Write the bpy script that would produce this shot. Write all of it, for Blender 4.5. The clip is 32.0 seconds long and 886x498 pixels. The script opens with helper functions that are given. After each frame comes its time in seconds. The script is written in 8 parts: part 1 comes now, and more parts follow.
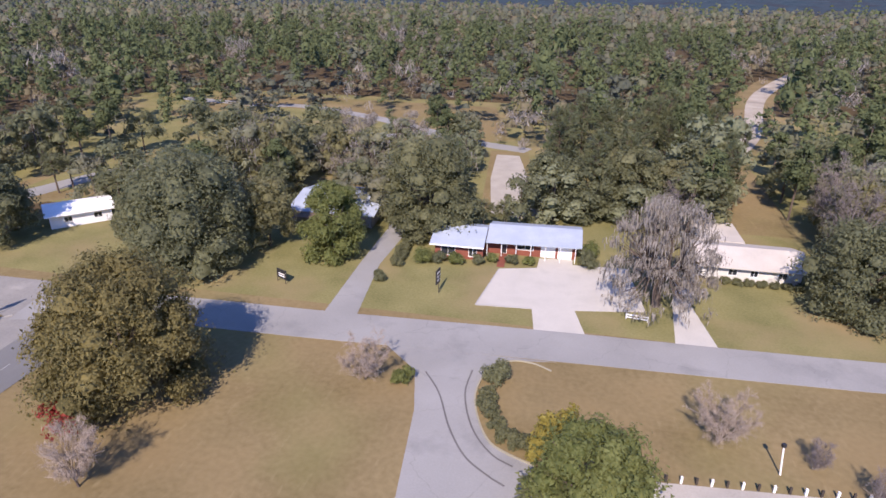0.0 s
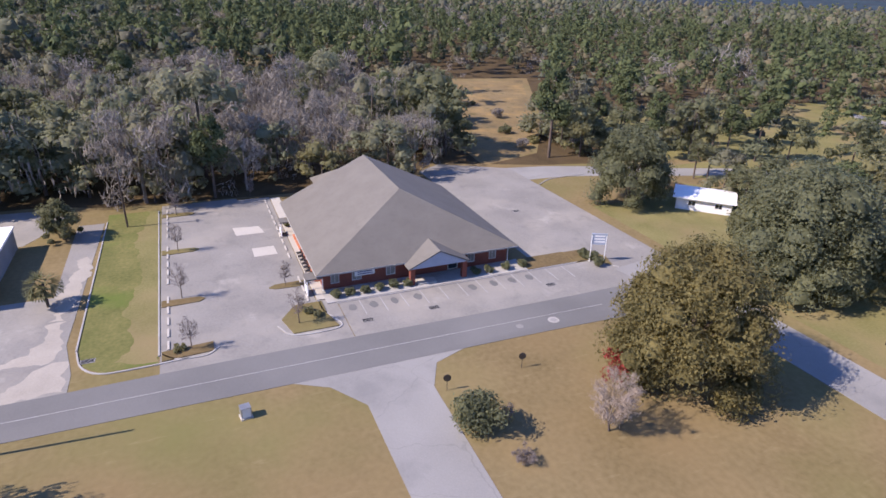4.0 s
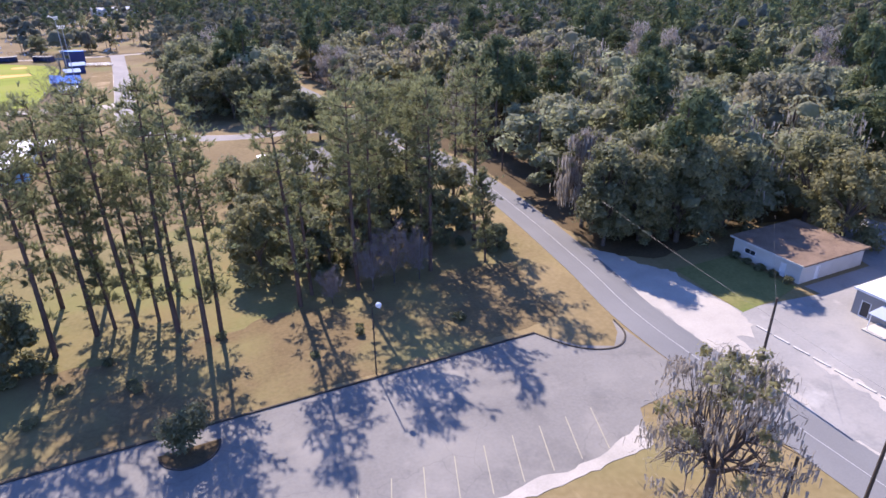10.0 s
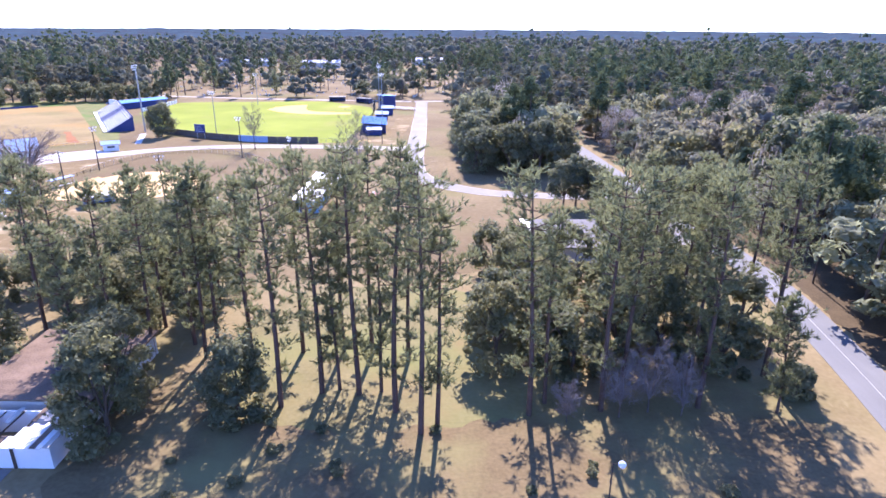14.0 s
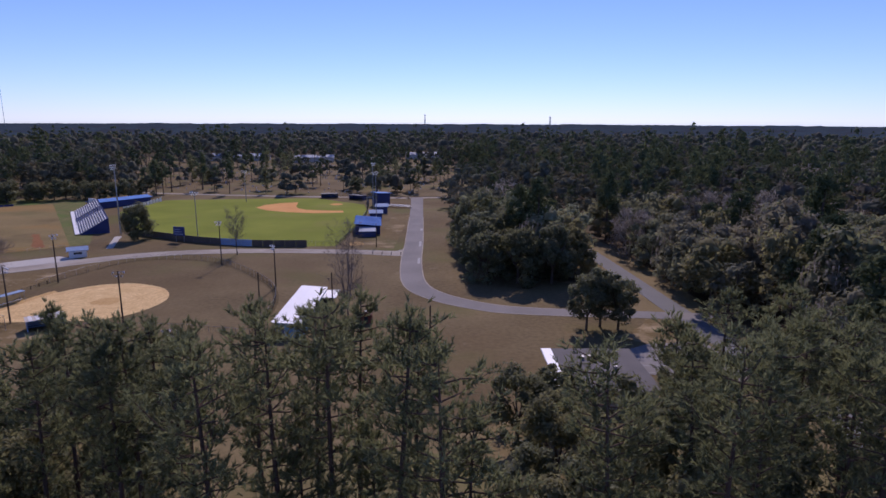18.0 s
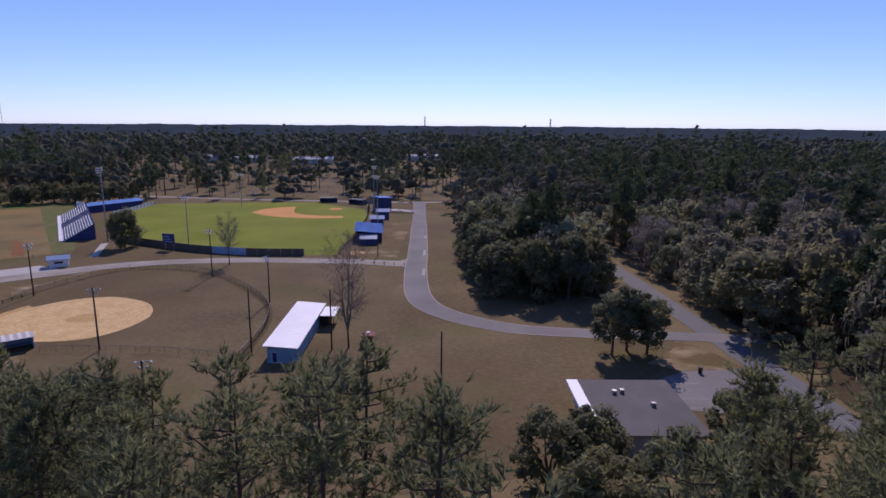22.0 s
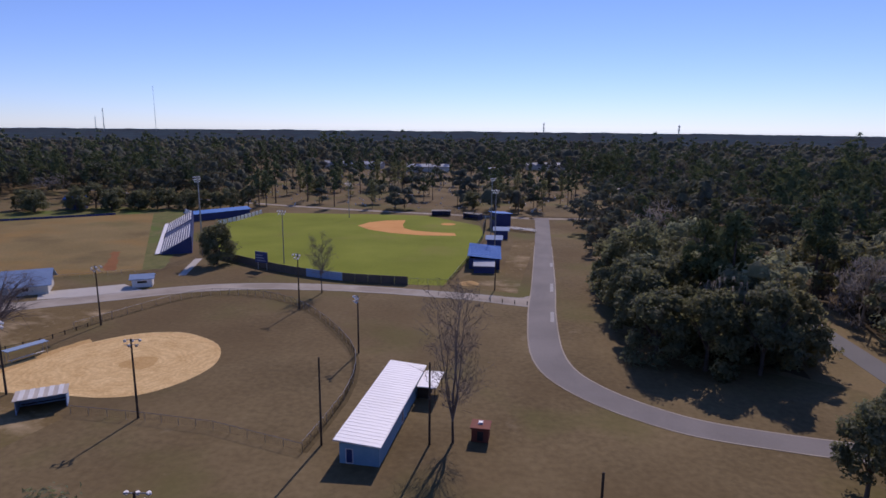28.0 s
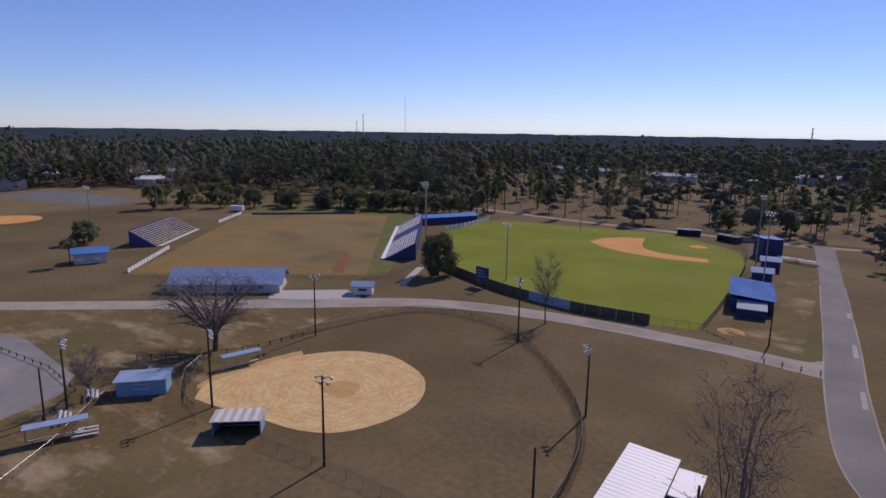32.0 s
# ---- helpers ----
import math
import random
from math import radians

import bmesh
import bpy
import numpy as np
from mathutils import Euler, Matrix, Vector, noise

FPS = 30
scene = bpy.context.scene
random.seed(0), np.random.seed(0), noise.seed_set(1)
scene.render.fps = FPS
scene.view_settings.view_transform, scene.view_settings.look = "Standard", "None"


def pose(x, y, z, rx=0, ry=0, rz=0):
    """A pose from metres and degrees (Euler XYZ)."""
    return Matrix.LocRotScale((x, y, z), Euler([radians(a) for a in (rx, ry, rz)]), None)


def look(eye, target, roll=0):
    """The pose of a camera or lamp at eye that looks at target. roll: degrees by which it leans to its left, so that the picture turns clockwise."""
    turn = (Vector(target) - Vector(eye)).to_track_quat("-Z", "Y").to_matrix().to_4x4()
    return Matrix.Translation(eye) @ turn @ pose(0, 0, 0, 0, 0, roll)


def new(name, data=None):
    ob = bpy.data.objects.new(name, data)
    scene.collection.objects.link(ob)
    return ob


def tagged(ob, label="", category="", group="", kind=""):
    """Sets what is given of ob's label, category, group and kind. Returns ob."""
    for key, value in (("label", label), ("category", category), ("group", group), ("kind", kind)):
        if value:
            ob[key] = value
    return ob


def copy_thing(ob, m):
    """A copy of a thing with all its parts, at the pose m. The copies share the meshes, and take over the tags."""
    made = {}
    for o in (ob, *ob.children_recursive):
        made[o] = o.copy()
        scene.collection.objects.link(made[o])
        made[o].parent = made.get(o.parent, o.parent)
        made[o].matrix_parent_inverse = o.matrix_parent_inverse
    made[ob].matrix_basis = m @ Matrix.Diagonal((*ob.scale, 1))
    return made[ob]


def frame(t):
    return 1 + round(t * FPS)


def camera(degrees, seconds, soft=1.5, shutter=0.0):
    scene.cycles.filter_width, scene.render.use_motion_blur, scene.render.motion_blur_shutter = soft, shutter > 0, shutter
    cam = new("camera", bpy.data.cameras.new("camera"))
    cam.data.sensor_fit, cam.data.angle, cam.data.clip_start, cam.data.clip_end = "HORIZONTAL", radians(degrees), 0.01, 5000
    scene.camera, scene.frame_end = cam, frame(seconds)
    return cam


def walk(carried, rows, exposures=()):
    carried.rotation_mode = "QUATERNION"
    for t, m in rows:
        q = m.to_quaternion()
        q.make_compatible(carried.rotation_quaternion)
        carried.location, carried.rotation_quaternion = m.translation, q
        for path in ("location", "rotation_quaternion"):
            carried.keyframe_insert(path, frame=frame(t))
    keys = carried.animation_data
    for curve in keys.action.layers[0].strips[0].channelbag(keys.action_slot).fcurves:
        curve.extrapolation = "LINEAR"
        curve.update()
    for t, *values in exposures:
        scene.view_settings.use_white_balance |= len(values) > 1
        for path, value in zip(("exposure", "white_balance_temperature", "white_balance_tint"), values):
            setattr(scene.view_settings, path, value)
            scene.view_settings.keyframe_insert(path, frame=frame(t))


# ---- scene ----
cam = camera(72.16, 32.0, soft=1.6)
PATH = [
    (0, (-13.86, -12.99, 41.52), (3.18, -103.08, 1.59), 1.02),
    (0.5, (-13.46, -13.36, 41.22), (12.22, -101.46, 1.47), 1.06),
    (1, (-13.12, -13.49, 41.13), (22.92, -97.80, 1.22), 1.09),
    (1.5, (-12.92, -13.37, 41.10), (33.06, -92.64, 1.07), 1.13),
    (2, (-12.80, -13.42, 40.78), (43.35, -85.89, 0.84), 1.25),
    (2.5, (-12.59, -13.64, 40.35), (52.42, -78.29, 0.43), 1.53),
    (3, (-12.21, -13.63, 40.21), (60.16, -69.71, -0.01), 1.63),
    (3.5, (-11.87, -13.46, 40.13), (66.78, -60.06, -0.41), 1.59),
    (5.5, (-10.70, -13.06, 40.24), (80.15, -14.24, -1.54), 1.47),
    (6, (-10.09, -12.95, 40.34), (80.10, -3.39, -1.78), 1.31),
    (6.5, (-9.42, -12.76, 40.71), (78.85, 7.07, -1.90), 1.03),
    (7, (-8.57, -12.56, 40.70), (76.47, 18.07, -2.07), 0.75),
    (7.5, (-7.59, -12.20, 40.49), (72.66, 29.41, -2.28), 0.49),
    (8, (-6.57, -11.51, 40.40), (68.03, 39.55, -2.36), 0.30),
    (8.5, (-5.67, -10.91, 40.32), (62.14, 48.92, -2.38), 0.11),
    (9, (-4.77, -10.31, 40.23), (54.92, 57.75, -2.25), -0.13),
    (9.5, (-3.89, -9.68, 40.17), (46.42, 65.71, -2.07), -0.36),
    (10, (-2.97, -8.95, 40.36), (35.58, 73.12, -1.82), -0.55),
    (10.5, (-2.56, -8.14, 40.79), (24.67, 78.38, -1.32), -0.49),
    (11, (-2.19, -6.68, 40.95), (13.86, 82.49, -1.38), -0.09),
    (11.5, (-1.41, -5.37, 40.73), (4.67, 85.17, -1.29), 0.05),
    (12, (-0.76, -3.74, 40.69), (2.68, 86.99, -1.22), 0.09),
    (12.5, (-0.35, -1.96, 40.72), (2.23, 88.84, -1.09), 0.14),
    (13, (-0.00, 0.00, 40.71), (0.02, 90.91, -0.96), 0.17),
    (13.5, (0.19, 2.09, 40.78), (-0.62, 93.07, -0.71), 0.29),
    (14, (0.29, 4.22, 40.96), (-0.49, 98.05, 6.36), 0.34),
    (14.5, (0.21, 6.44, 40.87), (-0.40, 101.96, 11.27), 0.40),
    (15, (-0.23, 9.22, 41.30), (-0.64, 106.17, 16.80), 0.35),
    (15.5, (-0.68, 12.07, 41.57), (-1.03, 109.69, 19.88), 0.32),
    (17.5, (-2.16, 22.84, 42.25), (-1.86, 120.59, 21.18), 0.26),
    (18, (-2.44, 24.94, 42.26), (-1.98, 122.75, 21.42), 0.23),
    (18.5, (-2.78, 26.52, 42.15), (-2.41, 124.33, 21.34), 0.21),
    (19, (-3.17, 27.86, 42.01), (-2.70, 125.69, 21.30), 0.29),
    (19.5, (-3.49, 29.18, 41.75), (-3.18, 127.03, 21.12), 0.15),
    (20, (-3.72, 30.60, 41.64), (-3.72, 128.46, 21.06), 0.16),
    (20.5, (-3.91, 32.15, 41.71), (-3.97, 130.03, 21.21), 0.28),
    (21, (-4.15, 33.83, 41.93), (-3.86, 131.69, 21.37), 0.45),
    (21.5, (-4.32, 35.47, 41.95), (-3.85, 133.35, 21.46), 0.48),
    (22, (-4.54, 37.33, 42.15), (-3.93, 135.19, 21.60), 0.46),
    (22.5, (-4.81, 39.54, 42.32), (-4.00, 137.38, 21.68), 0.40),
    (23, (-5.04, 41.85, 42.25), (-4.36, 139.75, 21.91), 0.36),
    (23.5, (-5.42, 44.17, 42.39), (-4.96, 142.08, 22.04), 0.44),
    (24, (-5.70, 46.79, 42.42), (-5.58, 144.74, 22.28), 0.50),
    (24.5, (-5.97, 49.55, 42.39), (-6.06, 147.52, 22.36), 0.51),
    (26.5, (-7.62, 62.35, 42.09), (-15.68, 160.03, 22.23), 0.49),
    (27, (-8.07, 65.63, 42.06), (-19.27, 163.01, 22.25), 0.61),
    (27.5, (-8.70, 68.83, 41.99), (-23.12, 165.80, 22.26), 0.64),
    (28, (-9.49, 72.00, 41.85), (-27.27, 168.41, 22.13), 0.57),
    (28.5, (-10.46, 74.97, 41.82), (-31.98, 170.63, 22.14), 0.60),
    (29, (-11.29, 77.87, 41.92), (-37.72, 172.27, 22.18), 0.66),
    (29.5, (-12.07, 80.70, 41.95), (-44.71, 173.15, 22.26), 0.68),
    (30, (-12.95, 83.56, 41.95), (-51.73, 173.63, 22.34), 0.72),
    (30.5, (-14.23, 86.10, 41.99), (-57.33, 174.17, 22.34), 0.74),
    (31, (-15.63, 88.51, 41.91), (-61.47, 175.20, 22.31), 0.73),
    (31.5, (-17.09, 90.69, 41.84), (-65.75, 175.85, 22.32), 0.78),
    (32, (-18.56, 92.83, 41.79), (-70.30, 176.17, 22.32), 0.86),
]
EXPOSURE = [(0, 0.54, 6850, 24), (2.0, 0.48, 6850, 23), (3.0, 0.54, 6850, 23), (6.0, 0.57, 6800, 21), (7.0, 0.62, 6800, 21), (9.0, 0.9, 6650, 23), (11.5, 1.33, 6350, 28), (12.6, 1.38, 6250, 28), (14.0, 1.65, 5950, 30), (15.0, 1.06, 5950, 30), (15.5, 0.85, 6000, 30), (16.6, -0.3, 6200, 29), (17.5, -0.7, 6290, 34), (24.0, -0.74, 6290, 34), (28.0, -0.78, 6550, 29), (32.0, -0.87, 6750, 27)]
walk(cam, [(t, look(eye, target, roll)) for t, eye, target, roll in PATH], EXPOSURE)

# ---- sky and sun ----
SUN_ELEV, SUN_AZ = 41.0, 86.4      # azimuth counted from +x towards +y
world = bpy.data.worlds.new("world")
scene.world = world
world.use_nodes = True
wn, wl = world.node_tree.nodes, world.node_tree.links
sky = wn.new("ShaderNodeTexSky")
sky.sky_type = "NISHITA"
sky.sun_disc = False
sky.sun_elevation = radians(SUN_ELEV)
sky.sun_rotation = radians(90 - SUN_AZ)
sky.air_density, sky.dust_density, sky.ozone_density = 0.85, 0.0, 3.0
cool = wn.new("ShaderNodeMix")          # a clear winter sky, cooler than the model's
cool.data_type, cool.blend_type = "RGBA", "MULTIPLY"
cool.inputs[0].default_value = 1.0
cool.inputs[7].default_value = (0.77, 0.95, 1.35, 1)
wl.new(sky.outputs[0], cool.inputs[6])
wl.new(cool.outputs[2], wn["Background"].inputs[0])
wn["Background"].inputs[1].default_value = 0.15
sun = new("sun", bpy.data.lights.new("sun", "SUN"))
sun.data.energy, sun.data.angle, sun.data.color = 5.0, radians(0.53), (1.0, 0.95, 0.87)
ce = math.cos(radians(SUN_ELEV))
sun_from = Vector((ce * math.cos(radians(SUN_AZ)), ce * math.sin(radians(SUN_AZ)), math.sin(radians(SUN_ELEV))))
sun.matrix_world = look(sun_from * 300, (0, 0, 0))


# ---- materials ----
def mat(name, dark, light, rough=0.85, scale=0.4, fine=6.0, fine_mix=0.35, metal=0.0, bump=0.0, random_mix=0.0, island=False, transmit=0.0, third=None, third_scale=0.05, third_range=(0.45, 0.65)):
    """A surface whose colour wanders between two tones at two scales, in metres."""
    m = bpy.data.materials.new(name)
    m.use_nodes = True
    n, l = m.node_tree.nodes, m.node_tree.links
    bsdf = n["Principled BSDF"]
    geo = n.new("ShaderNodeNewGeometry")

    def noise_at(s, detail):
        t = n.new("ShaderNodeTexNoise")
        t.inputs["Scale"].default_value, t.inputs["Detail"].default_value = s, detail
        l.new(geo.outputs["Position"], t.inputs["Vector"])
        return t.outputs[0]

    a, b = noise_at(scale, 4), noise_at(fine, 5)
    blend = n.new("ShaderNodeMix")
    blend.data_type = "FLOAT"
    blend.inputs[0].default_value = fine_mix
    l.new(a, blend.inputs[2])
    l.new(b, blend.inputs[3])
    factor = blend.outputs[0]
    if random_mix:
        pick = geo.outputs["Random Per Island"]
        if not island:
            info = n.new("ShaderNodeObjectInfo")
            pick = info.outputs["Random"]
        again = n.new("ShaderNodeMix")
        again.data_type = "FLOAT"
        again.inputs[0].default_value = random_mix
        l.new(factor, again.inputs[2])
        l.new(pick, again.inputs[3])
        factor = again.outputs[0]
    ramp = n.new("ShaderNodeValToRGB")
    ramp.color_ramp.elements[0].position, ramp.color_ramp.elements[1].position = 0.3, 0.7
    ramp.color_ramp.elements[0].color, ramp.color_ramp.elements[1].color = (*dark, 1), (*light, 1)
    l.new(factor, ramp.inputs[0])
    colour = ramp.outputs[0]
    if third:
        step = n.new("ShaderNodeMapRange")
        step.inputs[1].default_value, step.inputs[2].default_value = third_range
        l.new(noise_at(third_scale, 5), step.inputs[0])
        over = n.new("ShaderNodeMix")
        over.data_type = "RGBA"
        l.new(step.outputs[0], over.inputs[0])
        l.new(colour, over.inputs[6])
        over.inputs[7].default_value = (*third, 1)
        colour = over.outputs[2]
    l.new(colour, bsdf.inputs["Base Color"])
    bsdf.inputs["Roughness"].default_value, bsdf.inputs["Metallic"].default_value = rough, metal
    bsdf.inputs["Specular IOR Level"].default_value = 0.08 if rough > 0.94 else 0.3 if rough > 0.6 else 0.5
    if transmit:
        thin = n.new("ShaderNodeBsdfTranslucent")
        bright = n.new("ShaderNodeVectorMath")
        bright.operation = "MULTIPLY"
        bright.inputs[1].default_value = (2.2, 2.15, 2.0)
        l.new(colour, bright.inputs[0])
        l.new(bright.outputs[0], thin.inputs[0])
        both = n.new("ShaderNodeMixShader")
        both.inputs[0].default_value = transmit
        l.new(bsdf.outputs[0], both.inputs[1])
        l.new(thin.outputs[0], both.inputs[2])
        l.new(both.outputs[0], n["Material Output"].inputs[0])
    if bump:
        relief = n.new("ShaderNodeBump")
        relief.inputs["Strength"].default_value, relief.inputs["Distance"].default_value = 0.6, bump
        l.new(b, relief.inputs["Height"])
        l.new(relief.outputs[0], bsdf.inputs["Normal"])
    return m


def plain(name, colour, rough=0.6, metal=0.0):
    return mat(name, tuple(c * 0.86 for c in colour), colour, rough, 0.7, 9.0, 0.4, metal)


M = {
    "dry_grass": mat("dry_grass", (0.149, 0.110, 0.052), (0.257, 0.196, 0.101), 0.95, 0.10, 1.6, 0.4, bump=0.03, third=(0.165, 0.155, 0.058), third_scale=0.035, third_range=(0.5, 0.8)),
    "park_grass": mat("park_grass", (0.104, 0.076, 0.038), (0.228, 0.17, 0.086), 0.95, 0.05, 1.0, 0.45, bump=0.05, third=(0.13, 0.122, 0.04), third_scale=0.03, third_range=(0.52, 0.7)),
    "needle_litter": mat("needle_litter", (0.102, 0.074, 0.036), (0.193, 0.141, 0.072), 0.95, 0.18, 2.2, 0.5, bump=0.06, third=(0.19, 0.165, 0.07), third_scale=0.07, third_range=(0.46, 0.66)),
    "green_grass": mat("green_grass", (0.148, 0.176, 0.018), (0.23, 0.258, 0.036), 0.95, 0.05, 1.2, 0.3, bump=0.03, third=(0.24, 0.218, 0.058), third_scale=0.03, third_range=(0.55, 0.85)),
    "lawn": mat("lawn", (0.125, 0.122, 0.046), (0.245, 0.214, 0.094), 0.95, 0.15, 3.0, 0.45, bump=0.05, third=(0.24, 0.185, 0.095), third_scale=0.06, third_range=(0.5, 0.7)),
    "ditch_grass": mat("ditch_grass", (0.095, 0.106, 0.034), (0.2, 0.182, 0.07), 0.95, 0.25, 2.0, 0.45, bump=0.06, third=(0.11, 0.15, 0.035), third_scale=0.08, third_range=(0.5, 0.65)),
    "golden_grass": mat("golden_grass", (0.15, 0.108, 0.054), (0.27, 0.2, 0.104), 0.95, 0.1, 1.5, 0.45, bump=0.1, third=(0.12, 0.095, 0.055), third_scale=0.05, third_range=(0.5, 0.7)),
    "leaf_litter": mat("leaf_litter", (0.05, 0.036, 0.02), (0.12, 0.085, 0.045), 0.95, 0.2, 3.0, 0.5, bump=0.05),
    "asphalt": mat("asphalt", (0.128, 0.126, 0.122), (0.182, 0.178, 0.17), 0.9, 0.08, 8.0, 0.35, bump=0.01),
    "side_asphalt": mat("side_asphalt", (0.218, 0.211, 0.198), (0.295, 0.286, 0.268), 0.9, 0.1, 6.0, 0.35, bump=0.01),
    "lot_asphalt": mat("lot_asphalt", (0.195, 0.183, 0.166), (0.275, 0.26, 0.235), 0.9, 0.14, 3.0, 0.4, bump=0.01, third=(0.31, 0.285, 0.246), third_scale=0.1, third_range=(0.52, 0.75)),
    # darker, warmer copy of lot_asphalt for the lot beside the pines
    "pine_lot_asphalt": mat("pine_lot_asphalt", (0.138, 0.129, 0.115), (0.2, 0.188, 0.166), 0.9, 0.1, 3.0, 0.4, bump=0.012, third=(0.235, 0.217, 0.185), third_scale=0.08, third_range=(0.5, 0.72)),
    "pale_sand": mat("pale_sand", (0.30, 0.274, 0.235), (0.41, 0.372, 0.318), 0.95, 0.3, 5.0, 0.4, bump=0.03),
    "concrete": mat("concrete", (0.40, 0.372, 0.325), (0.50, 0.468, 0.41), 0.85, 0.25, 6.0, 0.35, bump=0.005),
    "clay": mat("clay", (0.58, 0.265, 0.085), (0.72, 0.375, 0.135), 0.95, 0.1, 3.0, 0.3, bump=0.01),
    "weedy_ground": mat("weedy_ground", (0.062, 0.046, 0.022), (0.15, 0.11, 0.052), 0.95, 0.5, 3.0, 0.5, bump=0.06),
    "clay_dust": mat("clay_dust", (0.2, 0.085, 0.035), (0.3, 0.14, 0.06), 0.95, 0.2, 2.0, 0.5, bump=0.03),
    "damp_sand": mat("damp_sand", (0.42, 0.25, 0.09), (0.62, 0.41, 0.18), 0.95, 0.3, 2.0, 0.55, bump=0.03),
    "sand_infield": mat("sand_infield", (0.52, 0.32, 0.125), (0.82, 0.6, 0.3), 0.95, 0.3, 2.2, 0.55, bump=0.03),
    "field_grass": mat("field_grass", (0.165, 0.122, 0.05), (0.29, 0.212, 0.092), 0.95, 0.05, 1.2, 0.45, bump=0.05, third=(0.12, 0.088, 0.04), third_scale=0.04, third_range=(0.55, 0.75)),
    "worn_ground": mat("worn_ground", (0.115, 0.08, 0.034), (0.205, 0.145, 0.066), 0.95, 0.07, 1.2, 0.4, bump=0.05, third=(0.13, 0.115, 0.045), third_scale=0.04, third_range=(0.5, 0.7)),
    "kerb_stone": mat("kerb_stone", (0.29, 0.278, 0.256), (0.41, 0.392, 0.365), 0.9, 0.5, 6.0, 0.4, bump=0.005),
    "park_road": mat("park_road", (0.17, 0.155, 0.142), (0.245, 0.224, 0.206), 0.92, 0.1, 5.0, 0.35, bump=0.01),
    "dirt_road": mat("dirt_road", (0.3, 0.26, 0.21), (0.44, 0.39, 0.32), 0.95, 0.12, 3.0, 0.4, bump=0.02),
    "shingle": mat("shingle", (0.138, 0.126, 0.108), (0.182, 0.168, 0.146), 0.9, 0.3, 14.0, 0.5, bump=0.01),
    "old_roof": mat("old_roof", (0.10, 0.07, 0.05), (0.24, 0.17, 0.12), 0.95, 0.5, 5.0, 0.5, bump=0.02),
    "flat_roof": mat("flat_roof", (0.10, 0.092, 0.088), (0.15, 0.138, 0.13), 0.9, 0.2, 6.0, 0.4, bump=0.005),
    "white_roof": mat("white_roof", (0.80, 0.79, 0.77), (0.88, 0.87, 0.85), 0.55, 0.2, 4.0, 0.3, third=(0.62, 0.56, 0.46), third_scale=0.12, third_range=(0.66, 0.85)),
    "metal_roof": mat("metal_roof", (0.27, 0.31, 0.37), (0.36, 0.40, 0.46), 0.75, 0.3, 4.0, 0.3),
    "tan_roof": mat("tan_roof", (0.40, 0.36, 0.31), (0.52, 0.47, 0.41), 0.8, 0.3, 4.0, 0.3),
    "blue_roof": mat("blue_roof", (0.05, 0.18, 0.47), (0.08, 0.25, 0.6), 0.8, 0.3, 5.0, 0.3),
    "faded_blue": mat("faded_blue", (0.20, 0.29, 0.43), (0.29, 0.39, 0.54), 0.8, 0.4, 5.0, 0.4),
    "blue_paint": mat("blue_paint", (0.02, 0.035, 0.12), (0.03, 0.05, 0.17), 0.6, 0.3, 5.0, 0.3),
    "sky_blue_paint": mat("sky_blue_paint", (0.16, 0.34, 0.48), (0.24, 0.44, 0.58), 0.7, 0.5, 6.0, 0.3),
    "white_paint": mat("white_paint", (0.70, 0.69, 0.67), (0.82, 0.81, 0.79), 0.6, 0.4, 6.0, 0.3),
    "cream_wall": mat("cream_wall", (0.50, 0.48, 0.43), (0.62, 0.60, 0.55), 0.8, 0.4, 6.0, 0.3),
    "grey_wall": mat("grey_wall", (0.23, 0.22, 0.21), (0.30, 0.29, 0.275), 0.85, 0.4, 6.0, 0.3, bump=0.005),
    "blind": mat("blind", (0.2, 0.19, 0.165), (0.28, 0.265, 0.23), 0.5, 0.6, 6.0, 0.3),
    "brick": mat("brick", (0.15, 0.045, 0.03), (0.26, 0.085, 0.055), 0.85, 0.8, 14.0, 0.6, bump=0.01),
    # brighter copy of brick, with the sunlight put into its colour
    "sunlit_brick": mat("sunlit_brick", (0.40, 0.13, 0.07), (0.50, 0.20, 0.11), 0.85, 0.8, 10.0, 0.5, bump=0.01),
    "wood_pole": mat("wood_pole", (0.05, 0.036, 0.026), (0.10, 0.075, 0.055), 0.9, 0.5, 8.0, 0.5),
    "dark_wood": mat("dark_wood", (0.035, 0.028, 0.022), (0.07, 0.055, 0.042), 0.9, 0.5, 8.0, 0.5),
    "grey_metal": mat("grey_metal", (0.28, 0.28, 0.28), (0.40, 0.40, 0.39), 0.45, 0.5, 8.0, 0.3, metal=0.6),
    "bench_metal": mat("bench_metal", (0.58, 0.56, 0.51), (0.70, 0.68, 0.63), 0.5, 0.5, 8.0, 0.3),
    "black_paint": plain("black_paint", (0.02, 0.02, 0.022), 0.6),
    "rust_red": plain("rust_red", (0.22, 0.07, 0.045), 0.8),
    "yellow_line": mat("yellow_line", (0.25, 0.228, 0.168), (0.33, 0.298, 0.205), 0.8, 0.6, 8.0, 0.5),
    "white_line": mat("white_line", (0.26, 0.255, 0.242), (0.38, 0.37, 0.352), 0.8, 0.6, 8.0, 0.5),
    "glass": plain("glass", (0.035, 0.04, 0.045), 0.12),
    "wind_screen": mat("wind_screen", (0.085, 0.068, 0.055), (0.14, 0.115, 0.095), 0.9, 0.4, 6.0, 0.4),
    "bark": mat("bark", (0.075, 0.058, 0.046), (0.16, 0.125, 0.1), 0.95, 0.8, 10.0, 0.5, bump=0.02),
    "pine_bark": mat("pine_bark", (0.07, 0.047, 0.036), (0.15, 0.098, 0.075), 0.95, 0.8, 8.0, 0.5, bump=0.02),
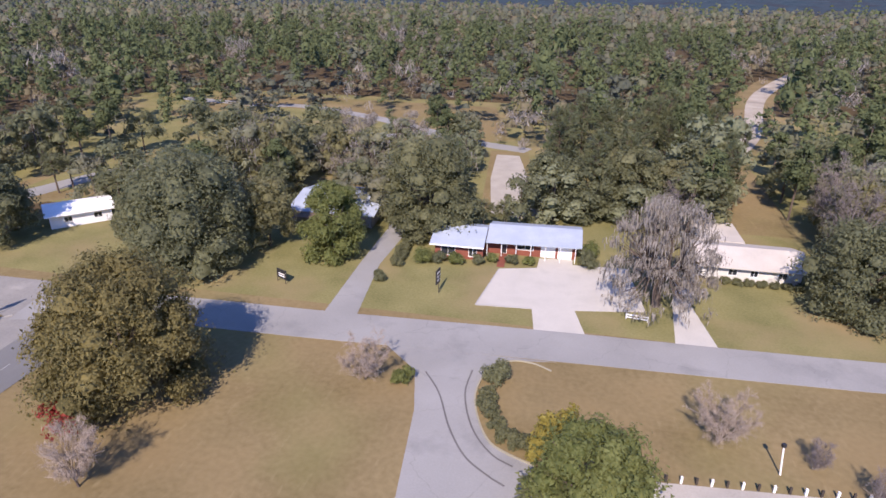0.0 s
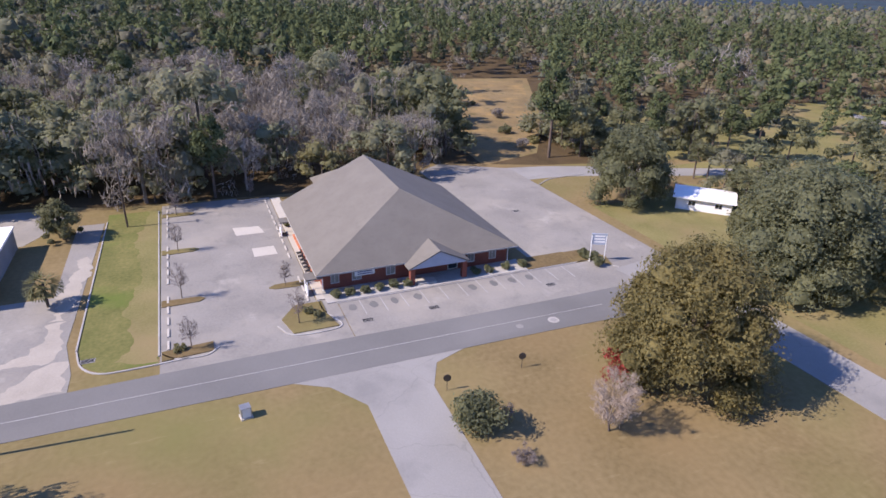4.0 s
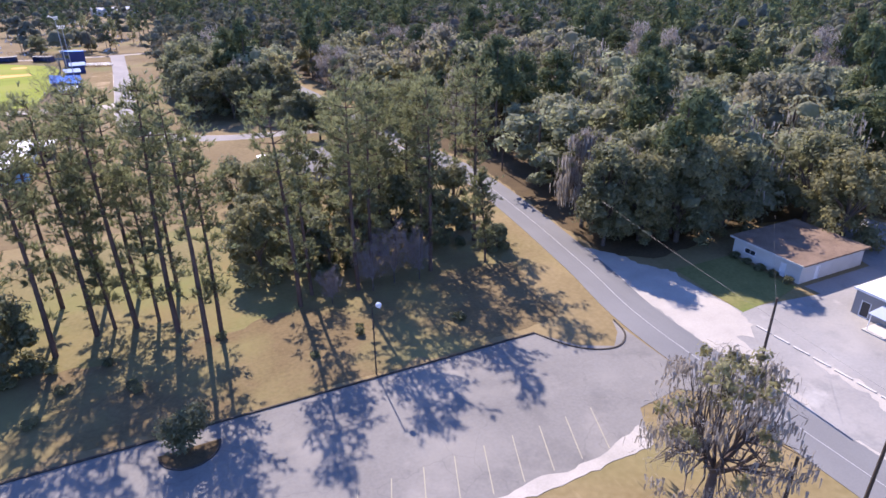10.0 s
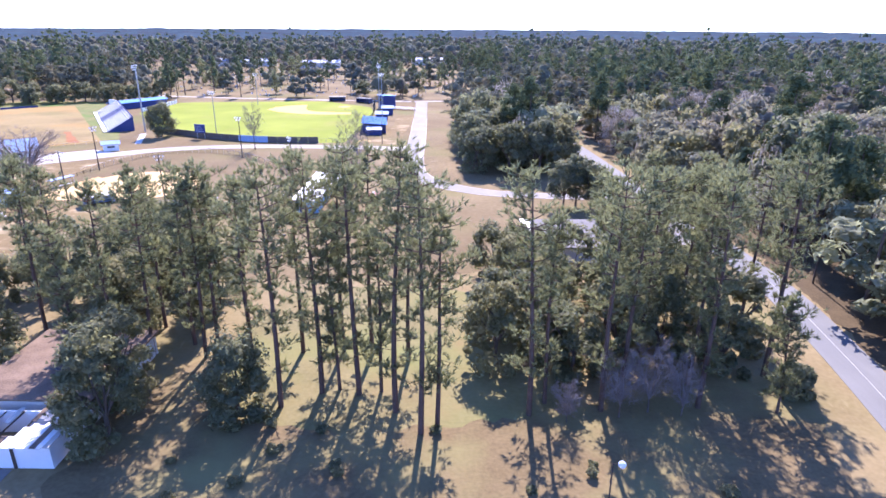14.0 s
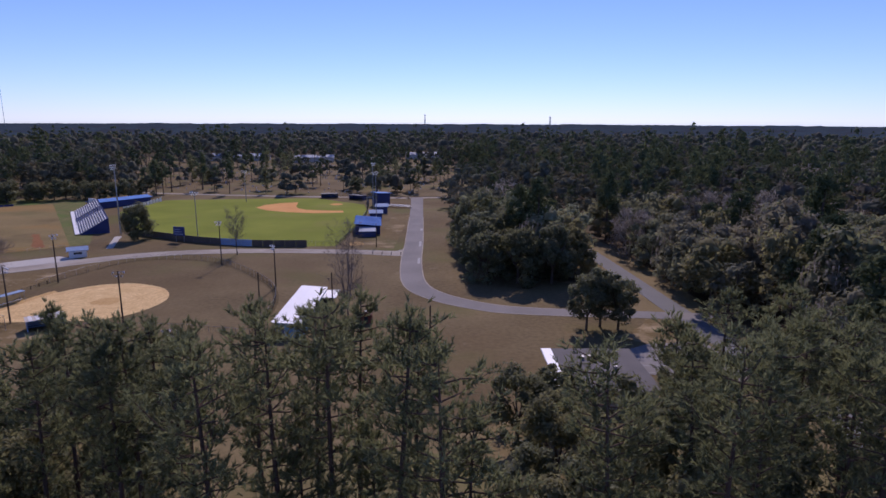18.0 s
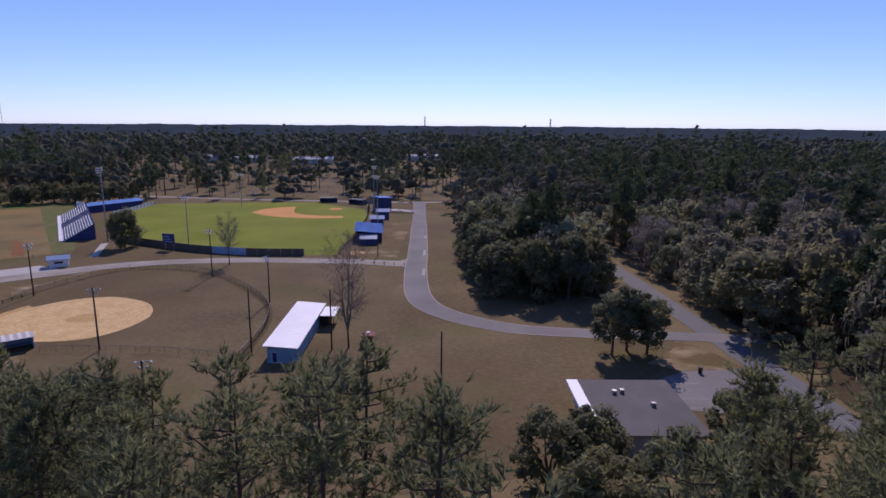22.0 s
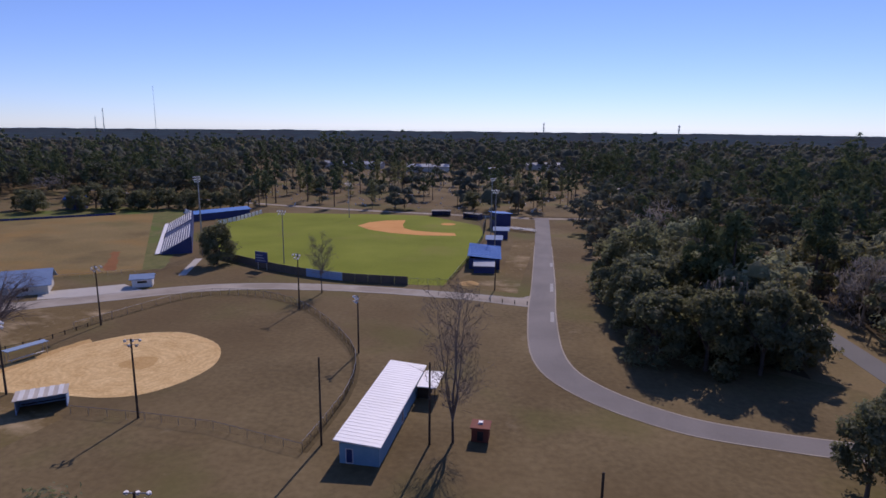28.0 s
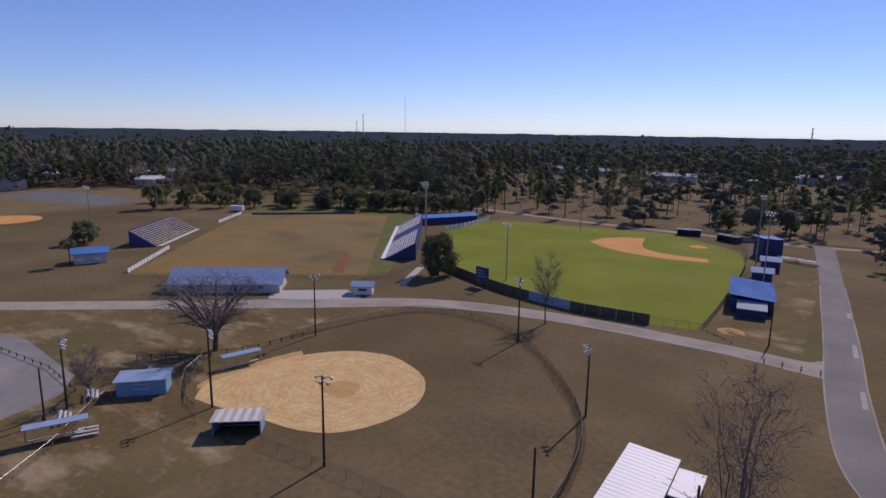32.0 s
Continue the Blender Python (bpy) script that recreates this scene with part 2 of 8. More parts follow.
    "autumn_leaf": mat("autumn_leaf", (0.08, 0.072, 0.028), (0.205, 0.17, 0.066), 0.85, 0.22, 1.8, 0.5, bump=0.12, random_mix=0.25, island=True, transmit=0.35),
    "pale_twig": mat("pale_twig", (0.23, 0.183, 0.146), (0.38, 0.31, 0.252), 0.95, 0.3, 5.0, 0.4, random_mix=0.4, island=True),
    "pine_lawn": mat("pine_lawn", (0.129, 0.110, 0.046), (0.215, 0.176, 0.082), 0.95, 0.12, 1.8, 0.5, bump=0.05, third=(0.158, 0.17, 0.055), third_scale=0.05, third_range=(0.46, 0.64)),
    "cream_seat": mat("cream_seat", (0.62, 0.56, 0.46), (0.74, 0.68, 0.57), 0.8, 0.5, 6.0, 0.4),
    "bare_twig": mat("bare_twig", (0.13, 0.108, 0.096), (0.25, 0.212, 0.192), 0.95, 0.3, 5.0, 0.4, random_mix=0.4, island=True),
    "moss": mat("moss", (0.165, 0.146, 0.124), (0.3, 0.27, 0.232), 0.95, 0.3, 5.0, 0.4, random_mix=0.5, island=True, transmit=0.2),
    "oak_leaf": mat("oak_leaf", (0.072, 0.078, 0.038), (0.181, 0.179, 0.092), 0.8, 0.12, 1.8, 0.45, bump=0.12, random_mix=0.25, island=True, transmit=0.38),
    "dark_leaf": mat("dark_leaf", (0.074, 0.082, 0.045), (0.175, 0.179, 0.094), 0.75, 0.12, 1.8, 0.45, bump=0.12, random_mix=0.25, island=True, transmit=0.38),
    "olive_leaf": mat("olive_leaf", (0.112, 0.109, 0.055), (0.224, 0.209, 0.101), 0.85, 0.12, 1.8, 0.45, bump=0.12, random_mix=0.25, island=True, transmit=0.38),
    "bright_leaf": mat("bright_leaf", (0.08, 0.1, 0.03), (0.19, 0.2, 0.07), 0.8, 0.14, 1.8, 0.45, bump=0.12, random_mix=0.25, island=True, transmit=0.4),
    "pine_leaf": mat("pine_leaf", (0.078, 0.088, 0.044), (0.171, 0.178, 0.089), 0.8, 0.12, 1.2, 0.4, random_mix=0.25, island=True, transmit=0.42),
    "yellow_leaf": mat("yellow_leaf", (0.16, 0.135, 0.03), (0.3, 0.25, 0.06), 0.85, 0.3, 3.0, 0.4, random_mix=0.3, island=True, transmit=0.4),
    "red_leaf": mat("red_leaf", (0.14, 0.02, 0.016), (0.28, 0.05, 0.04), 0.8, 0.3, 3.0, 0.3, random_mix=0.5, island=True, transmit=0.42),
    "woods_leaf": mat("woods_leaf", (0.121, 0.134, 0.077), (0.245, 0.256, 0.154), 0.9, 0.05, 1.2, 0.45, bump=0.2, random_mix=0.15, island=True, third=(0.155, 0.14, 0.1), third_scale=0.018, transmit=0.36),
    # duller, darker leaf tones than the near sets, chiefly for trees farther off
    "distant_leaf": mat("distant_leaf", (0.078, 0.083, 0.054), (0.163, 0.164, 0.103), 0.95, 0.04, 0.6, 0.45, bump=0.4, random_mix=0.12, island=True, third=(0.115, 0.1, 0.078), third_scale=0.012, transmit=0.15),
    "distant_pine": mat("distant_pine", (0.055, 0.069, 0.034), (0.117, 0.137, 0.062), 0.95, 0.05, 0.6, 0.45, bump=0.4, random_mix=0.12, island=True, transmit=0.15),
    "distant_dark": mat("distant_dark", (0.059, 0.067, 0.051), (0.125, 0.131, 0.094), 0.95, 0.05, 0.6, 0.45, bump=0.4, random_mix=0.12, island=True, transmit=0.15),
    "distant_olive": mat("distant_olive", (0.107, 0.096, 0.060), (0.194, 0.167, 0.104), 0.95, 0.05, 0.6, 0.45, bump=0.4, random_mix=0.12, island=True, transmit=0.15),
    # blue-grey air haze is mixed into this canopy's base colour
    "hazy_far_woods": mat("hazy_far_woods", (0.027, 0.046, 0.060), (0.060, 0.083, 0.099), 0.95, 0.02, 0.12, 0.5, third=(0.045, 0.05, 0.06), third_scale=0.006),
}


def raked(m, centre, spacing):
    """Raked rings over a sandy surface."""
    n, l = m.node_tree.nodes, m.node_tree.links
    bsdf = n["Principled BSDF"]
    old = bsdf.inputs["Base Color"].links[0].from_socket
    geo, shift, wave, tone, over = n.new("ShaderNodeNewGeometry"), n.new("ShaderNodeVectorMath"), n.new("ShaderNodeTexWave"), n.new("ShaderNodeMapRange"), n.new("ShaderNodeMix")
    shift.operation = "SUBTRACT"
    shift.inputs[1].default_value = centre
    l.new(geo.outputs["Position"], shift.inputs[0])
    wave.wave_type, wave.rings_direction = "RINGS", "Z"
    wave.inputs["Scale"].default_value, wave.inputs["Distortion"].default_value = 0.314 / spacing, 26.0
    wave.inputs["Detail"].default_value, wave.inputs["Detail Scale"].default_value = 3.0, 0.6
    l.new(shift.outputs[0], wave.inputs["Vector"])
    tone.inputs[3].default_value, tone.inputs[4].default_value = 0.0, 0.3
    l.new(wave.outputs["Fac"], tone.inputs[0])
    over.data_type = "RGBA"
    l.new(tone.outputs[0], over.inputs[0])
    l.new(old, over.inputs[6])
    over.inputs[7].default_value = (0.40, 0.245, 0.10, 1)
    l.new(over.outputs[2], bsdf.inputs["Base Color"])


raked(M["sand_infield"], (-82.0, 162.5, 0.0), 1.5)


def patched(m, colour, scale, low, high, strength, detail=6, stretch=(1, 1, 1)):
    """Patches of another tone over a surface, with ragged edges."""
    n, l = m.node_tree.nodes, m.node_tree.links
    bsdf = n["Principled BSDF"]
    old = bsdf.inputs["Base Color"].links[0].from_socket
    geo, size, noise, step, over = n.new("ShaderNodeNewGeometry"), n.new("ShaderNodeVectorMath"), n.new("ShaderNodeTexNoise"), n.new("ShaderNodeMapRange"), n.new("ShaderNodeMix")
    size.operation = "MULTIPLY"
    size.inputs[1].default_value = stretch
    l.new(geo.outputs["Position"], size.inputs[0])
    l.new(size.outputs[0], noise.inputs["Vector"])
    noise.inputs["Scale"].default_value, noise.inputs["Detail"].default_value, noise.inputs["Roughness"].default_value = scale, detail, 0.62
    step.inputs[1].default_value, step.inputs[2].default_value, step.inputs[4].default_value = low, high, strength
    l.new(noise.outputs[0], step.inputs[0])
    over.data_type = "RGBA"
    l.new(step.outputs[0], over.inputs[0])
    l.new(old, over.inputs[6])
    over.inputs[7].default_value = (*colour, 1)
    l.new(over.outputs[2], bsdf.inputs["Base Color"])


def cracked(m, scale, width, colour, strength):
    """Thin wandering cracks."""
    n, l = m.node_tree.nodes, m.node_tree.links
    bsdf = n["Principled BSDF"]
    old = bsdf.inputs["Base Color"].links[0].from_socket
    geo, cells, step, over, shake, add = n.new("ShaderNodeNewGeometry"), n.new("ShaderNodeTexVoronoi"), n.new("ShaderNodeMapRange"), n.new("ShaderNodeMix"), n.new("ShaderNodeTexNoise"), n.new("ShaderNodeVectorMath")
    shake.inputs["Scale"].default_value = 0.5
    l.new(geo.outputs["Position"], shake.inputs["Vector"])
    add.operation = "MULTIPLY_ADD"
    add.inputs[1].default_value = (2.5, 2.5, 0.0)
    l.new(shake.outputs["Color"], add.inputs[0])
    l.new(geo.outputs["Position"], add.inputs[2])
    cells.feature = "DISTANCE_TO_EDGE"
    cells.inputs["Scale"].default_value = scale
    l.new(add.outputs[0], cells.inputs["Vector"])
    step.inputs[1].default_value, step.inputs[2].default_value, step.inputs[3].default_value, step.inputs[4].default_value = 0.0, width * scale, strength, 0.0
    l.new(cells.outputs["Distance"], step.inputs[0])
    over.data_type = "RGBA"
    l.new(step.outputs[0], over.inputs[0])
    l.new(old, over.inputs[6])
    over.inputs[7].default_value = (*colour, 1)
    l.new(over.outputs[2], bsdf.inputs["Base Color"])


patched(M["park_grass"], (0.118, 0.078, 0.036), 0.014, 0.45, 0.62, 0.6)
patched(M["park_grass"], (0.3, 0.235, 0.15), 0.16, 0.64, 0.8, 0.6)
patched(M["worn_ground"], (0.42, 0.32, 0.19), 0.07, 0.52, 0.68, 0.75, 9, (1, 2.0, 1))
patched(M["worn_ground"], (0.5, 0.4, 0.26), 0.5, 0.58, 0.75, 0.45, 8)
patched(M["dry_grass"], (0.19, 0.13, 0.062), 0.05, 0.48, 0.68, 0.55)
patched(M["dry_grass"], (0.34, 0.27, 0.15), 1.1, 0.6, 0.8, 0.4, stretch=(1, 0.22, 1))
patched(M["pine_lawn"], (0.2, 0.14, 0.068), 0.1, 0.5, 0.68, 0.7)
patched(M["golden_grass"], (0.33, 0.22, 0.09), 0.12, 0.5, 0.66, 0.7)
patched(M["golden_grass"], (0.09, 0.085, 0.04), 0.22, 0.58, 0.66, 0.7)
patched(M["field_grass"], (0.3, 0.17, 0.05), 0.03, 0.48, 0.66, 0.6)
patched(M["field_grass"], (0.13, 0.13, 0.045), 0.022, 0.55, 0.68, 0.6)
patched(M["green_grass"], (0.2, 0.16, 0.05), 0.06, 0.58, 0.78, 0.5)
patched(M["lot_asphalt"], (0.15, 0.145, 0.135), 0.3, 0.56, 0.7, 0.45)
patched(M["lot_asphalt"], (0.4, 0.375, 0.33), 0.16, 0.6, 0.72, 0.55)
cracked(M["lot_asphalt"], 0.12, 0.06, (0.13, 0.125, 0.115), 0.22)
patched(M["pine_lot_asphalt"], (0.105, 0.1, 0.092), 0.22, 0.54, 0.7, 0.5)
patched(M["pine_lot_asphalt"], (0.29, 0.265, 0.225), 0.12, 0.58, 0.72, 0.5)
cracked(M["pine_lot_asphalt"], 0.12, 0.06, (0.09, 0.086, 0.08), 0.3)
patched(M["asphalt"], (0.11, 0.108, 0.104), 0.1, 0.5, 0.66, 0.45, stretch=(1, 0.12, 1))
patched(M["side_asphalt"], (0.17, 0.166, 0.16), 0.14, 0.54, 0.68, 0.5)
cracked(M["side_asphalt"], 0.09, 0.06, (0.13, 0.125, 0.12), 0.35)
patched(M["park_road"], (0.13, 0.122, 0.116), 0.12, 0.5, 0.68, 0.4, stretch=(1, 0.3, 1))
patched(M["dirt_road"], (0.22, 0.185, 0.145), 0.08, 0.48, 0.64, 0.55)
patched(M["shingle"], (0.12, 0.112, 0.098), 0.9, 0.5, 0.7, 0.35, stretch=(1, 1, 3))
patched(M["concrete"], (0.33, 0.305, 0.265), 0.25, 0.55, 0.72, 0.45)
patched(M["white_roof"], (0.55, 0.52, 0.47), 0.8, 0.62, 0.8, 0.3)
M["hazy_far_woods"].node_tree.nodes["Principled BSDF"].inputs["Specular IOR Level"].default_value = 0.0


# ---- building blocks ----
def add_box(bm, x0, y0, z0, x1, y1, z1):
    v = [bm.verts.new(p) for p in ((x0, y0, z0), (x1, y0, z0), (x1, y1, z0), (x0, y1, z0), (x0, y0, z1), (x1, y0, z1), (x1, y1, z1), (x0, y1, z1))]
    for f in ((3, 2, 1, 0), (4, 5, 6, 7), (0, 1, 5, 4), (1, 2, 6, 5), (2, 3, 7, 6), (3, 0, 4, 7)):
        bm.faces.new([v[i] for i in f])
    return v


def add_tube(bm, a, b, r0, r1=None, sides=8, caps=True):
    a, b = Vector(a), Vector(b)
    r1 = r0 if r1 is None else r1
    q = (b - a).to_track_quat("Z", "Y")
    rings = []
    for c, r in ((a, r0), (b, r1)):
        rings.append([bm.verts.new(c + q @ Vector((r * math.cos(6.2832 * k / sides), r * math.sin(6.2832 * k / sides), 0))) for k in range(sides)])
    for k in range(sides):
        bm.faces.new((rings[0][k], rings[0][(k + 1) % sides], rings[1][(k + 1) % sides], rings[1][k]))
    if caps:
        bm.faces.new(rings[0][::-1])
        bm.faces.new(rings[1])


def add_path(bm, points, r, sides=4):
    """One unbroken thin tube along a line of points."""
    pts = [Vector(p) for p in points]
    rings = []
    for k, p in enumerate(pts):
        q = (pts[min(k + 1, len(pts) - 1)] - pts[max(k - 1, 0)]).to_track_quat("Z", "Y")
        rings.append([bm.verts.new(p + q @ Vector((r * math.cos(6.2832 * j / sides), r * math.sin(6.2832 * j / sides), 0))) for j in range(sides)])
    for a, b in zip(rings, rings[1:]):
        for j in range(sides):
            bm.faces.new((a[j], a[(j + 1) % sides], b[(j + 1) % sides], b[j]))


def add_prism(bm, outline, z0, z1):
    """An upright prism over an outline that runs counter-clockwise."""
    low, high = [bm.verts.new((x, y, z0)) for x, y in outline], [bm.verts.new((x, y, z1)) for x, y in outline]
    bm.faces.new(low[::-1])
    bm.faces.new(high)
    for k in range(len(outline)):
        j = (k + 1) % len(outline)
        bm.faces.new((low[k], low[j], high[j], high[k]))


def mesh_of(name, bm, material, smooth=False):
    me = bpy.data.meshes.new(name)
    bmesh.ops.recalc_face_normals(bm, faces=bm.faces)
    bm.to_mesh(me)
    bm.free()
    if material:
        me.materials.append(M[material])
    if smooth:
        me.polygons.foreach_set("use_smooth", [True] * len(me.polygons))
    return me


def part(name, bm, material, parent, label="", smooth=False):
    ob = new(name, mesh_of(name, bm, material, smooth))
    ob.parent = parent
    if label:
        ob["label"] = label
    return ob


def box_part(name, dims, material, parent, label=""):
    bm = bmesh.new()
    add_box(bm, *dims)
    return part(name, bm, material, parent, label)


def thing(name, label, category, x=0, y=0, z=0, turn=0, group=""):
    ob = new(name)
    ob.empty_display_size = 0.5
    ob.matrix_world = pose(x, y, z, 0, 0, turn)
    return tagged(ob, label, category, group)


def slab(name, outline, z, material, label, category="ground", thick=0.3):
    """A flat piece of ground cover with its top at z."""
    bm = bmesh.new()
    add_prism(bm, outline, z - thick, z)
    return tagged(new(name, mesh_of(name, bm, material)), label, category, kind="structure")


def ribbon(points, width):
    """The outline of a road along a line of (x, y) or (x, y, width)."""
    pts = [(p[0], p[1], p[2] if len(p) > 2 else width) for p in points]
    left, right = [], []
    for k, (x, y, w) in enumerate(pts):
        a, b = pts[max(k - 1, 0)], pts[min(k + 1, len(pts) - 1)]
        d = Vector((b[0] - a[0], b[1] - a[1])).normalized()
        left.append((x - d.y * w / 2, y + d.x * w / 2))
        right.append((x + d.y * w / 2, y - d.x * w / 2))
    return left, right


def curve_through(points, steps=6):
    """A smooth line through the points."""
    pts = [Vector(p) for p in points]
    ext = [2 * pts[0] - pts[1], *pts, 2 * pts[-1] - pts[-2]]
    out = []
    for k in range(1, len(ext) - 2):
        a, b, c, d = ext[k - 1:k + 3]
        for s in range(steps):
            u = s / steps
            out.append(0.5 * (2 * b + (c - a) * u + (2 * a - 5 * b + 4 * c - d) * u * u + (3 * b - a - 3 * c + d) * u ** 3))
    return [tuple(p) for p in out + [ext[-2]]]


def road(name, points, width, z, material, label, category="road", smooth=True):
    pts = curve_through([(p[0], p[1], p[2] if len(p) > 2 else width) for p in points]) if smooth else points
    left, right = ribbon(pts, width)
    bm = bmesh.new()
    lo = [[bm.verts.new((x, y, z)) for x, y in side] for side in (left, right)]
    dn = [[bm.verts.new((x, y, z - 0.3)) for x, y in side] for side in (left, right)]
    for k in range(len(left) - 1):
        bm.faces.new((lo[1][k], lo[1][k + 1], lo[0][k + 1], lo[0][k]))
        bm.faces.new((lo[0][k], lo[0][k + 1], dn[0][k + 1], dn[0][k]))
        bm.faces.new((lo[1][k + 1], lo[1][k], dn[1][k], dn[1][k + 1]))
    return tagged(new(name, mesh_of(name, bm, material)), label, category, kind="structure")


def kerb(points, label="pale concrete kerb beside the paving", height=0.14, width=0.18, closed=False, material="kerb_stone", z=0.0):
    """A raised kerb along a line; a real step."""
    pts = [(p[0], p[1]) for p in points]
    if closed:
        pts = pts + [pts[0]]
    left, right = ribbon(pts, width)
    bm = bmesh.new()
    for k in range(len(pts) - 1):
        a, b, c, d = left[k], left[k + 1], right[k + 1], right[k]
        lo = [bm.verts.new((*p, z - 0.1)) for p in (a, b, c, d)]
        hi = [bm.verts.new((*p, z + height)) for p in (a, b, c, d)]
        bm.faces.new(hi[::-1])
        for i in range(4):
            j = (i + 1) % 4
            bm.faces.new((lo[i], lo[j], hi[j], hi[i]))
    return tagged(new("kerb", mesh_of("kerb", bm, material)), label, "kerb", kind="structure")


def line_marks(name, segments, width, z, material, label):
    """Painted lines, each between two points."""
    holder = tagged(new(name), label, "road marking", kind="structure")
    for a, b in segments:
        left, right = ribbon((a, b), width)
        bm = bmesh.new()
        add_prism(bm, [right[0], right[1], left[1], left[0]], z - 0.03, z)
        part("stripe", bm, material, holder)
    return holder


def mesh_np(name, verts, faces, materials, index=None):
    """One mesh out of arrays of corners and faces, which all have three or all four corners."""
    me = bpy.data.meshes.new(name)
    n = faces.shape[1]
    me.vertices.add(len(verts))
    me.vertices.foreach_set("co", np.ascontiguousarray(verts, np.float32).ravel())
    me.loops.add(n * len(faces))
    me.loops.foreach_set("vertex_index", np.ascontiguousarray(faces, np.int32).ravel())
    me.polygons.add(len(faces))
    me.polygons.foreach_set("loop_start", np.arange(0, n * len(faces), n, dtype=np.int32))
    for m in materials:
        me.materials.append(M[m])
    if index is not None:
        me.polygons.foreach_set("material_index", np.ascontiguousarray(index, np.int32))
    me.polygons.foreach_set("use_smooth", np.ones(len(faces), bool))
    me.update(calc_edges=True)
    return me


def wavy(points, amount, seed, step=1.2):
    """The outline with its sides broken into ragged steps."""
    r = np.random.default_rng(seed)
    out, drift = [], 0.0
    for (ax, ay), (bx, by) in zip(points, points[1:] + points[:1]):
        long = math.hypot(bx - ax, by - ay)
        n = max(1, int(long / step))
        for k in range(n):
            drift = 0.75 * drift + r.normal() * amount * 0.5
            u = k / n
            out.append((ax + (bx - ax) * u - (by - ay) / long * drift, ay + (by - ay) * u + (bx - ax) / long * drift))
    return out


# ---- ground, roads and paving ----
bm = bmesh.new()
GROUND_R = [0, 150, 400, 900, 2000, 4500]
rings = [[bm.verts.new((0, 100, 0))]]
for r in GROUND_R[1:]:
    rings.append([bm.verts.new((r * math.cos(6.2832 * k / 48), 100 + r * math.sin(6.2832 * k / 48), 0)) for k in range(48)])
for k in range(48):
    bm.faces.new((rings[0][0], rings[1][k], rings[1][(k + 1) % 48]))
    for i in range(1, len(rings) - 1):
        bm.faces.new((rings[i][k], rings[i + 1][k], rings[i + 1][(k + 1) % 48], rings[i][(k + 1) % 48]))
tagged(new("ground", mesh_of("ground", bm, "leaf_litter")), "wide flat ground strewn with dark dead leaves", "ground", kind="structure")

# open land between the woods, thinly wooded yards, and the cemetery
CLEAR = [
    [(-80, -126), (66, -112), (104, -100), (118, -64), (108, -56), (106, -30), (108, 2), (112, 12), (112, 36), (105, 51), (86, 55), (64, 56), (62, 62), (65, 100), (65, 132), (58, 165), (44, 172), (30, 184), (16, 186), (10, 192), (9, 240), (0, 362), (-60, 364), (-330, 368), (-400, 330), (-445, 300), (-430, 225), (-330, 200), (-330, 30), (-66, 30), (-80, -60)],
    [(112, -76), (150, -80), (240, -100), (230, -155), (150, -115), (118, -94)],
    [(-14, -122), (-10, -150), (-6, -176), (4, -176), (2, -150), (0, -122)],
    [(-42, -118), (-58, -118), (-62, -176), (-80, -222), (-97, -280), (-119, -350), (-110, -352), (-85, -296), (-67, -214), (-50, -160)],
    [(34, 165), (60, 165), (57, 222), (46, 290), (30, 372), (12, 372), (31, 290), (38, 222)],
    [(98, -80), (110, -80), (106, -100), (98, -125), (72, -158), (50, -182), (24, -204), (14, -198), (52, -160), (70, -130), (88, -110)],
]
CLEAR.append([(66, -170), (40, -180), (24, -186), (10, -190), (40, -208), (62, -224), (78, -226), (76, -190)])
CEMETERY = [(-185, 360), (20, 362), (40, 430), (-30, 700), (-330, 690), (-240, 480)]
SPARSE = [[(100, -108), (62, -126), (24, -136), (20, -176), (60, -190), (104, -142)], [(118, -196), (16, -178), (0, -190), (10, -240), (118, -244)]]
for k, outline in enumerate(CLEAR + SPARSE):
    slab("grassland", outline, 0.0035 + 0.0005 * k, "dry_grass", "open ground of dry tan winter grass", "ground")

slab("grassland", [(-150, -112), (150, -112), (150, -250), (-150, -250)], 0.0028, "lawn", "rough tan grass between the yard trees", "ground")
slab("forest_floor", [(112, -56), (107, -30), (109, 2), (113, 12), (113, 36), (105, 52), (88, 56), (62, 60), (62, 140), (420, 140), (420, -56)][::-1], 0.008, "leaf_litter", "dark leaf-strewn floor of the woods", "ground")

# lawns and fields, each a thin sheet on the ground
slab("lawn", [(-60, -126), (80, -126), (80, -84), (-60, -84)], 0.012, "lawn", "yellow-green winter lawn in front of the houses")
slab("cemetery_ground", [(-345, 366), (20, 366), (60, 430), (-20, 720), (-430, 700), (-430, 420)], 0.01, "park_grass", "dull brown grass between the cemetery trees", "grass field")
slab("park_ground", [(-330, 100), (-3, 100), (42, 120), (42, 176), (16, 186), (10, 240), (1, 362), (-330, 365)], 0.012, "park_grass", "brown dormant grass of the ball park", "grass field")
slab("lawn", [p[:2] for p in curve_through([(-26, 60, 0), (-12, 57, 0), (2, 58, 0), (14, 61, 0), (16, 76, 0), (10, 92, 0), (-8, 97, 0), (-24, 94, 0), (-29, 78, 0), (-26, 60, 0)], 2)][:-1], 0.012, "pine_lawn", "yellow-green grass between the pine trunks", "lawn")
slab("field", [(118, -78), (150, -84), (230, -100), (225, -150), (150, -112), (118, -92)], 0.014, "golden_grass", "tall golden grass in a forest clearing", "field")
slab("verge", [(52.6, -6.6), (104, -6.6), (104, 1.8), (58, 1.8), (54.5, 1.0), (52.6, -1.0)], 0.03, "ditch_grass", "green grass of a shallow ditch between two drives", "verge")

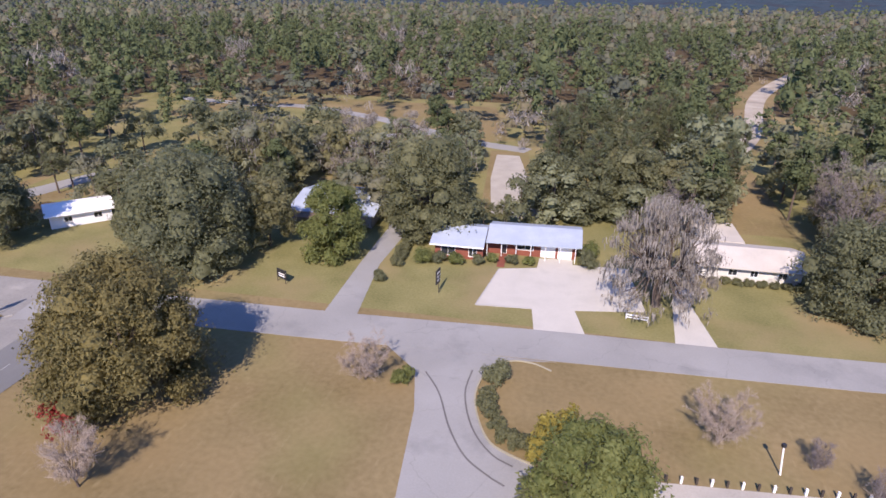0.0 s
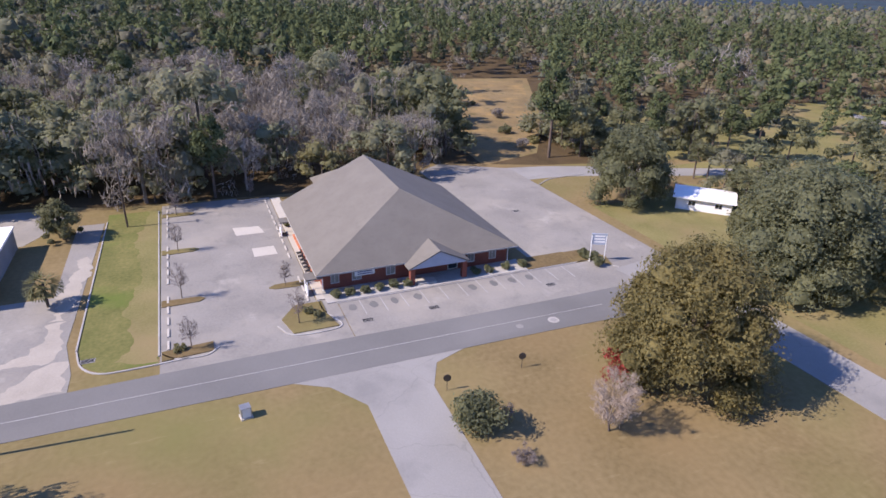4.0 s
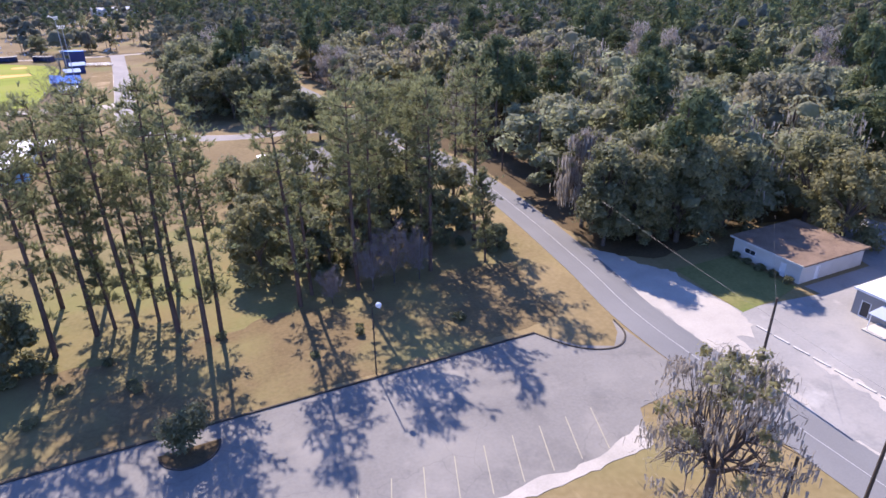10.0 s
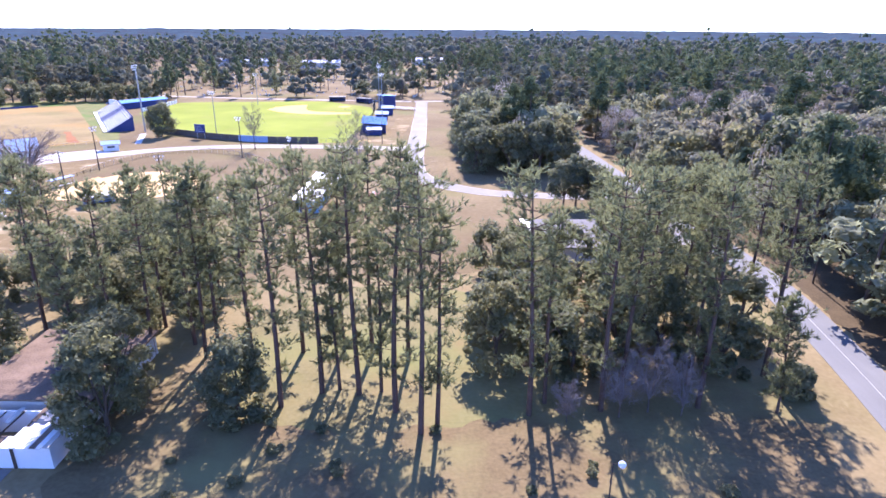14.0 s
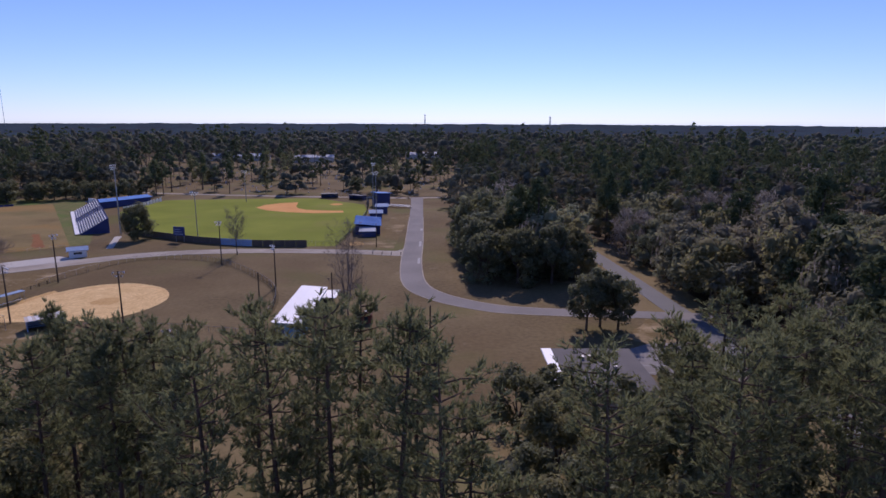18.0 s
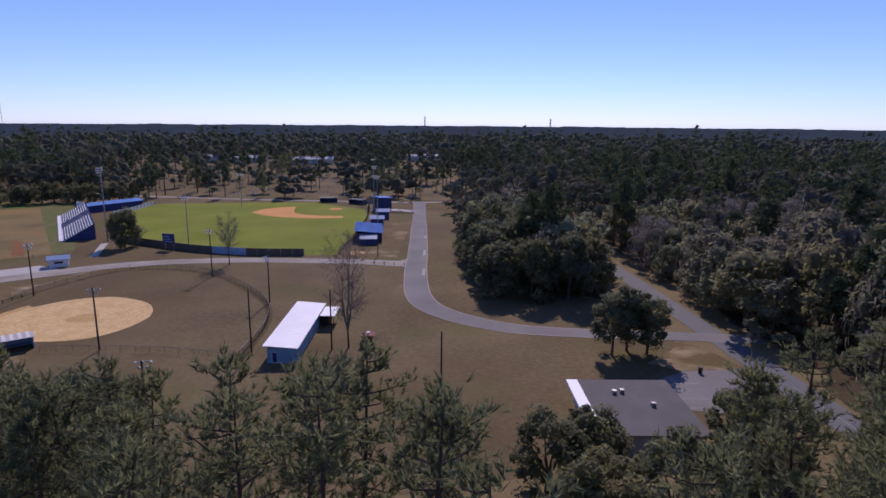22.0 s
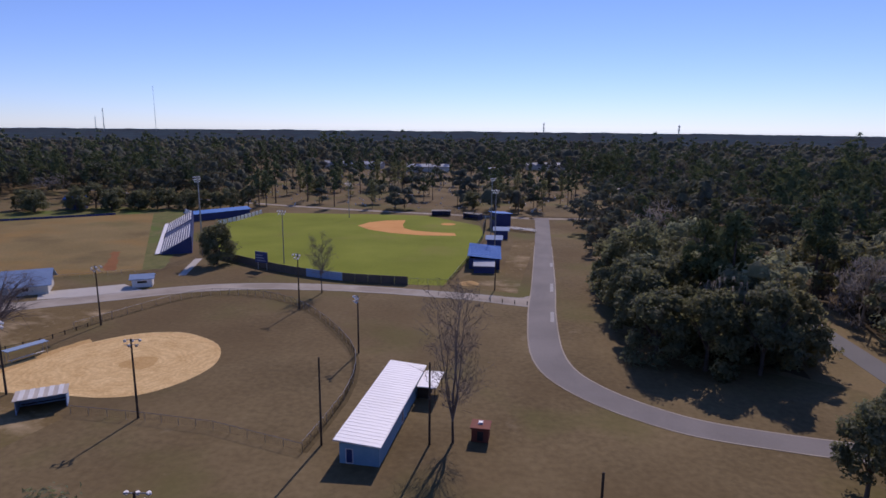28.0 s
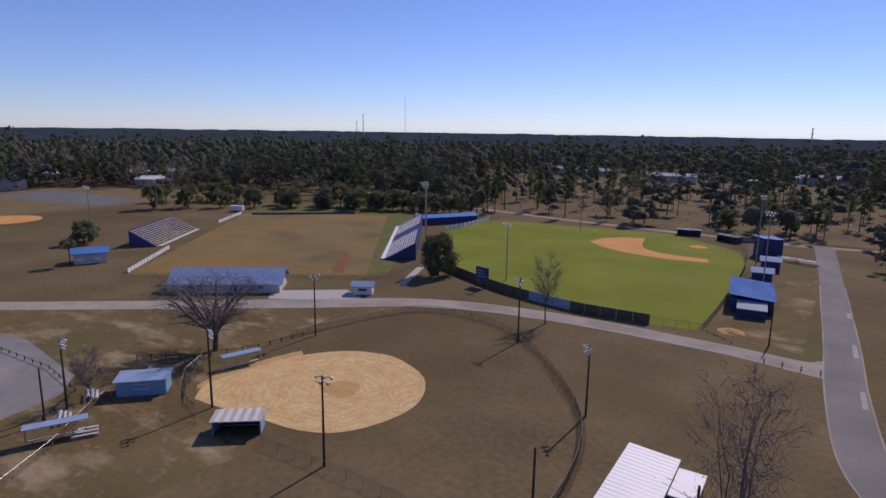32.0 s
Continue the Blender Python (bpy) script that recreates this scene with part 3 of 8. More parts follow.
road("road", [(46.2, -77, 8.5), (46.6, -55, 6.9), (46.9, -20, 6.8), (47.0, 10, 6.2), (47.3, 38, 6.2), (50.2, 55, 6.2), (53.4, 78, 6.2), (55.2, 100, 6.2), (53.5, 130, 6), (50.8, 161, 5.5), (46, 222, 5.2), (38, 290, 5), (22, 370, 5)], 6.5, 0.05, "asphalt", "grey two-lane asphalt road with faded lines")
road("side_road", [(-150, -86.5, 6.6), (-55, -81.4, 6.6), (-16, -79.9, 7), (14, -78.5, 7), (40, -77.5, 7.4), (56, -75, 9)], 7, 0.046, "side_asphalt", "pale worn asphalt side road")
slab("road_apron", [(50.1, -81.6), (108, -80.6), (116, -66), (112, -60), (63.4, -60), (63.4, -66.4), (59.2, -68.2), (50.1, -70)], 0.042, "lot_asphalt", "wide pale asphalt apron beside the brick building", "paving")
road("back_road", [(104, -76, 10), (102, -92, 8), (94, -115, 6), (86, -136, 5.5), (68, -153.5, 5.5), (58, -166, 5.5), (42, -180, 5.5), (20, -196, 5.5)], 5.5, 0.038, "side_asphalt", "pale back road among trees")
road("far_road", [(130, -226, 5.5), (92, -221, 5.5), (80, -223, 5.5), (62, -217, 5.5), (38, -204, 5.5), (14, -186, 5.5), (-6, -178, 5.5)], 5.5, 0.036, "side_asphalt", "pale road behind the houses")
road("far_lane", [(-58, -180, 4), (-73, -217, 5.5), (-90, -280, 6.5), (-108, -325, 7), (-140, -390, 7)], 6, 0.034, "dirt_road", "pale dusty lane between far trees")
slab("lawn", [(26, -138), (66, -134), (98, -112), (98, -142), (62, -176), (24, -172)][::-1], 0.02, "lawn", "open grass beside the back road", "lawn")
slab("lawn", [(98, -142), (64, -166), (42, -184), (26, -190), (40, -202), (66, -216), (96, -220), (104, -205)][::-1], 0.022, "lawn", "open grass between the back roads", "lawn")
slab("parking_lot", [(50.0, 2.0), (53.5, 2.0), (60, 3.2), (100, 2.2), (100, 6.2), (73.2, 6.2), (73.2, 34), (60, 36), (60, 48), (50.4, 50)], 0.038, "lot_asphalt", "worn pale asphalt lot before the white-roofed building", "parking lot")
slab("parking_lot", [(50.1, -28.5), (60.6, -28.5), (60.6, -26.0), (106, -26.0), (106, -6.8), (50.1, -6.8)], 0.036, "lot_asphalt", "grey asphalt lot with wheel stops beside the brick building", "parking lot")
slab("front_parking", [(50.1, -72), (59.2, -68), (59.2, -28.6), (50.1, -28.6)], 0.034, "lot_asphalt", "row of parking bays before the brick building", "parking lot")
slab("verge", [(59.3, -66), (63.2, -66), (63.2, -57.9), (59.3, -57.9)], 0.15, "needle_litter", "mulched strip beside the brick building", "bed")
slab("front_walk", [(59.3, -57.8), (63.2, -57.8), (63.2, -27.2), (59.3, -27.2)], 0.16, "kerb_stone", "raised concrete walk along the brick front", "pavement")
slab("side_walk", [(60.7, -27.8), (104, -27.8), (104, -26.1), (60.7, -26.1)], 0.155, "concrete", "raised concrete walk along the brick side wall", "pavement")
slab("verge", wavy([(52.8, -6.7), (104, -6.7), (104, -4.4), (88, -3.4), (76, -4.6), (66, -2.6), (58, -3.8), (54, -2.0)], 0.45, 97, 0.8), 0.034, "lawn", "tan strip of dry verge beside the bays", "verge")
for k, (outline, label) in enumerate((
    ([(50.1, 57), (53.2, 61), (56.6, 57), (58.8, 50.4), (60.4, 48.6), (60.2, 44), (59.6, 40), (59.8, 36), (58.6, 32.6), (56.4, 30.6), (54.8, 31.6), (53.4, 28), (52.0, 24), (51.2, 20), (50.1, 18)], "wide pale sandy shoulder between road and grass plot"),
    ([(50.1, 17), (51.4, 14), (50.9, 10), (52.2, 7.6), (55.0, 5.6), (56.2, 3.2), (53.6, 2.4), (50.1, 2.4)], "pale sand at the mouth of the drive"),
    ([(58.6, 24.4), (59.4, 20), (58.8, 15), (58.0, 11), (59.2, 7), (62, 5.6), (66, 6.2), (66, 4.4), (60, 3.6), (56.8, 4.6), (56.4, 9), (57.0, 13), (57.8, 18), (57.4, 22)], "pale sandy streak worn across the asphalt lot"),
    ([(66.4, 5.8), (72, 5.4), (80, 4.8), (86, 4.0), (80, 3.2), (70, 3.2), (66.4, 4.2)], "pale sandy drive surface"),
)):
    slab("sandy_shoulder", wavy(outline, 0.5, 43 + 4 * k, 0.6), 0.043 + 0.0006 * k, "pale_sand", label, "shoulder")
slab("sandy_shoulder", wavy([p[:2] for p in curve_through([(14, 22.3, 0), (20, 23.4, 0), (26, 22.9, 0), (31, 24.0, 0), (33.4, 24.6, 0), (33.0, 22.4, 0), (24, 22.0, 0), (14, 22.3, 0)], 4)][:-1], 0.35, 46, 0.7), 0.046, "pale_sand", "pale sandy edge of the lot", "shoulder")
slab("rear_lot", [(73.2, 29.8), (93.4, 29.8), (93.4, 13.2), (100, 9.5), (104, 8), (110, 13), (110.5, 26), (109.5, 37), (105, 48), (91, 50), (90, 44), (87.4, 36.4), (73.2, 36.4)], 0.033, "lot_asphalt", "old shaded asphalt behind the white-roofed hall", "parking lot")
slab("woods_verge", wavy([(55.6, 57), (61, 52.5), (72, 52.5), (70, 132), (58.2, 132), (58.8, 100), (57, 80)], 0.6, 91, 1.0), 0.009, "leaf_litter", "dark leaf-strewn verge under the road-side trees", "verge")
slab("plot", [(59.9, 35.2), (67.5, 35.8), (72.0, 36.8), (72.2, 48.0), (64.4, 48.0), (61.1, 48.3), (60.8, 43.8)], 0.046, "ditch_grass", "green grass plot before the annex", "lawn")
slab("pine_floor", wavy([(-34.2, 43.6), (33.5, 43.6), (40.0, 46.5), (40.6, 54), (43.0, 66), (40, 70), (16, 64), (2, 59.5), (-12, 58.0), (-26, 61.5), (-30, 74), (-38, 62), (-37, 50)], 0.9, 61), 0.0125, "needle_litter", "brown pine needles and leaves on thin grass", "ground")
slab("concrete_patch", [(87.1, -18.2), (90.8, -17.9), (90.3, -22.2), (87.1, -22.8)], 0.045, "concrete", "pale concrete patch in the asphalt", "paving")
slab("concrete_patch", [(77.7, -20.0), (81, -20.0), (81, -23.4), (77.7, -23.5)], 0.045, "concrete", "pale concrete patch in the asphalt", "paving")
slab("parking_lot", [(-60, 22.4), (33.0, 22.6), (35.4, 26.6), (41, 27.2), (43.8, 25), (43.8, 41), (42.6, 38.6), (40.3, 36.4), (36.5, 38.4), (33.6, 42.7), (-34.3, 43), (-36.5, 37.8), (-42, 37.6), (-42, 52), (-60, 52)], 0.04, "pine_lot_asphalt", "pale asphalt lot under pine shadows", "parking lot")
slab("drive", [(21, -33.6), (37.8, -33.9), (41.8, -35.8), (43.6, -40.5), (43.6, -19.8), (41.5, -23.5), (37.3, -26.4), (-2, -26.4), (-14, -40), (-16, -54), (-14.4, -58.2), (-11.8, -59.2), (-9.9, -60.4), (-8.6, -62.8), (-7.5, -66.3), (-7.3, -68.9), (-7.8, -71.9), (-9.1, -74.2), (-11, -75.5), (-16, -76.2), (5, -75.6), (0.2, -71), (-1.4, -64), (-2.6, -52), (2, -36), (8, -33.6)], 0.034, "side_asphalt", "pale looping asphalt drive", "drive")
slab("drive", [(15.6, -82.0), (11.0, -82.0), (12.6, -98), (11.6, -116), (13.5, -126), (18.5, -126), (15.6, -114), (15.8, -98)][::-1], 0.034, "side_asphalt", "narrow grey drive beside the hedge", "drive")
slab("forecourt", [(-4.4, -88.4), (-12.3, -89.0), (-12.9, -83), (-10, -81.8), (-24, -81.4), (-19.5, -83.5), (-18.2, -89.6), (-28, -91.4), (-26.5, -105.5), (-17.9, -105.0), (-17.9, -107.2), (-12.5, -106.4), (-12.3, -102.5), (-6.4, -100.8)], 0.04, "concrete", "pale concrete forecourt before the house", "paving")
slab("drive", [(-30.8, -83.6), (-36.0, -83.8), (-34.5, -95), (-36.5, -102), (-33.5, -102), (-32, -95)][::-1], 0.036, "concrete", "pale concrete drive curving to the house", "drive")
slab("yard", [(-2, -126), (-12, -124), (-8, -150), (-4, -172), (2, -172), (1, -150)], 0.03, "pale_sand", "pale sandy yard behind the house", "yard")
slab("pad", [(28, -3), (22, -3), (22, -17), (28.2, -16)], 0.05, "concrete", "bare concrete slab in dry grass", "paving")

road("park_road", [(60, 152, 5), (40, 154, 5), (22, 155.6, 5), (9, 158.6, 5.5), (-3, 167.5, 6), (-9.2, 180, 6.2), (-11.2, 205, 6.2), (-11.6, 235, 6.2), (-13, 290, 6), (-15, 350, 6.5), (-16, 360, 8)], 6, 0.057, "park_road", "grey asphalt park road with pale edges")
for side in (-1, 1):
    edge = ribbon([(p[0], p[1], p[2] + 0.1) for p in curve_through([(40, 154, 5), (22, 155.6, 5), (9, 158.6, 5.5), (-3, 167.5, 6), (-9.2, 180, 6.2), (-11.2, 205, 6.2), (-11.6, 235, 6.2), (-13, 290, 6)])], 6)[0 if side < 0 else 1]
    road("road_edge", edge, 0.28, 0.061, "dirt_road", "thin sandy edge beside the park road", "road", False)
road("park_track", [(-330, 60, 5), (-240, 112, 5), (-179, 152, 5.5), (-124, 192.5, 6.5), (-97, 212, 6), (-68, 219, 5.4), (-34, 218.6, 5), (-18, 216.5, 6), (-11.4, 217, 10)], 5, 0.044, "dirt_road", "pale dusty track between the ball fields")
for side in (0, 1):
    edge = ribbon(curve_through([(-240, 112, 5), (-179, 152, 5.5), (-124, 192.5, 6.5), (-97, 212, 6), (-68, 219, 5.4), (-34, 218.6, 5), (-18, 216.5, 6), (-13, 217, 10)]), 5)[side]
    r = np.random.default_rng(95 + side)
    road("track_edge", [(x, y, 0.7 + 0.5 * r.uniform()) for x, y in edge], 0.8, 0.049, "pale_sand", "pale sandy edge of the track", "road", False)
road("cross_track", [(-330, 420, 4), (-150, 372, 4), (-30, 358, 5), (-14, 358, 5), (60, 372, 4)], 4, 0.04, "dirt_road", "pale track along the cemetery edge")

for k, (outline, material, label) in enumerate((
    ([(-197.7, 327), (-128.4, 225.0), (-122, 228), (-134, 250.5), (-160, 295), (-190, 344)], "ditch_grass", "green grass strip beside the grandstand"),
    ([(-254, 292), (-197, 331), (-190, 344), (-230, 345), (-270, 310)], "ditch_grass", "green grass strip behind the sports field"),
    ([(-37.5, 231), (-27, 231), (-19, 236), (-17.5, 262), (-20, 262), (-25, 240), (-36, 236)], "worn_ground", "bare sandy ground beside the sand heap"),
    ([(38, 136), (49, 137), (44, 150), (33, 140)], "worn_ground", "bare sandy ground under the three oaks"),
)):
    slab("grass_strip", wavy(outline, 0.8, 70 + k, 2.0), 0.0205 + 0.0005 * k, material, label, "grass field")
slab("apron", [(-136.1, 198.8), (-131.2, 192.9), (-116.1, 201.6), (-112, 206), (-121.0, 210.4)], 0.047, "concrete", "pale concrete apron round the ticket booth", "paving")
slab("field_streak", wavy([(-153.9, 247.3), (-136.7, 221.9), (-133.6, 223.4), (-151.0, 247.0)], 0.5, 80), 0.034, "clay_dust", "reddish worn streak on the sports field", "ball field")

# ball fields
slab("outfield", [(-48.5, 226.5), (-38, 227.5), (-36, 262), (-36, 306), (-41, 330), (-69, 354), (-99, 352), (-147, 344), (-150, 302), (-113, 245), (-85, 231.8), (-64.7, 226.6)], 0.04, "green_grass", "bright green baseball outfield", "ball field")


def arc(cx, cy, r, a0, a1, n=18):
    return [(cx + r * math.cos(radians(a0 + (a1 - a0) * k / n)), cy + r * math.sin(radians(a0 + (a1 - a0) * k / n))) for k in range(n + 1)]


slab("infield", [(-92, 318), (-84, 309), (-73, 303.5), (-60, 301), (-47, 303.5), (-48.5, 309), (-58, 309.5), (-66, 311.5), (-71, 316), (-73.5, 323), (-76, 338), (-84, 335), (-90, 328)], 0.052, "clay", "bare orange clay baseball infield arc", "ball field")
slab("infield", arc(-55, 331, 3.2, 0, 342), 0.053, "clay", "small round clay mound in the infield grass", "ball field")
slab("infield", [p[:2] for p in curve_through([(-97.5, 147.4, 0), (-100.6, 152, 0), (-99.8, 160, 0), (-97.7, 168.6, 0), (-92.7, 175.5, 0), (-87, 178.4, 0), (-81, 178.6, 0), (-72.4, 174, 0), (-67.9, 166, 0), (-68.2, 158.4, 0), (-71.6, 151.8, 0), (-77, 149, 0), (-84.4, 148.4, 0), (-92, 147.6, 0), (-97.5, 147.4, 0)], 4)][:-1], 0.04, "sand_infield", "raked pale sand softball infield", "ball field")
slab("infield", wavy(arc(-81.5, 162.6, 3.8, 0, 340, 14), 0.9, 81, 0.8), 0.045, "damp_sand", "darker damp sand at the middle of the infield", "ball field")
slab("infield", wavy([(-103.5, 155), (-100.8, 150), (-99.8, 160), (-96, 170), (-99, 172)], 0.5, 82, 0.9), 0.0385, "damp_sand", "orange-brown sand along the foul line", "ball field")
slab("field", [(-181.8, 186.9), (-127, 225.6), (-197, 329), (-254, 290)], 0.03, "field_grass", "worn brown sports field", "ball field")
slab("worn_ground", [(-330, 30), (-84, 100), (-78, 142), (-106, 156), (-108, 190), (-124, 188), (-179, 147), (-330, 54)], 0.02, "worn_ground", "worn brown ground with sandy patches", "ground")
slab("worn_ground", [(-36, 226), (-18, 224), (-16, 300), (-24, 300), (-24, 250), (-34, 240)], 0.02, "worn_ground", "worn sandy ground beside the batting shed", "ground")
slab("parking_lot", [(-175, 118), (-130, 118), (-114, 127), (-116, 137), (-122, 142), (-147, 146), (-178, 141)], 0.034, "lot_asphalt", "faded asphalt lot beside the ball field", "parking lot")
slab("parking_lot", [(30, 122), (52, 118), (49, 137), (38, 136), (30, 131)], 0.0365, "park_road", "grey asphalt parking beside the flat-roofed building", "parking lot")
slab("path", [(-121, 243), (-113, 222), (-111, 222.6), (-119, 244)], 0.04, "concrete", "pale concrete footpath", "path")


# ---- trees ----
rng = np.random.default_rng(7)


def leaf_cloud(centres, radii, count, size, flat=0.75, thin=0.6, upright=0.0, core=0.0):
    """Small three-cornered leaf sprays over round clumps, which may have a dense inner body."""
    centres, radii = np.asarray(centres, float), np.asarray(radii, float)
    n = len(centres) * count
    which = np.repeat(np.arange(len(centres)), count)
    way = rng.normal(size=(n, 3))
    if core:
        way[:, 2] += 0.35
    way /= np.linalg.norm(way, axis=1)[:, None]
    loose = rng.uniform(size=n) < (0.35 if core else 1.0)
    reach = np.where(loose, rng.uniform(0.6, 1.25, n), rng.uniform(0.72, 1.05, n)) if core else rng.uniform(0.25, 1.08, n) ** 0.6
    p = centres[which] + way * (reach * radii[which])[:, None] * (1, 1, flat)
    normal = way + rng.normal(size=(n, 3)) * np.where(loose, 0.7, 0.4)[:, None] + (0, 0, 0.3)
    normal /= np.linalg.norm(normal, axis=1)[:, None]
    side = np.cross(normal, rng.normal(size=(n, 3)))
    side += (0, 0, upright)
    side /= np.linalg.norm(side, axis=1)[:, None] + 1e-9
    other = np.cross(normal, side)
    s = size * rng.uniform(0.6, 1.35, n)[:, None]
    k = thin * rng.uniform(0.6, 1.2, n)[:, None]
    corners = np.stack([p - side * s - other * s * k, p - side * s * 0.7 + other * s * k, p + side * s * 1.1], 1)
    v, q = corners.reshape(-1, 3), np.arange(3 * n).reshape(-1, 3)
    if core:
        m = len(centres)
        body = centres[:, None, :] + DOME[None] * (radii * core)[:, None, None] * (1, 1, flat) * rng.uniform(0.78, 1.2, (m, len(DOME), 1))
        faces = DOME_FACES[None] + (np.arange(m) * len(DOME))[:, None, None] + len(v)
        v, q = np.concatenate([v, body.reshape(-1, 3)]), np.concatenate([q, faces.reshape(-1, 3)])
    return v, q


def dome(sides=5):
    """A rounded hump: its crown, an upper and a lower ring."""
    a = np.arange(sides) * 6.2832 / sides
    up = np.stack([0.72 * np.cos(a), 0.72 * np.sin(a), 0.62 + 0 * a], 1)
    down = np.stack([0.98 * np.cos(a + 0.6), 0.98 * np.sin(a + 0.6), -0.35 + 0 * a], 1)
    v = np.concatenate([[(0, 0, 1)], up, down])
    f = []
    for k in range(sides):
        j = (k + 1) % sides
        f += [(0, 1 + k, 1 + j), (1 + k, 1 + sides + k, 1 + j), (1 + j, 1 + sides + k, 1 + sides + j)]
    return v, np.array(f)


DOME, DOME_FACES = dome(5)


def needle_tufts(at, along, needles, length, seed):
    """Brushes of thin needles, each fanning out about its own twig's direction."""
    r = np.random.default_rng(seed)
    at, axis = np.asarray(at, float), np.asarray(along, float)
    axis = axis / (np.linalg.norm(axis, axis=1)[:, None] + 1e-9)
    at, axis = np.repeat(at, needles, 0), np.repeat(axis, needles, 0)
    d = axis + r.normal(size=at.shape) * 0.5
    d /= np.linalg.norm(d, axis=1)[:, None]
    side = np.cross(d, r.normal(size=d.shape))
    side /= np.linalg.norm(side, axis=1)[:, None] + 1e-9
    l = length * r.uniform(0.6, 1.25, len(d))[:, None]
    w = 0.13 * l
    root = at + axis * l * r.uniform(-0.5, 0.3, (len(d), 1))
    c = np.stack([root - side * w * 0.5, root + side * w, root + d * l], 1)
    return c.reshape(-1, 3), np.arange(len(c) * 3).reshape(-1, 3)


def limbs(segments, sides=5):
    """Tapered limbs from rows of start, end, radius, radius."""
    vs, qs, base = [], [], 0
    for a, b, r0, r1 in segments:
        a, b = np.array(a, float), np.array(b, float)
        d = b - a
        d = d / (np.linalg.norm(d) + 1e-9)
        e = np.cross(d, (0.31, 0.87, 0.4))
        e /= np.linalg.norm(e)
        g2 = np.cross(d, e)
        ang = np.arange(sides) * 2 * np.pi / sides
        ring = np.cos(ang)[:, None] * e + np.sin(ang)[:, None] * g2
        vs += [a + ring * r0, b + ring * r1]
        i = np.arange(sides)
        qs.append(np.stack([base + i, base + (i + 1) % sides, base + sides + (i + 1) % sides, base + sides + i], 1))
        base += 2 * sides
    return np.concatenate(vs), np.concatenate(qs)


def branching(height, width, leaders=6, start=0.2, radius=0.25, sides=7, arch=0.0, seed=1):
    """Segments of a leafless tree: leaders that rise and lean out, with side branches all along."""
    r = np.random.default_rng(seed)
    fork = np.array([0.1 * r.normal(), 0.1 * r.normal(), height * start])
    segs, ends = [((0, 0, -0.2), fork, radius, radius * 0.82)], []
    for k in range(leaders):
        a = 6.2832 * k / leaders + r.uniform(-0.4, 0.4)
        out = width / 2 * r.uniform(0.3, 0.8) if k else width * 0.06
        top = height * (r.uniform(0.78, 0.97) if k else 1.0)
        line = [fork]
        for u in (0.2, 0.4, 0.6, 0.8, 1.0):
            line.append(np.array([out * u ** 0.85 * math.cos(a), out * u ** 0.85 * math.sin(a), fork[2] + (top - fork[2]) * (u - arch * u * u) / (1 - arch * 0.4)]) + r.normal(size=3) * height * 0.012)
        for i in range(5):
            segs.append((line[i], line[i + 1], radius * 0.6 * (1 - i / 5.5), radius * 0.6 * (1 - (i + 1) / 5.5)))
        for u in np.linspace(0.12, 0.97, sides):
            i = min(4, int(u * 5))
            p = line[i] * (1 - u * 5 + i) + line[i + 1] * (u * 5 - i)
            for _ in range(2):
                b = a + r.normal() * 1.1 if k else r.uniform(0, 6.2832)
                long = (0.16 * height + 0.12 * width) * (1.05 - 0.6 * u) * r.uniform(0.6, 1.2)
                e = np.array([math.cos(b), math.sin(b), r.uniform(0.25, 1.0) - arch * 0.5])
                e /= np.linalg.norm(e)
                mid = p + e * long * 0.55
                tip = mid + (e + (0, 0, 0.35 - arch * 1.3)) * long * 0.45
                rad = radius * 0.2 * (1.1 - 0.7 * u)
                segs += [(p, mid, rad, rad * 0.6), (mid, tip, rad * 0.6, 0.012)]
                ends += [mid * 0.5 + p * 0.5, mid, tip, mid * 0.5 + tip * 0.5]
                for base in (mid, tip * 0.5 + mid * 0.5):
                    q = base + (e + r.normal(size=3) * 0.7 + (0, 0, 0.3 - arch * 0.7)) * long * 0.36
                    segs.append((base, q, rad * 0.4, 0.01))
                    ends += [q, base * 0.5 + q * 0.5]
    return segs, np.array(ends)


def broad_crown(height, width, clumps, count, size, seed, base=0.28, plump=1.0, thin=0.6, upright=0.0, core=0.0):
    """The leaves of a spreading crown: clumps over a dome, with gaps."""
    r = np.random.default_rng(seed)
    c, rad = [], []
    for _ in range(clumps):
        a, zz = r.uniform(0, 6.2832), r.uniform(0, 1) ** 0.85
        shell = math.sqrt(max(0.05, 1 - (zz * 1.02 - 0.25) ** 2 / 0.72)) * r.uniform(0.35, 1.0) ** 0.5
        c.append((width / 2 * 0.84 * shell * math.cos(a), width / 2 * 0.84 * shell * math.sin(a), height * (base + (0.93 - base) * zz)))
        rad.append(width * r.choice((0.06, 0.1, 0.14, 0.18), p=(0.3, 0.35, 0.25, 0.1)) * r.uniform(0.9, 1.1) * plump)
    return leaf_cloud(c, rad, count, size, 0.8, thin, upright, core)


def broad_trunk(height, width, seed):
    r = np.random.default_rng(seed)
    segs = [((0, 0, -0.3), (0.1, 0.1, height * 0.3), width * 0.035, width * 0.026)]
    for k in range(7):
        a = 6.2832 * k / 7 + r.uniform(-0.3, 0.3)
        tip = (width * 0.32 * math.cos(a), width * 0.32 * math.sin(a), height * r.uniform(0.55, 0.8))
        mid = (tip[0] * 0.45, tip[1] * 0.45, height * r.uniform(0.4, 0.5))
        segs += [((0.1, 0.1, height * 0.25), mid, width * 0.018, width * 0.012), (mid, tip, width * 0.012, width * 0.004)]
    return limbs(segs)


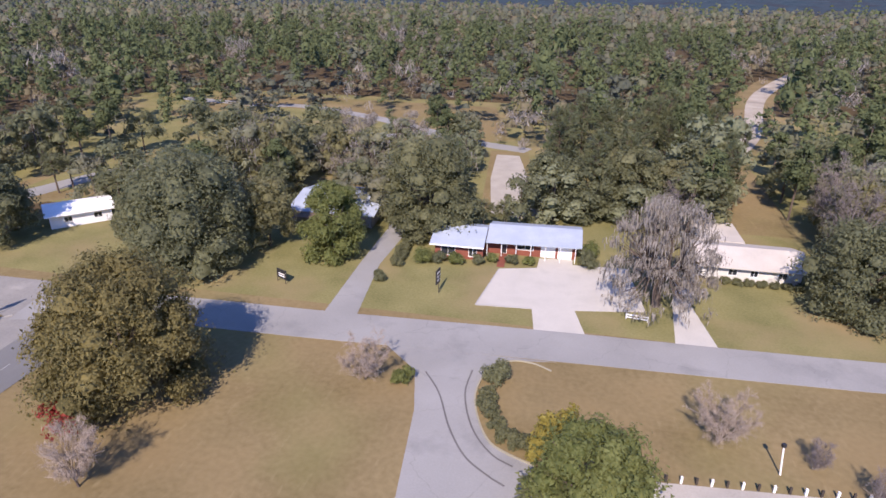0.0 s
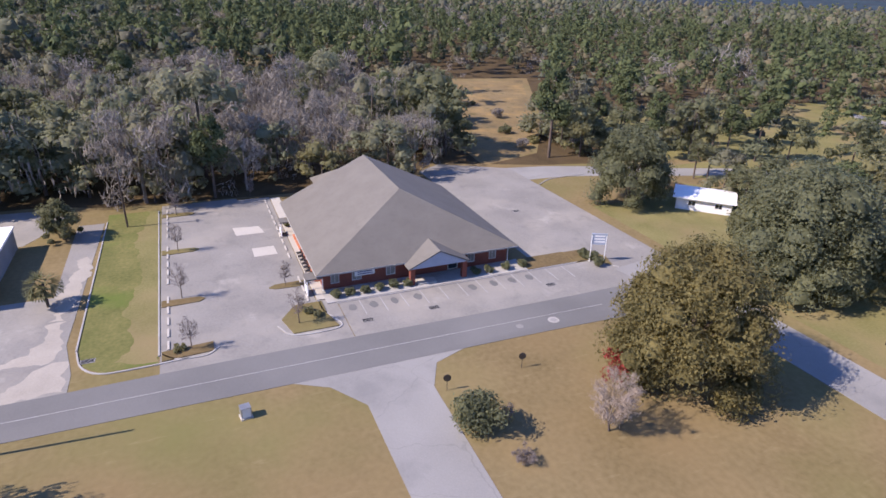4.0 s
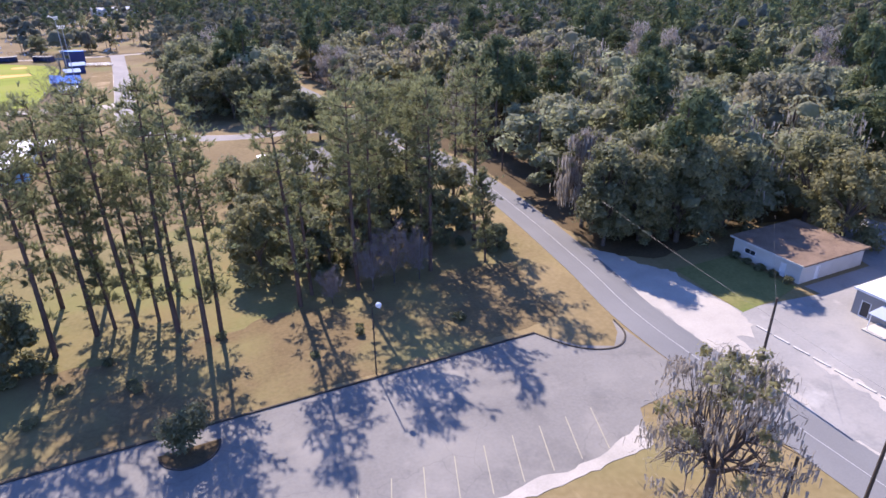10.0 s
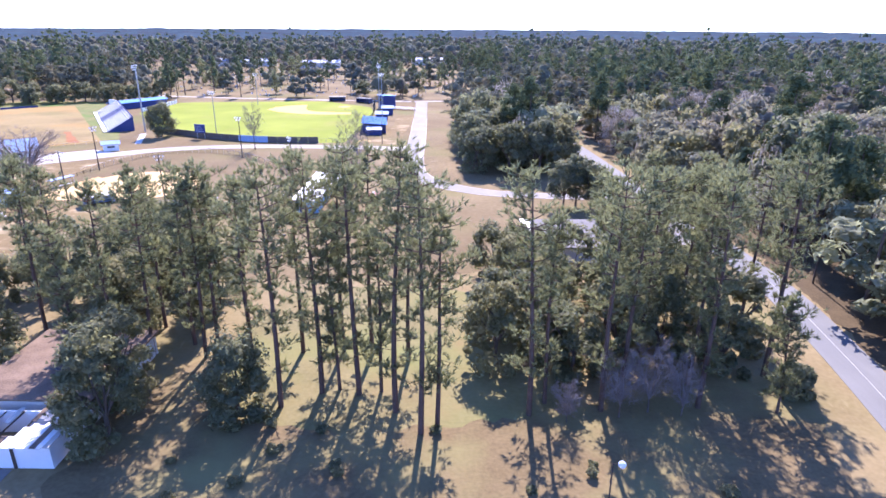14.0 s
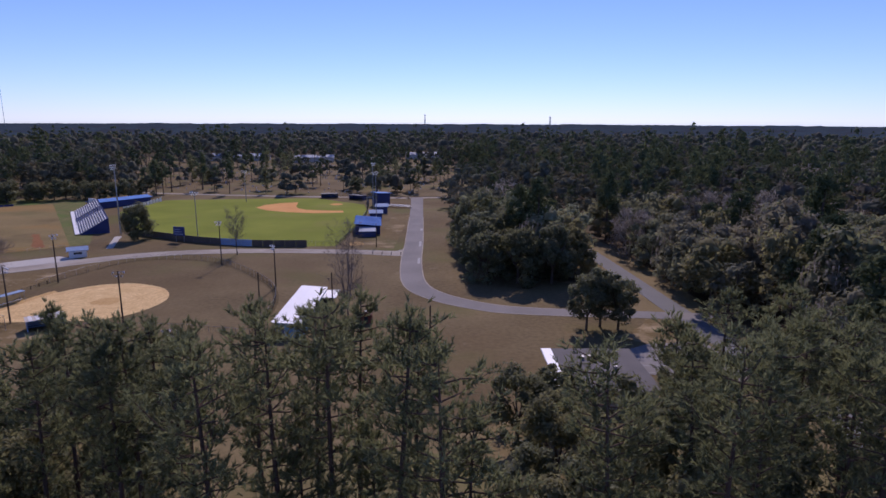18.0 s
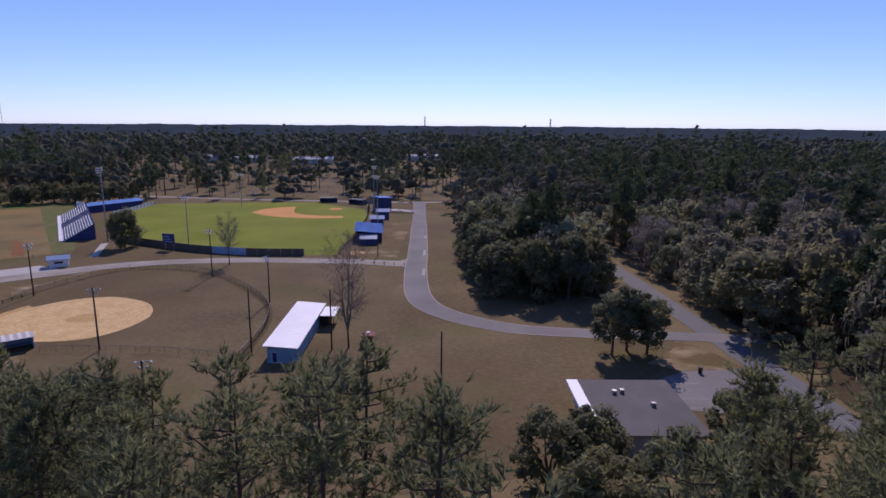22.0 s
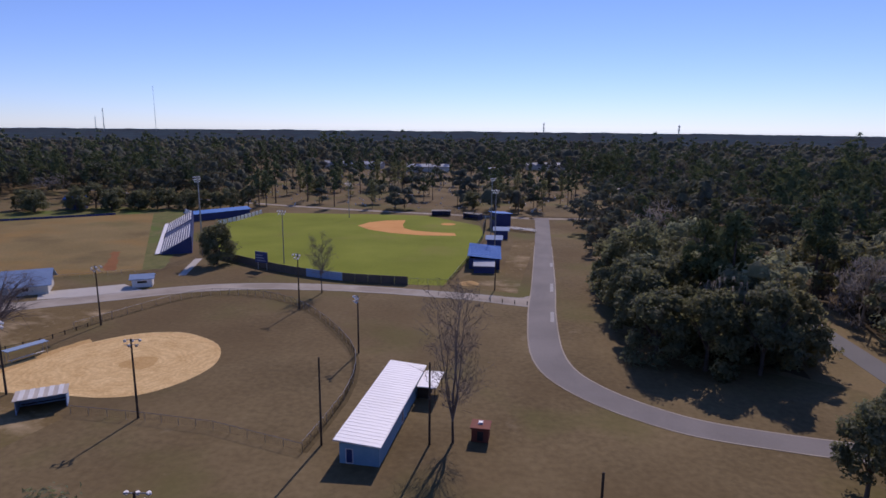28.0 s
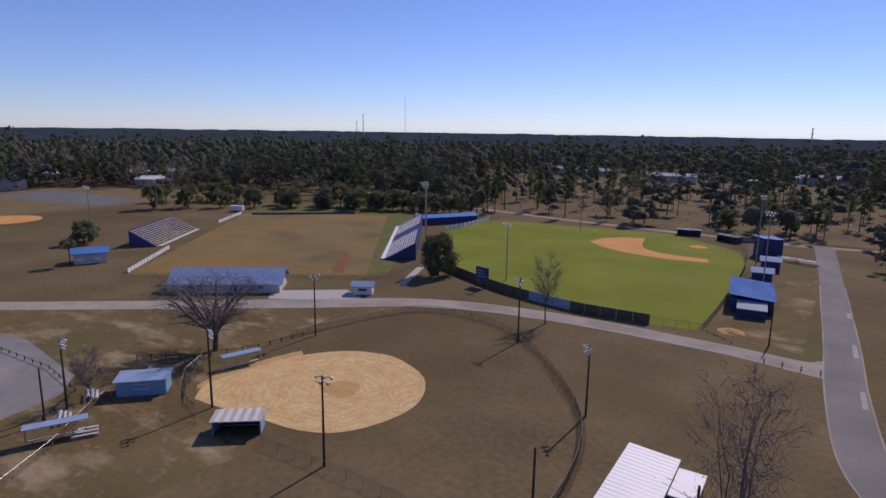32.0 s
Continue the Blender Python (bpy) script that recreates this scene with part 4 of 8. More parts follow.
def pine_parts(height, seed, twigs=7, needles=9, length=0.5, low=0.5, spread=1.0):
    """A tall pine: bare stem, crooked limbs with gaps between, upright tufts of needles at the twig ends."""
    r = np.random.default_rng(seed)
    lean = r.normal(size=2) * 0.02 * height
    spine = [(lean[0] * u * u + 0.15 * math.sin(5 * u + seed), lean[1] * u * u + 0.15 * math.cos(4 * u + seed), height * u) for u in (0, 0.2, 0.4, 0.6, 0.8, 0.97)]
    rad = [0.3, 0.25, 0.21, 0.16, 0.10, 0.03]
    segs = [(spine[k], spine[k + 1], rad[k] * height / 25, rad[k + 1] * height / 25) for k in range(5)]
    at_tuft, along = [], []

    def limb(root, way, far, thick, n):
        knee = root + way * far * 0.5 + (0, 0, far * r.uniform(-0.05, 0.15))
        bend = way + r.normal(size=3) * 0.25
        tip = knee + bend * far * 0.5 + (0, 0, far * r.uniform(0.1, 0.4))
        segs.extend([(root, knee, thick, thick * 0.7), (knee, tip, thick * 0.7, 0.018)])
        for j in range(n):
            u = r.uniform(0.25, 1.0) ** 0.7
            on = root * (1 - u * 2) + knee * u * 2 if u < 0.5 else knee * (2 - u * 2) + tip * (u * 2 - 1)
            end = on + r.normal(size=3) * (0.42, 0.42, 0.22) * min(1.0, far / 2.2) + (0, 0, 0.18)
            at_tuft.append(end)
            along.append((end - on) + way * 0.25 + (0, 0, 0.35))

    whorl = low
    while whorl < 0.985:
        rise = (whorl - low) / (1 - low)
        out = height * 0.15 * spread * (0.4 + 1.3 * rise if rise < 0.45 else 1.0 - 1.1 * (rise - 0.45)) * r.uniform(0.65, 1.2)
        k0 = min(4, int(whorl * 5))
        u = whorl * 5 - k0
        at = np.array(spine[k0]) * (1 - u) + np.array(spine[min(5, k0 + 1)]) * u
        a0 = r.uniform(0, 6.2832)
        for j in range(r.integers(2, 5)):
            a = a0 + j * 1.9 + r.normal() * 0.4
            far = out * r.uniform(0.5, 1.1)
            limb(at, np.array([math.cos(a), math.sin(a), 0.1]), far, 0.07, int(twigs * (0.6 + far * 0.6)))
        whorl += r.uniform(0.026, 0.05)
    for j in range(12):
        at_tuft.append(np.array(spine[5]) + r.normal(size=3) * (0.3, 0.3, 0.5))
        along.append(np.array([r.normal() * 0.4, r.normal() * 0.4, 1.0]))
    for _ in range(15):
        u = r.uniform(0.16, low)
        a = r.uniform(0, 6.2832)
        k0 = min(4, int(u * 5))
        root = np.array(spine[k0]) + (0, 0, height * u - spine[k0][2])
        limb(root, np.array([math.cos(a), math.sin(a), -0.2]), r.uniform(0.8, 2.9), 0.035, twigs + 3)
    return limbs(segs), needle_tufts(at_tuft, along, needles, length, seed)


def moss_strands(ends, count, long, seed):
    """Grey strands hanging from the twigs."""
    r = np.random.default_rng(seed)
    at = ends[r.integers(0, len(ends), count)] + r.normal(size=(count, 3)) * (0.5, 0.5, 0.3)
    a = r.uniform(0, 6.2832, count)
    w = r.uniform(0.04, 0.13, count)
    l = r.uniform(0.3, 1.0, count) ** 1.3 * long
    dx = np.stack([np.cos(a) * w, np.sin(a) * w, 0 * a], 1)
    down = np.stack([r.normal(size=count) * 0.1, r.normal(size=count) * 0.1, -l], 1)
    c = np.stack([at - dx, at + dx, at + dx * 0.35 + down, at - dx * 0.35 + down], 1)
    return c.reshape(-1, 3), np.arange(4 * count).reshape(-1, 4)


def tree(name, label, x, y, pieces, scale=1.0, turn=0.0, category="tree", group=""):
    """A tree out of (part name, arrays, material) pieces."""
    root = thing(name, label, category, x, y, 0, turn, group)
    root.scale = (scale,) * 3
    for pname, (v, q), material in pieces:
        ob = new(pname, mesh_np(pname, v, q, [material]))
        ob.parent = root
        if pname in ("branch_work", "twig_crown", "leaf_crown", "frond_head", "hanging_moss"):
            ob["kind"] = "stuff"
    return root


def threes(q):
    """Four-cornered faces cut into three-cornered ones."""
    return q if q.shape[1] == 3 else np.concatenate([q[:, :3], q[:, [0, 2, 3]]])


def merged(*clouds):
    vs, qs, base = [], [], 0
    for v, q in clouds:
        vs.append(v)
        qs.append(threes(q) + base)
        base += len(v)
    return np.concatenate(vs), np.concatenate(qs)


# ---- woods, joined ----
def inside(x, y, outline):
    hit = np.zeros(len(x), bool)
    for k in range(len(outline)):
        (x0, y0), (x1, y1) = outline[k - 1], outline[k]
        cross = ((y0 > y) != (y1 > y)) & (x < (x1 - x0) * (y - y0) / (y1 - y0 + 1e-12) + x0)
        hit ^= cross
    return hit


def strew(n_grid, spacing, r0, r1, seed):
    """Places on a shaken grid between two distances from the middle of the flight."""
    r = np.random.default_rng(seed)
    k = np.arange(-int(r1 / spacing), int(r1 / spacing) + 1) * spacing
    x, y = [a.ravel() for a in np.meshgrid(k, k)]
    x, y = x + r.uniform(-0.45, 0.45, len(x)) * spacing, y + 40 + r.uniform(-0.45, 0.45, len(y)) * spacing
    d = np.hypot(x, y - 40)
    keep = (d >= r0) & (d < r1)
    ang = np.degrees(np.arctan2(y - 40, x))
    keep &= ~((ang > 168) | (ang < -128))
    x, y = x[keep], y[keep]
    for c in CLEAR:
        out = ~inside(x, y, c)
        x, y = x[out], y[out]
    thin = inside(x, y, CEMETERY) & (r.uniform(size=len(x)) > n_grid)
    for c in SPARSE:
        thin |= inside(x, y, c) & (r.uniform(size=len(x)) > 0.85)
    return x[~thin], y[~thin]


def stand(name, label, places, templates, low, high, seed, materials):
    """Many trees in one mesh."""
    r = np.random.default_rng(seed)
    x, y = places
    vs, qs, mi, base = [], [], [], 0
    for k in range(len(x)):
        patch = 0.5 + 0.25 * (math.sin(x[k] / 31 + 1.4 * math.sin(y[k] / 47)) + math.sin(y[k] / 36 + 1.7 * math.sin(x[k] / 53)))
        v, q, m = templates[int((patch * 0.8 + r.uniform(-0.22, 0.42)) * len(templates)) % len(templates)]
        a, s, h = r.uniform(0, 6.2832), r.uniform(low, high) * (1.25 if r.uniform() < 0.12 else 1), r.uniform(0.72, 1.15)
        if y[k] < -100:
            s *= 0.78
        c, d = math.cos(a) * s, math.sin(a) * s
        vs.append(np.stack([v[:, 0] * c - v[:, 1] * d + x[k], v[:, 0] * d + v[:, 1] * c + y[k], v[:, 2] * s * h], 1))
        qs.append(q + base)
        mi.append(m)
        base += len(v)
    ob = new(name, mesh_np(name, np.concatenate(vs), np.concatenate(qs), materials, np.concatenate(mi)))
    return tagged(ob, label, "woods", kind="stuff")


WOODS = ["woods_leaf", "bark", "moss", "distant_pine", "dark_leaf", "olive_leaf"]
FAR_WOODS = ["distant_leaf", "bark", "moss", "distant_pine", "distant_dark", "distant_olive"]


def wood_template(kind, clumps, count, size, seed, trunk=True, core=0.58, base=0.1):
    """Corners, faces and material numbers of one woodland tree."""
    r = np.random.default_rng(seed)
    if kind == "pine":
        u = np.linspace(0.5, 0.97, clumps)
        a = r.uniform(0, 6.2832, clumps)
        out = 2.6 * np.sin(np.pi * np.clip((u - 0.4) / 0.62, 0, 1)) * r.uniform(0.5, 1.0, clumps)
        c = np.stack([out * np.cos(a), out * np.sin(a), 17 * u], 1)
        v, q = leaf_cloud(c, (1.2 + 1.3 * (1 - u)) * r.uniform(0.8, 1.2, clumps) * (14 / max(clumps, 4)) ** 0.3, count, size, 0.75, 0.45, 0.5, core * 0.9)
        mat_i = 3
    else:
        tall = {"bare": 12.5, "low": 6, "mossy": 13.0}.get(kind, 11.5)
        thin, upright = (0.2, 1.1) if kind == "bare" else (0.6, 0.0)
        plump = 1.25 * (22 / max(clumps, 4)) ** 0.3
        v, q = broad_crown(tall, 11.5, clumps, count * 2 if kind == "bare" else count, size * (1.15 if kind == "bare" else 1), seed, base, plump, thin, upright, 0.0 if kind == "bare" else core)
        mat_i = {"oak": 0, "bare": 2, "dark": 4, "olive": 5, "low": 0, "mossy": 0}[kind]
    m = np.full(len(q), mat_i)
    if kind == "mossy":
        a, z = r.uniform(0, 6.2832, 90), r.uniform(0.25, 0.9, 90)
        out = 5.9 * np.sqrt(np.maximum(0.1, 1 - (z - 0.3) ** 2 / 0.6))
        sv, sq = moss_strands(np.stack([out * np.cos(a), out * np.sin(a), 13 * z], 1), 260, 1.7, seed)
        sq = threes(sq)
        v, q = merged((v, q), (sv, sq))
        m = np.r_[m, np.full(len(sq), 2)]
    if trunk:
        segs = [((0, 0, -0.3), (0, 0, 9 if kind != "pine" else 16), 0.28, 0.1)]
        if kind == "bare":
            segs += [((0, 0, 3.5), (3.2 * math.cos(a), 3.2 * math.sin(a), 10), 0.16, 0.04) for a in r.uniform(0, 6.28, 5)]
        tv, tq = limbs(segs, 4)
        tq = threes(tq)
        v, q = merged((v, q), (tv, tq))
        m = np.r_[m, np.full(len(tq), 2 if kind == "bare" else 1)]
    return v, q, m


near_t = [wood_template(k, 24, 60, 0.4, 40 + i) for i, k in enumerate(("oak", "pine", "dark", "mossy", "oak", "dark", "pine", "oak", "olive", "bare", "mossy"))]
pale_t = [wood_template(k, 22, 34, 0.40, 55 + i) for i, k in enumerate(("bare", "bare", "bare", "mossy", "oak"))]
mid_t = [wood_template(k, 8, 17, 0.72, 60 + i, False) for i, k in enumerate(("pine", "oak", "pine", "dark", "pine", "oak", "dark", "olive", "oak", "bare"))]
pine_t = [wood_template(k, 9, 15, 0.7, 120 + i, False) for i, k in enumerate(("pine", "pine", "oak", "pine", "pine", "dark", "pine", "olive", "pine", "bare"))]
DOME, DOME_FACES = dome(4)
far_t = [wood_template(k, 3, 6, 1.1, 80 + i, False, 0.85) for i, k in enumerate(("pine", "oak", "dark", "oak", "oak", "olive", "dark"))]
yard_t = [wood_template(k, 9, 14, 0.6, 95 + i, True, 0.8, 0.32) for i, k in enumerate(("pine", "dark", "pine", "oak", "pine", "dark", "oak"))]
DOME, DOME_FACES = dome(5)
PALE = [(112, -60), (150, -66), (240, -90), (300, 0), (200, 40), (118, 10), (108, -6)]
wx, wy = strew(0, 8.8, 0, 215, 1)
pale = inside(wx, wy, PALE) & (np.random.default_rng(5).uniform(size=len(wx)) < 0.7)
stand("woods", "mixed winter woods, evergreen and bare grey crowns", (wx[~pale], wy[~pale]), near_t, 0.95, 1.6, 11, WOODS)
stand("woods", "pale leafless winter woods behind the parking lot", (wx[pale], wy[pale]), pale_t, 0.9, 1.35, 14, WOODS)
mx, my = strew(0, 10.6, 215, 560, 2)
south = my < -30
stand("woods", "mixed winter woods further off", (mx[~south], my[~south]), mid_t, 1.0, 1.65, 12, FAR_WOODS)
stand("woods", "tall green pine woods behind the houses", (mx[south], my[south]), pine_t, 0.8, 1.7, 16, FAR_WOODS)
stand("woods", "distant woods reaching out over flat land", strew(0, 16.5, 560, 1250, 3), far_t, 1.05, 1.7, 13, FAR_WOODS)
cx, cy = strew(0.26, 9.5, 260, 700, 4)
among = inside(cx, cy, CEMETERY)
stand("woods", "scattered dark trees over the cemetery grass", (cx[among], cy[among]), yard_t, 0.75, 1.3, 15, FAR_WOODS)

# far canopy, a rough sheet of tree tops out to the horizon, haze painted in its colour
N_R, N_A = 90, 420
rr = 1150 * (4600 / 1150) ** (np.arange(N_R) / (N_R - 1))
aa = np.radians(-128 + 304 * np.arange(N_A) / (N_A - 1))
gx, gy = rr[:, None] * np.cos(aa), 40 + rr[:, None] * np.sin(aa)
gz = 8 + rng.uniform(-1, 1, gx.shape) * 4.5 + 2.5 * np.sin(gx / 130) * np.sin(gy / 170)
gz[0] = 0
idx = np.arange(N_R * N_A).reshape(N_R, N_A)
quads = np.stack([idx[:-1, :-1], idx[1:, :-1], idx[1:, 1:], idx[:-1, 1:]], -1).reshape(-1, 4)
tagged(new("woods", mesh_np("far_canopy", np.stack([gx, gy, gz], -1).reshape(-1, 3), quads, ["hazy_far_woods"])), "unbroken forest out to the horizon with blue haze in its colour", "woods", kind="stuff")


# ---- buildings ----
def roof_part(parent, faces, material, label="", name="roof", thick=0.18):
    """A roof out of flat faces, given thickness downwards."""
    bm = bmesh.new()
    for f in faces:
        up = [bm.verts.new(p) for p in f]
        dn = [bm.verts.new((p[0], p[1], p[2] - thick)) for p in f]
        bm.faces.new(up)
        bm.faces.new(dn[::-1])
        for k in range(len(f)):
            j = (k + 1) % len(f)
            bm.faces.new((up[k], dn[k], dn[j], up[j]))
    bmesh.ops.remove_doubles(bm, verts=bm.verts, dist=0.002)
    return part(name, bm, material, parent, label)


def gable_faces(x0, y0, x1, y1, h, rise, along="x", over=0.5):
    x0, y0, x1, y1 = x0 - over, y0 - over, x1 + over, y1 + over
    if along == "x":
        m = (y0 + y1) / 2
        return [[(x0, y0, h), (x1, y0, h), (x1, m, h + rise), (x0, m, h + rise)], [(x1, y1, h), (x0, y1, h), (x0, m, h + rise), (x1, m, h + rise)]]
    m = (x0 + x1) / 2
    return [[(x0, y1, h), (x0, y0, h), (m, y0, h + rise), (m, y1, h + rise)], [(x1, y0, h), (x1, y1, h), (m, y1, h + rise), (m, y0, h + rise)]]


def gable_ends(parent, x0, y0, x1, y1, h, rise, material, along="x", t=0.2):
    """The two wall triangles under a gable roof."""
    for s in (0, 1):
        bm = bmesh.new()
        if along == "x":
            x = x0 + 0.01 if s == 0 else x1 - t - 0.01
            pts = [(x, y0, h), (x, y1, h), (x, (y0 + y1) / 2, h + rise * 0.94)]
            off = Vector((t, 0, 0))
        else:
            y = y0 + 0.01 if s == 0 else y1 - t - 0.01
            pts = [(x0, y, h), (x1, y, h), ((x0 + x1) / 2, y, h + rise * 0.94)]
            off = Vector((0, t, 0))
        a = [bm.verts.new(p) for p in pts]
        b = [bm.verts.new(Vector(p) + off) for p in pts]
        bm.faces.new(a)
        bm.faces.new(b[::-1])
        for k in range(3):
            j = (k + 1) % 3
            bm.faces.new((a[k], a[j], b[j], b[k]))
        part("gable", bm, material, parent)


def walls(parent, x0, y0, x1, y1, h, material, t=0.25, openings=()):
    """Four walls with thickness. openings: (side, from, to, low, high), cut through the wall; sides s n w e."""
    for side in "snwe":
        lo, hi = (x0, x1) if side in "sn" else (y0 + t, y1 - t)
        holes = sorted((a, b, c, d) for s, a, b, c, d in openings if s == side)
        us = sorted({lo, hi, *(v for q in holes for v in q[:2])})
        zs = sorted({0, h, *(v for q in holes for v in q[2:])})
        flat = {"s": (y0, y0 + t), "n": (y1, y1 - t), "w": (x0, x0 + t), "e": (x1, x1 - t)}[side]
        bm = bmesh.new()
        corner = {}

        def at(i, k, n):
            if (i, k, n) not in corner:
                corner[i, k, n] = bm.verts.new((us[i], flat[n], zs[k]) if side in "sn" else (flat[n], us[i], zs[k]))
            return corner[i, k, n]

        def solid(i, k):
            if not (0 <= i < len(us) - 1 and 0 <= k < len(zs) - 1):
                return False
            u, z = (us[i] + us[i + 1]) / 2, (zs[k] + zs[k + 1]) / 2
            return not any(p < u < q and c < z < d for p, q, c, d in holes)

        for i in range(len(us) - 1):
            for k in range(len(zs) - 1):
                if not solid(i, k):
                    continue
                for n in (0, 1):
                    bm.faces.new((at(i, k, n), at(i + 1, k, n), at(i + 1, k + 1, n), at(i, k + 1, n)))
                for di, dk, p, q in ((-1, 0, (i, k), (i, k + 1)), (1, 0, (i + 1, k), (i + 1, k + 1)), (0, -1, (i, k), (i + 1, k)), (0, 1, (i, k + 1), (i + 1, k + 1))):
                    if not solid(i + di, k + dk):
                        bm.faces.new((at(*p, 0), at(*q, 0), at(*q, 1), at(*p, 1)))
        part("wall", bm, material, parent)


def opening_fill(parent, side, at, a, b, c, d, kind="window", frame_mat="white_paint", fill="glass", inward=0.1):
    """A window or door in an opening of a wall whose outer face lies at `at`."""
    def bx(u0, u1, z0, z1, n0, n1):
        sign = 1 if side in "sw" else -1
        p, q = sorted((at + sign * n0, at + sign * n1))
        return (u0, p, z0, u1, q, z1) if side in "sn" else (p, u0, z0, q, u1, z1)
    w = 0.08
    holder = box_part(kind, bx(a, b, d - w, d, -0.02, inward + 0.06), frame_mat, parent)
    for dims in ((a, a + w, c, d - w), (b - w, b, c, d - w), (a + w, b - w, c, c + w)):
        box_part("frame", bx(*dims, -0.02, inward + 0.06), frame_mat, holder)
    box_part("pane" if fill == "glass" else "leaf", bx(a + w, b - w, c + w, d - w, inward, inward + 0.04), fill, holder)
    if kind == "window" and b - a > 0.9:
        m = (a + b) / 2
        box_part("mullion", bx(m - 0.03, m + 0.03, c + w, d - w, inward - 0.03, inward), frame_mat, holder)
    return holder


def posts(parent, places, h, r, material, z=0.0, name="post"):
    for x, y in places:
        bm = bmesh.new()
        add_tube(bm, (x, y, z), (x, y, z + h), r, r, 8)
        part(name, bm, material, parent)


# brick office
office = thing("office_building", "long brown-red brick building with a broad grey-brown shingle hip roof", "building")
OW = [("w", -33.0, -31.6, 0.9, 2.3), ("w", -38.0, -36.6, 0.9, 2.3), ("w", -47.8, -46.2, 0.25, 2.4), ("w", -50.6, -49.4, 0.9, 2.3), ("w", -54.2, -53.0, 0.9, 2.3), ("w", -29.8, -28.6, 0.9, 2.3)]
NW = [("n", x, x + 1.3, 0.9, 2.3) for x in (68, 80, 86)]
walls(office, 63.2, -56.0, 92.2, -27.6, 3.1, "brick", 0.3, OW + NW)
for s, a, b, c, d in OW:
    opening_fill(office, s, 63.2, a, b, c, d, "door" if c < 0.5 else "window", "cream_wall", "glass" if c < 0.5 else "blind")
for s, a, b, c, d in NW:
    opening_fill(office, s, -27.6, a, b, c, d)
EH, RZ, RY = 3.1, 10.5, -41.8
roof_part(office, [
    [(61.9, -26.4, EH), (61.9, -57.2, EH), (72.4, RY, RZ)],
    [(92.6, -26.4, EH), (61.9, -26.4, EH), (72.4, RY, RZ), (92.6, RY, RZ)],
    [(61.9, -57.2, EH), (92.6, -57.2, EH), (92.6, RY, RZ), (72.4, RY, RZ)],
], "shingle", "weathered grey-brown shingle roof")
bm = bmesh.new()
for x in (92.0, 92.3):
    bm.faces.new([bm.verts.new(p) for p in ((x, -56.6, 3.05), (x, -27.0, 3.05), (x, RY, RZ - 0.25))])
part("gable", bm, "brick", office)
walls(office, 92.2, -50, 104.5, -35.0, 3.1, "brick", 0.3)
roof_part(office, [
    [(92.6, -34.2, EH), (92.6, -42.5, 7.6), (98, -42.5, 7.6), (105.3, -34.2, EH)],
    [(105.3, -50.8, EH), (98, -42.5, 7.6), (92.6, -42.5, 7.6), (92.6, -50.8, EH)],
    [(105.3, -34.2, EH), (98, -42.5, 7.6), (105.3, -50.8, EH)],
], "shingle", name="rear_roof")
for dims in ((61.84, -57.2, 2.86, 61.98, -26.4, 3.06), (61.98, -26.46, 2.86, 92.6, -26.34, 3.06), (61.98, -57.26, 2.86, 92.6, -57.14, 3.06)):
    box_part("gutter", dims, "kerb_stone", office)
for x, y in ((62.05, -26.5), (62.05, -57.0)):
    bm = bmesh.new()
    add_tube(bm, (x + 0.9, y - 0.9 if y > -40 else y + 0.9, 0.15), (x + 0.9, y - 0.9 if y > -40 else y + 0.9, 3.0), 0.07, 0.07, 6)
    part("downpipe", bm, "white_paint", office)
roof_part(office, [[(59.9, -38.9, 2.9), (70.0, -38.9, 2.9), (70.5, -43.6, 5.1), (59.9, -43.6, 5.1)], [(70.0, -48.3, 2.9), (59.9, -48.3, 2.9), (59.9, -43.6, 5.1), (70.5, -43.6, 5.1)]], "shingle", name="portico_roof")
bm = bmesh.new()
for f in ([(60.05, -39.2, 2.75), (60.05, -48.0, 2.75), (60.05, -43.6, 4.85)], [(60.25, -39.2, 2.75), (60.25, -48.0, 2.75), (60.25, -43.6, 4.85)]):
    bm.faces.new([bm.verts.new(p) for p in f])
part("portico_gable", bm, "metal_roof", office, "pale blue-grey gable board")
for y in (-39.6, -47.6):
    box_part("pillar", (60.2, y - 0.35, 0.16, 60.9, y + 0.35, 2.9), "brick", office)
box_part("step", (60.0, -43.2, 0.16, 61.6, -40.4, 0.36), "concrete", office)
for x in (62.0, 84.0):
    box_part("porch_roof", (x, -27.3, 2.45, x + 2.2, -25.0, 2.65), "shingle", office)
    posts(office, [(x + 0.2, -25.2), (x + 2.0, -25.2)], 2.3, 0.09, "white_paint", 0.15)
    box_part("porch_wall", (x + 0.1, -25.3, 0.15, x + 2.1, -25.2, 1.1), "white_paint", office)
# added strip: its orange paints sunlight on the foot of the brick wall
box_part("planter_bed", (66.0, -27.5, 0.1, 84.0, -26.9, 0.35), "sunlit_brick", office, "low strip painted in the orange of the sunlit brick wall")
banner = thing("banner", "pale lettered banner fixed on the brick front", "sign")
box_part("board", (63.08, -34.9, 1.55, 63.17, -32.0, 2.75), "white_paint", banner)
for k in range(3):
    box_part("bar", (63.05, -34.6 + 0.1 * k, 1.75 + 0.3 * k, 63.08, -32.4, 1.88 + 0.3 * k), "blue_paint", banner)


def chair_at(x, y, turn):
    c = thing("porch_chair", "black metal chair beside the brick wall", "chair", x, y, 0.155, turn, "row of porch chairs")
    box_part("seat", (-0.35, -0.35, 0.42, 0.35, 0.35, 0.48), "black_paint", c)
    box_part("backrest", (-0.35, 0.3, 0.48, 0.35, 0.36, 1.05), "black_paint", c)
    for u in (-0.32, 0.28):
        for v in (-0.32, 0.28):
            box_part("leg", (u, v, 0, u + 0.05, v + 0.05, 0.42), "black_paint", c)
    return c


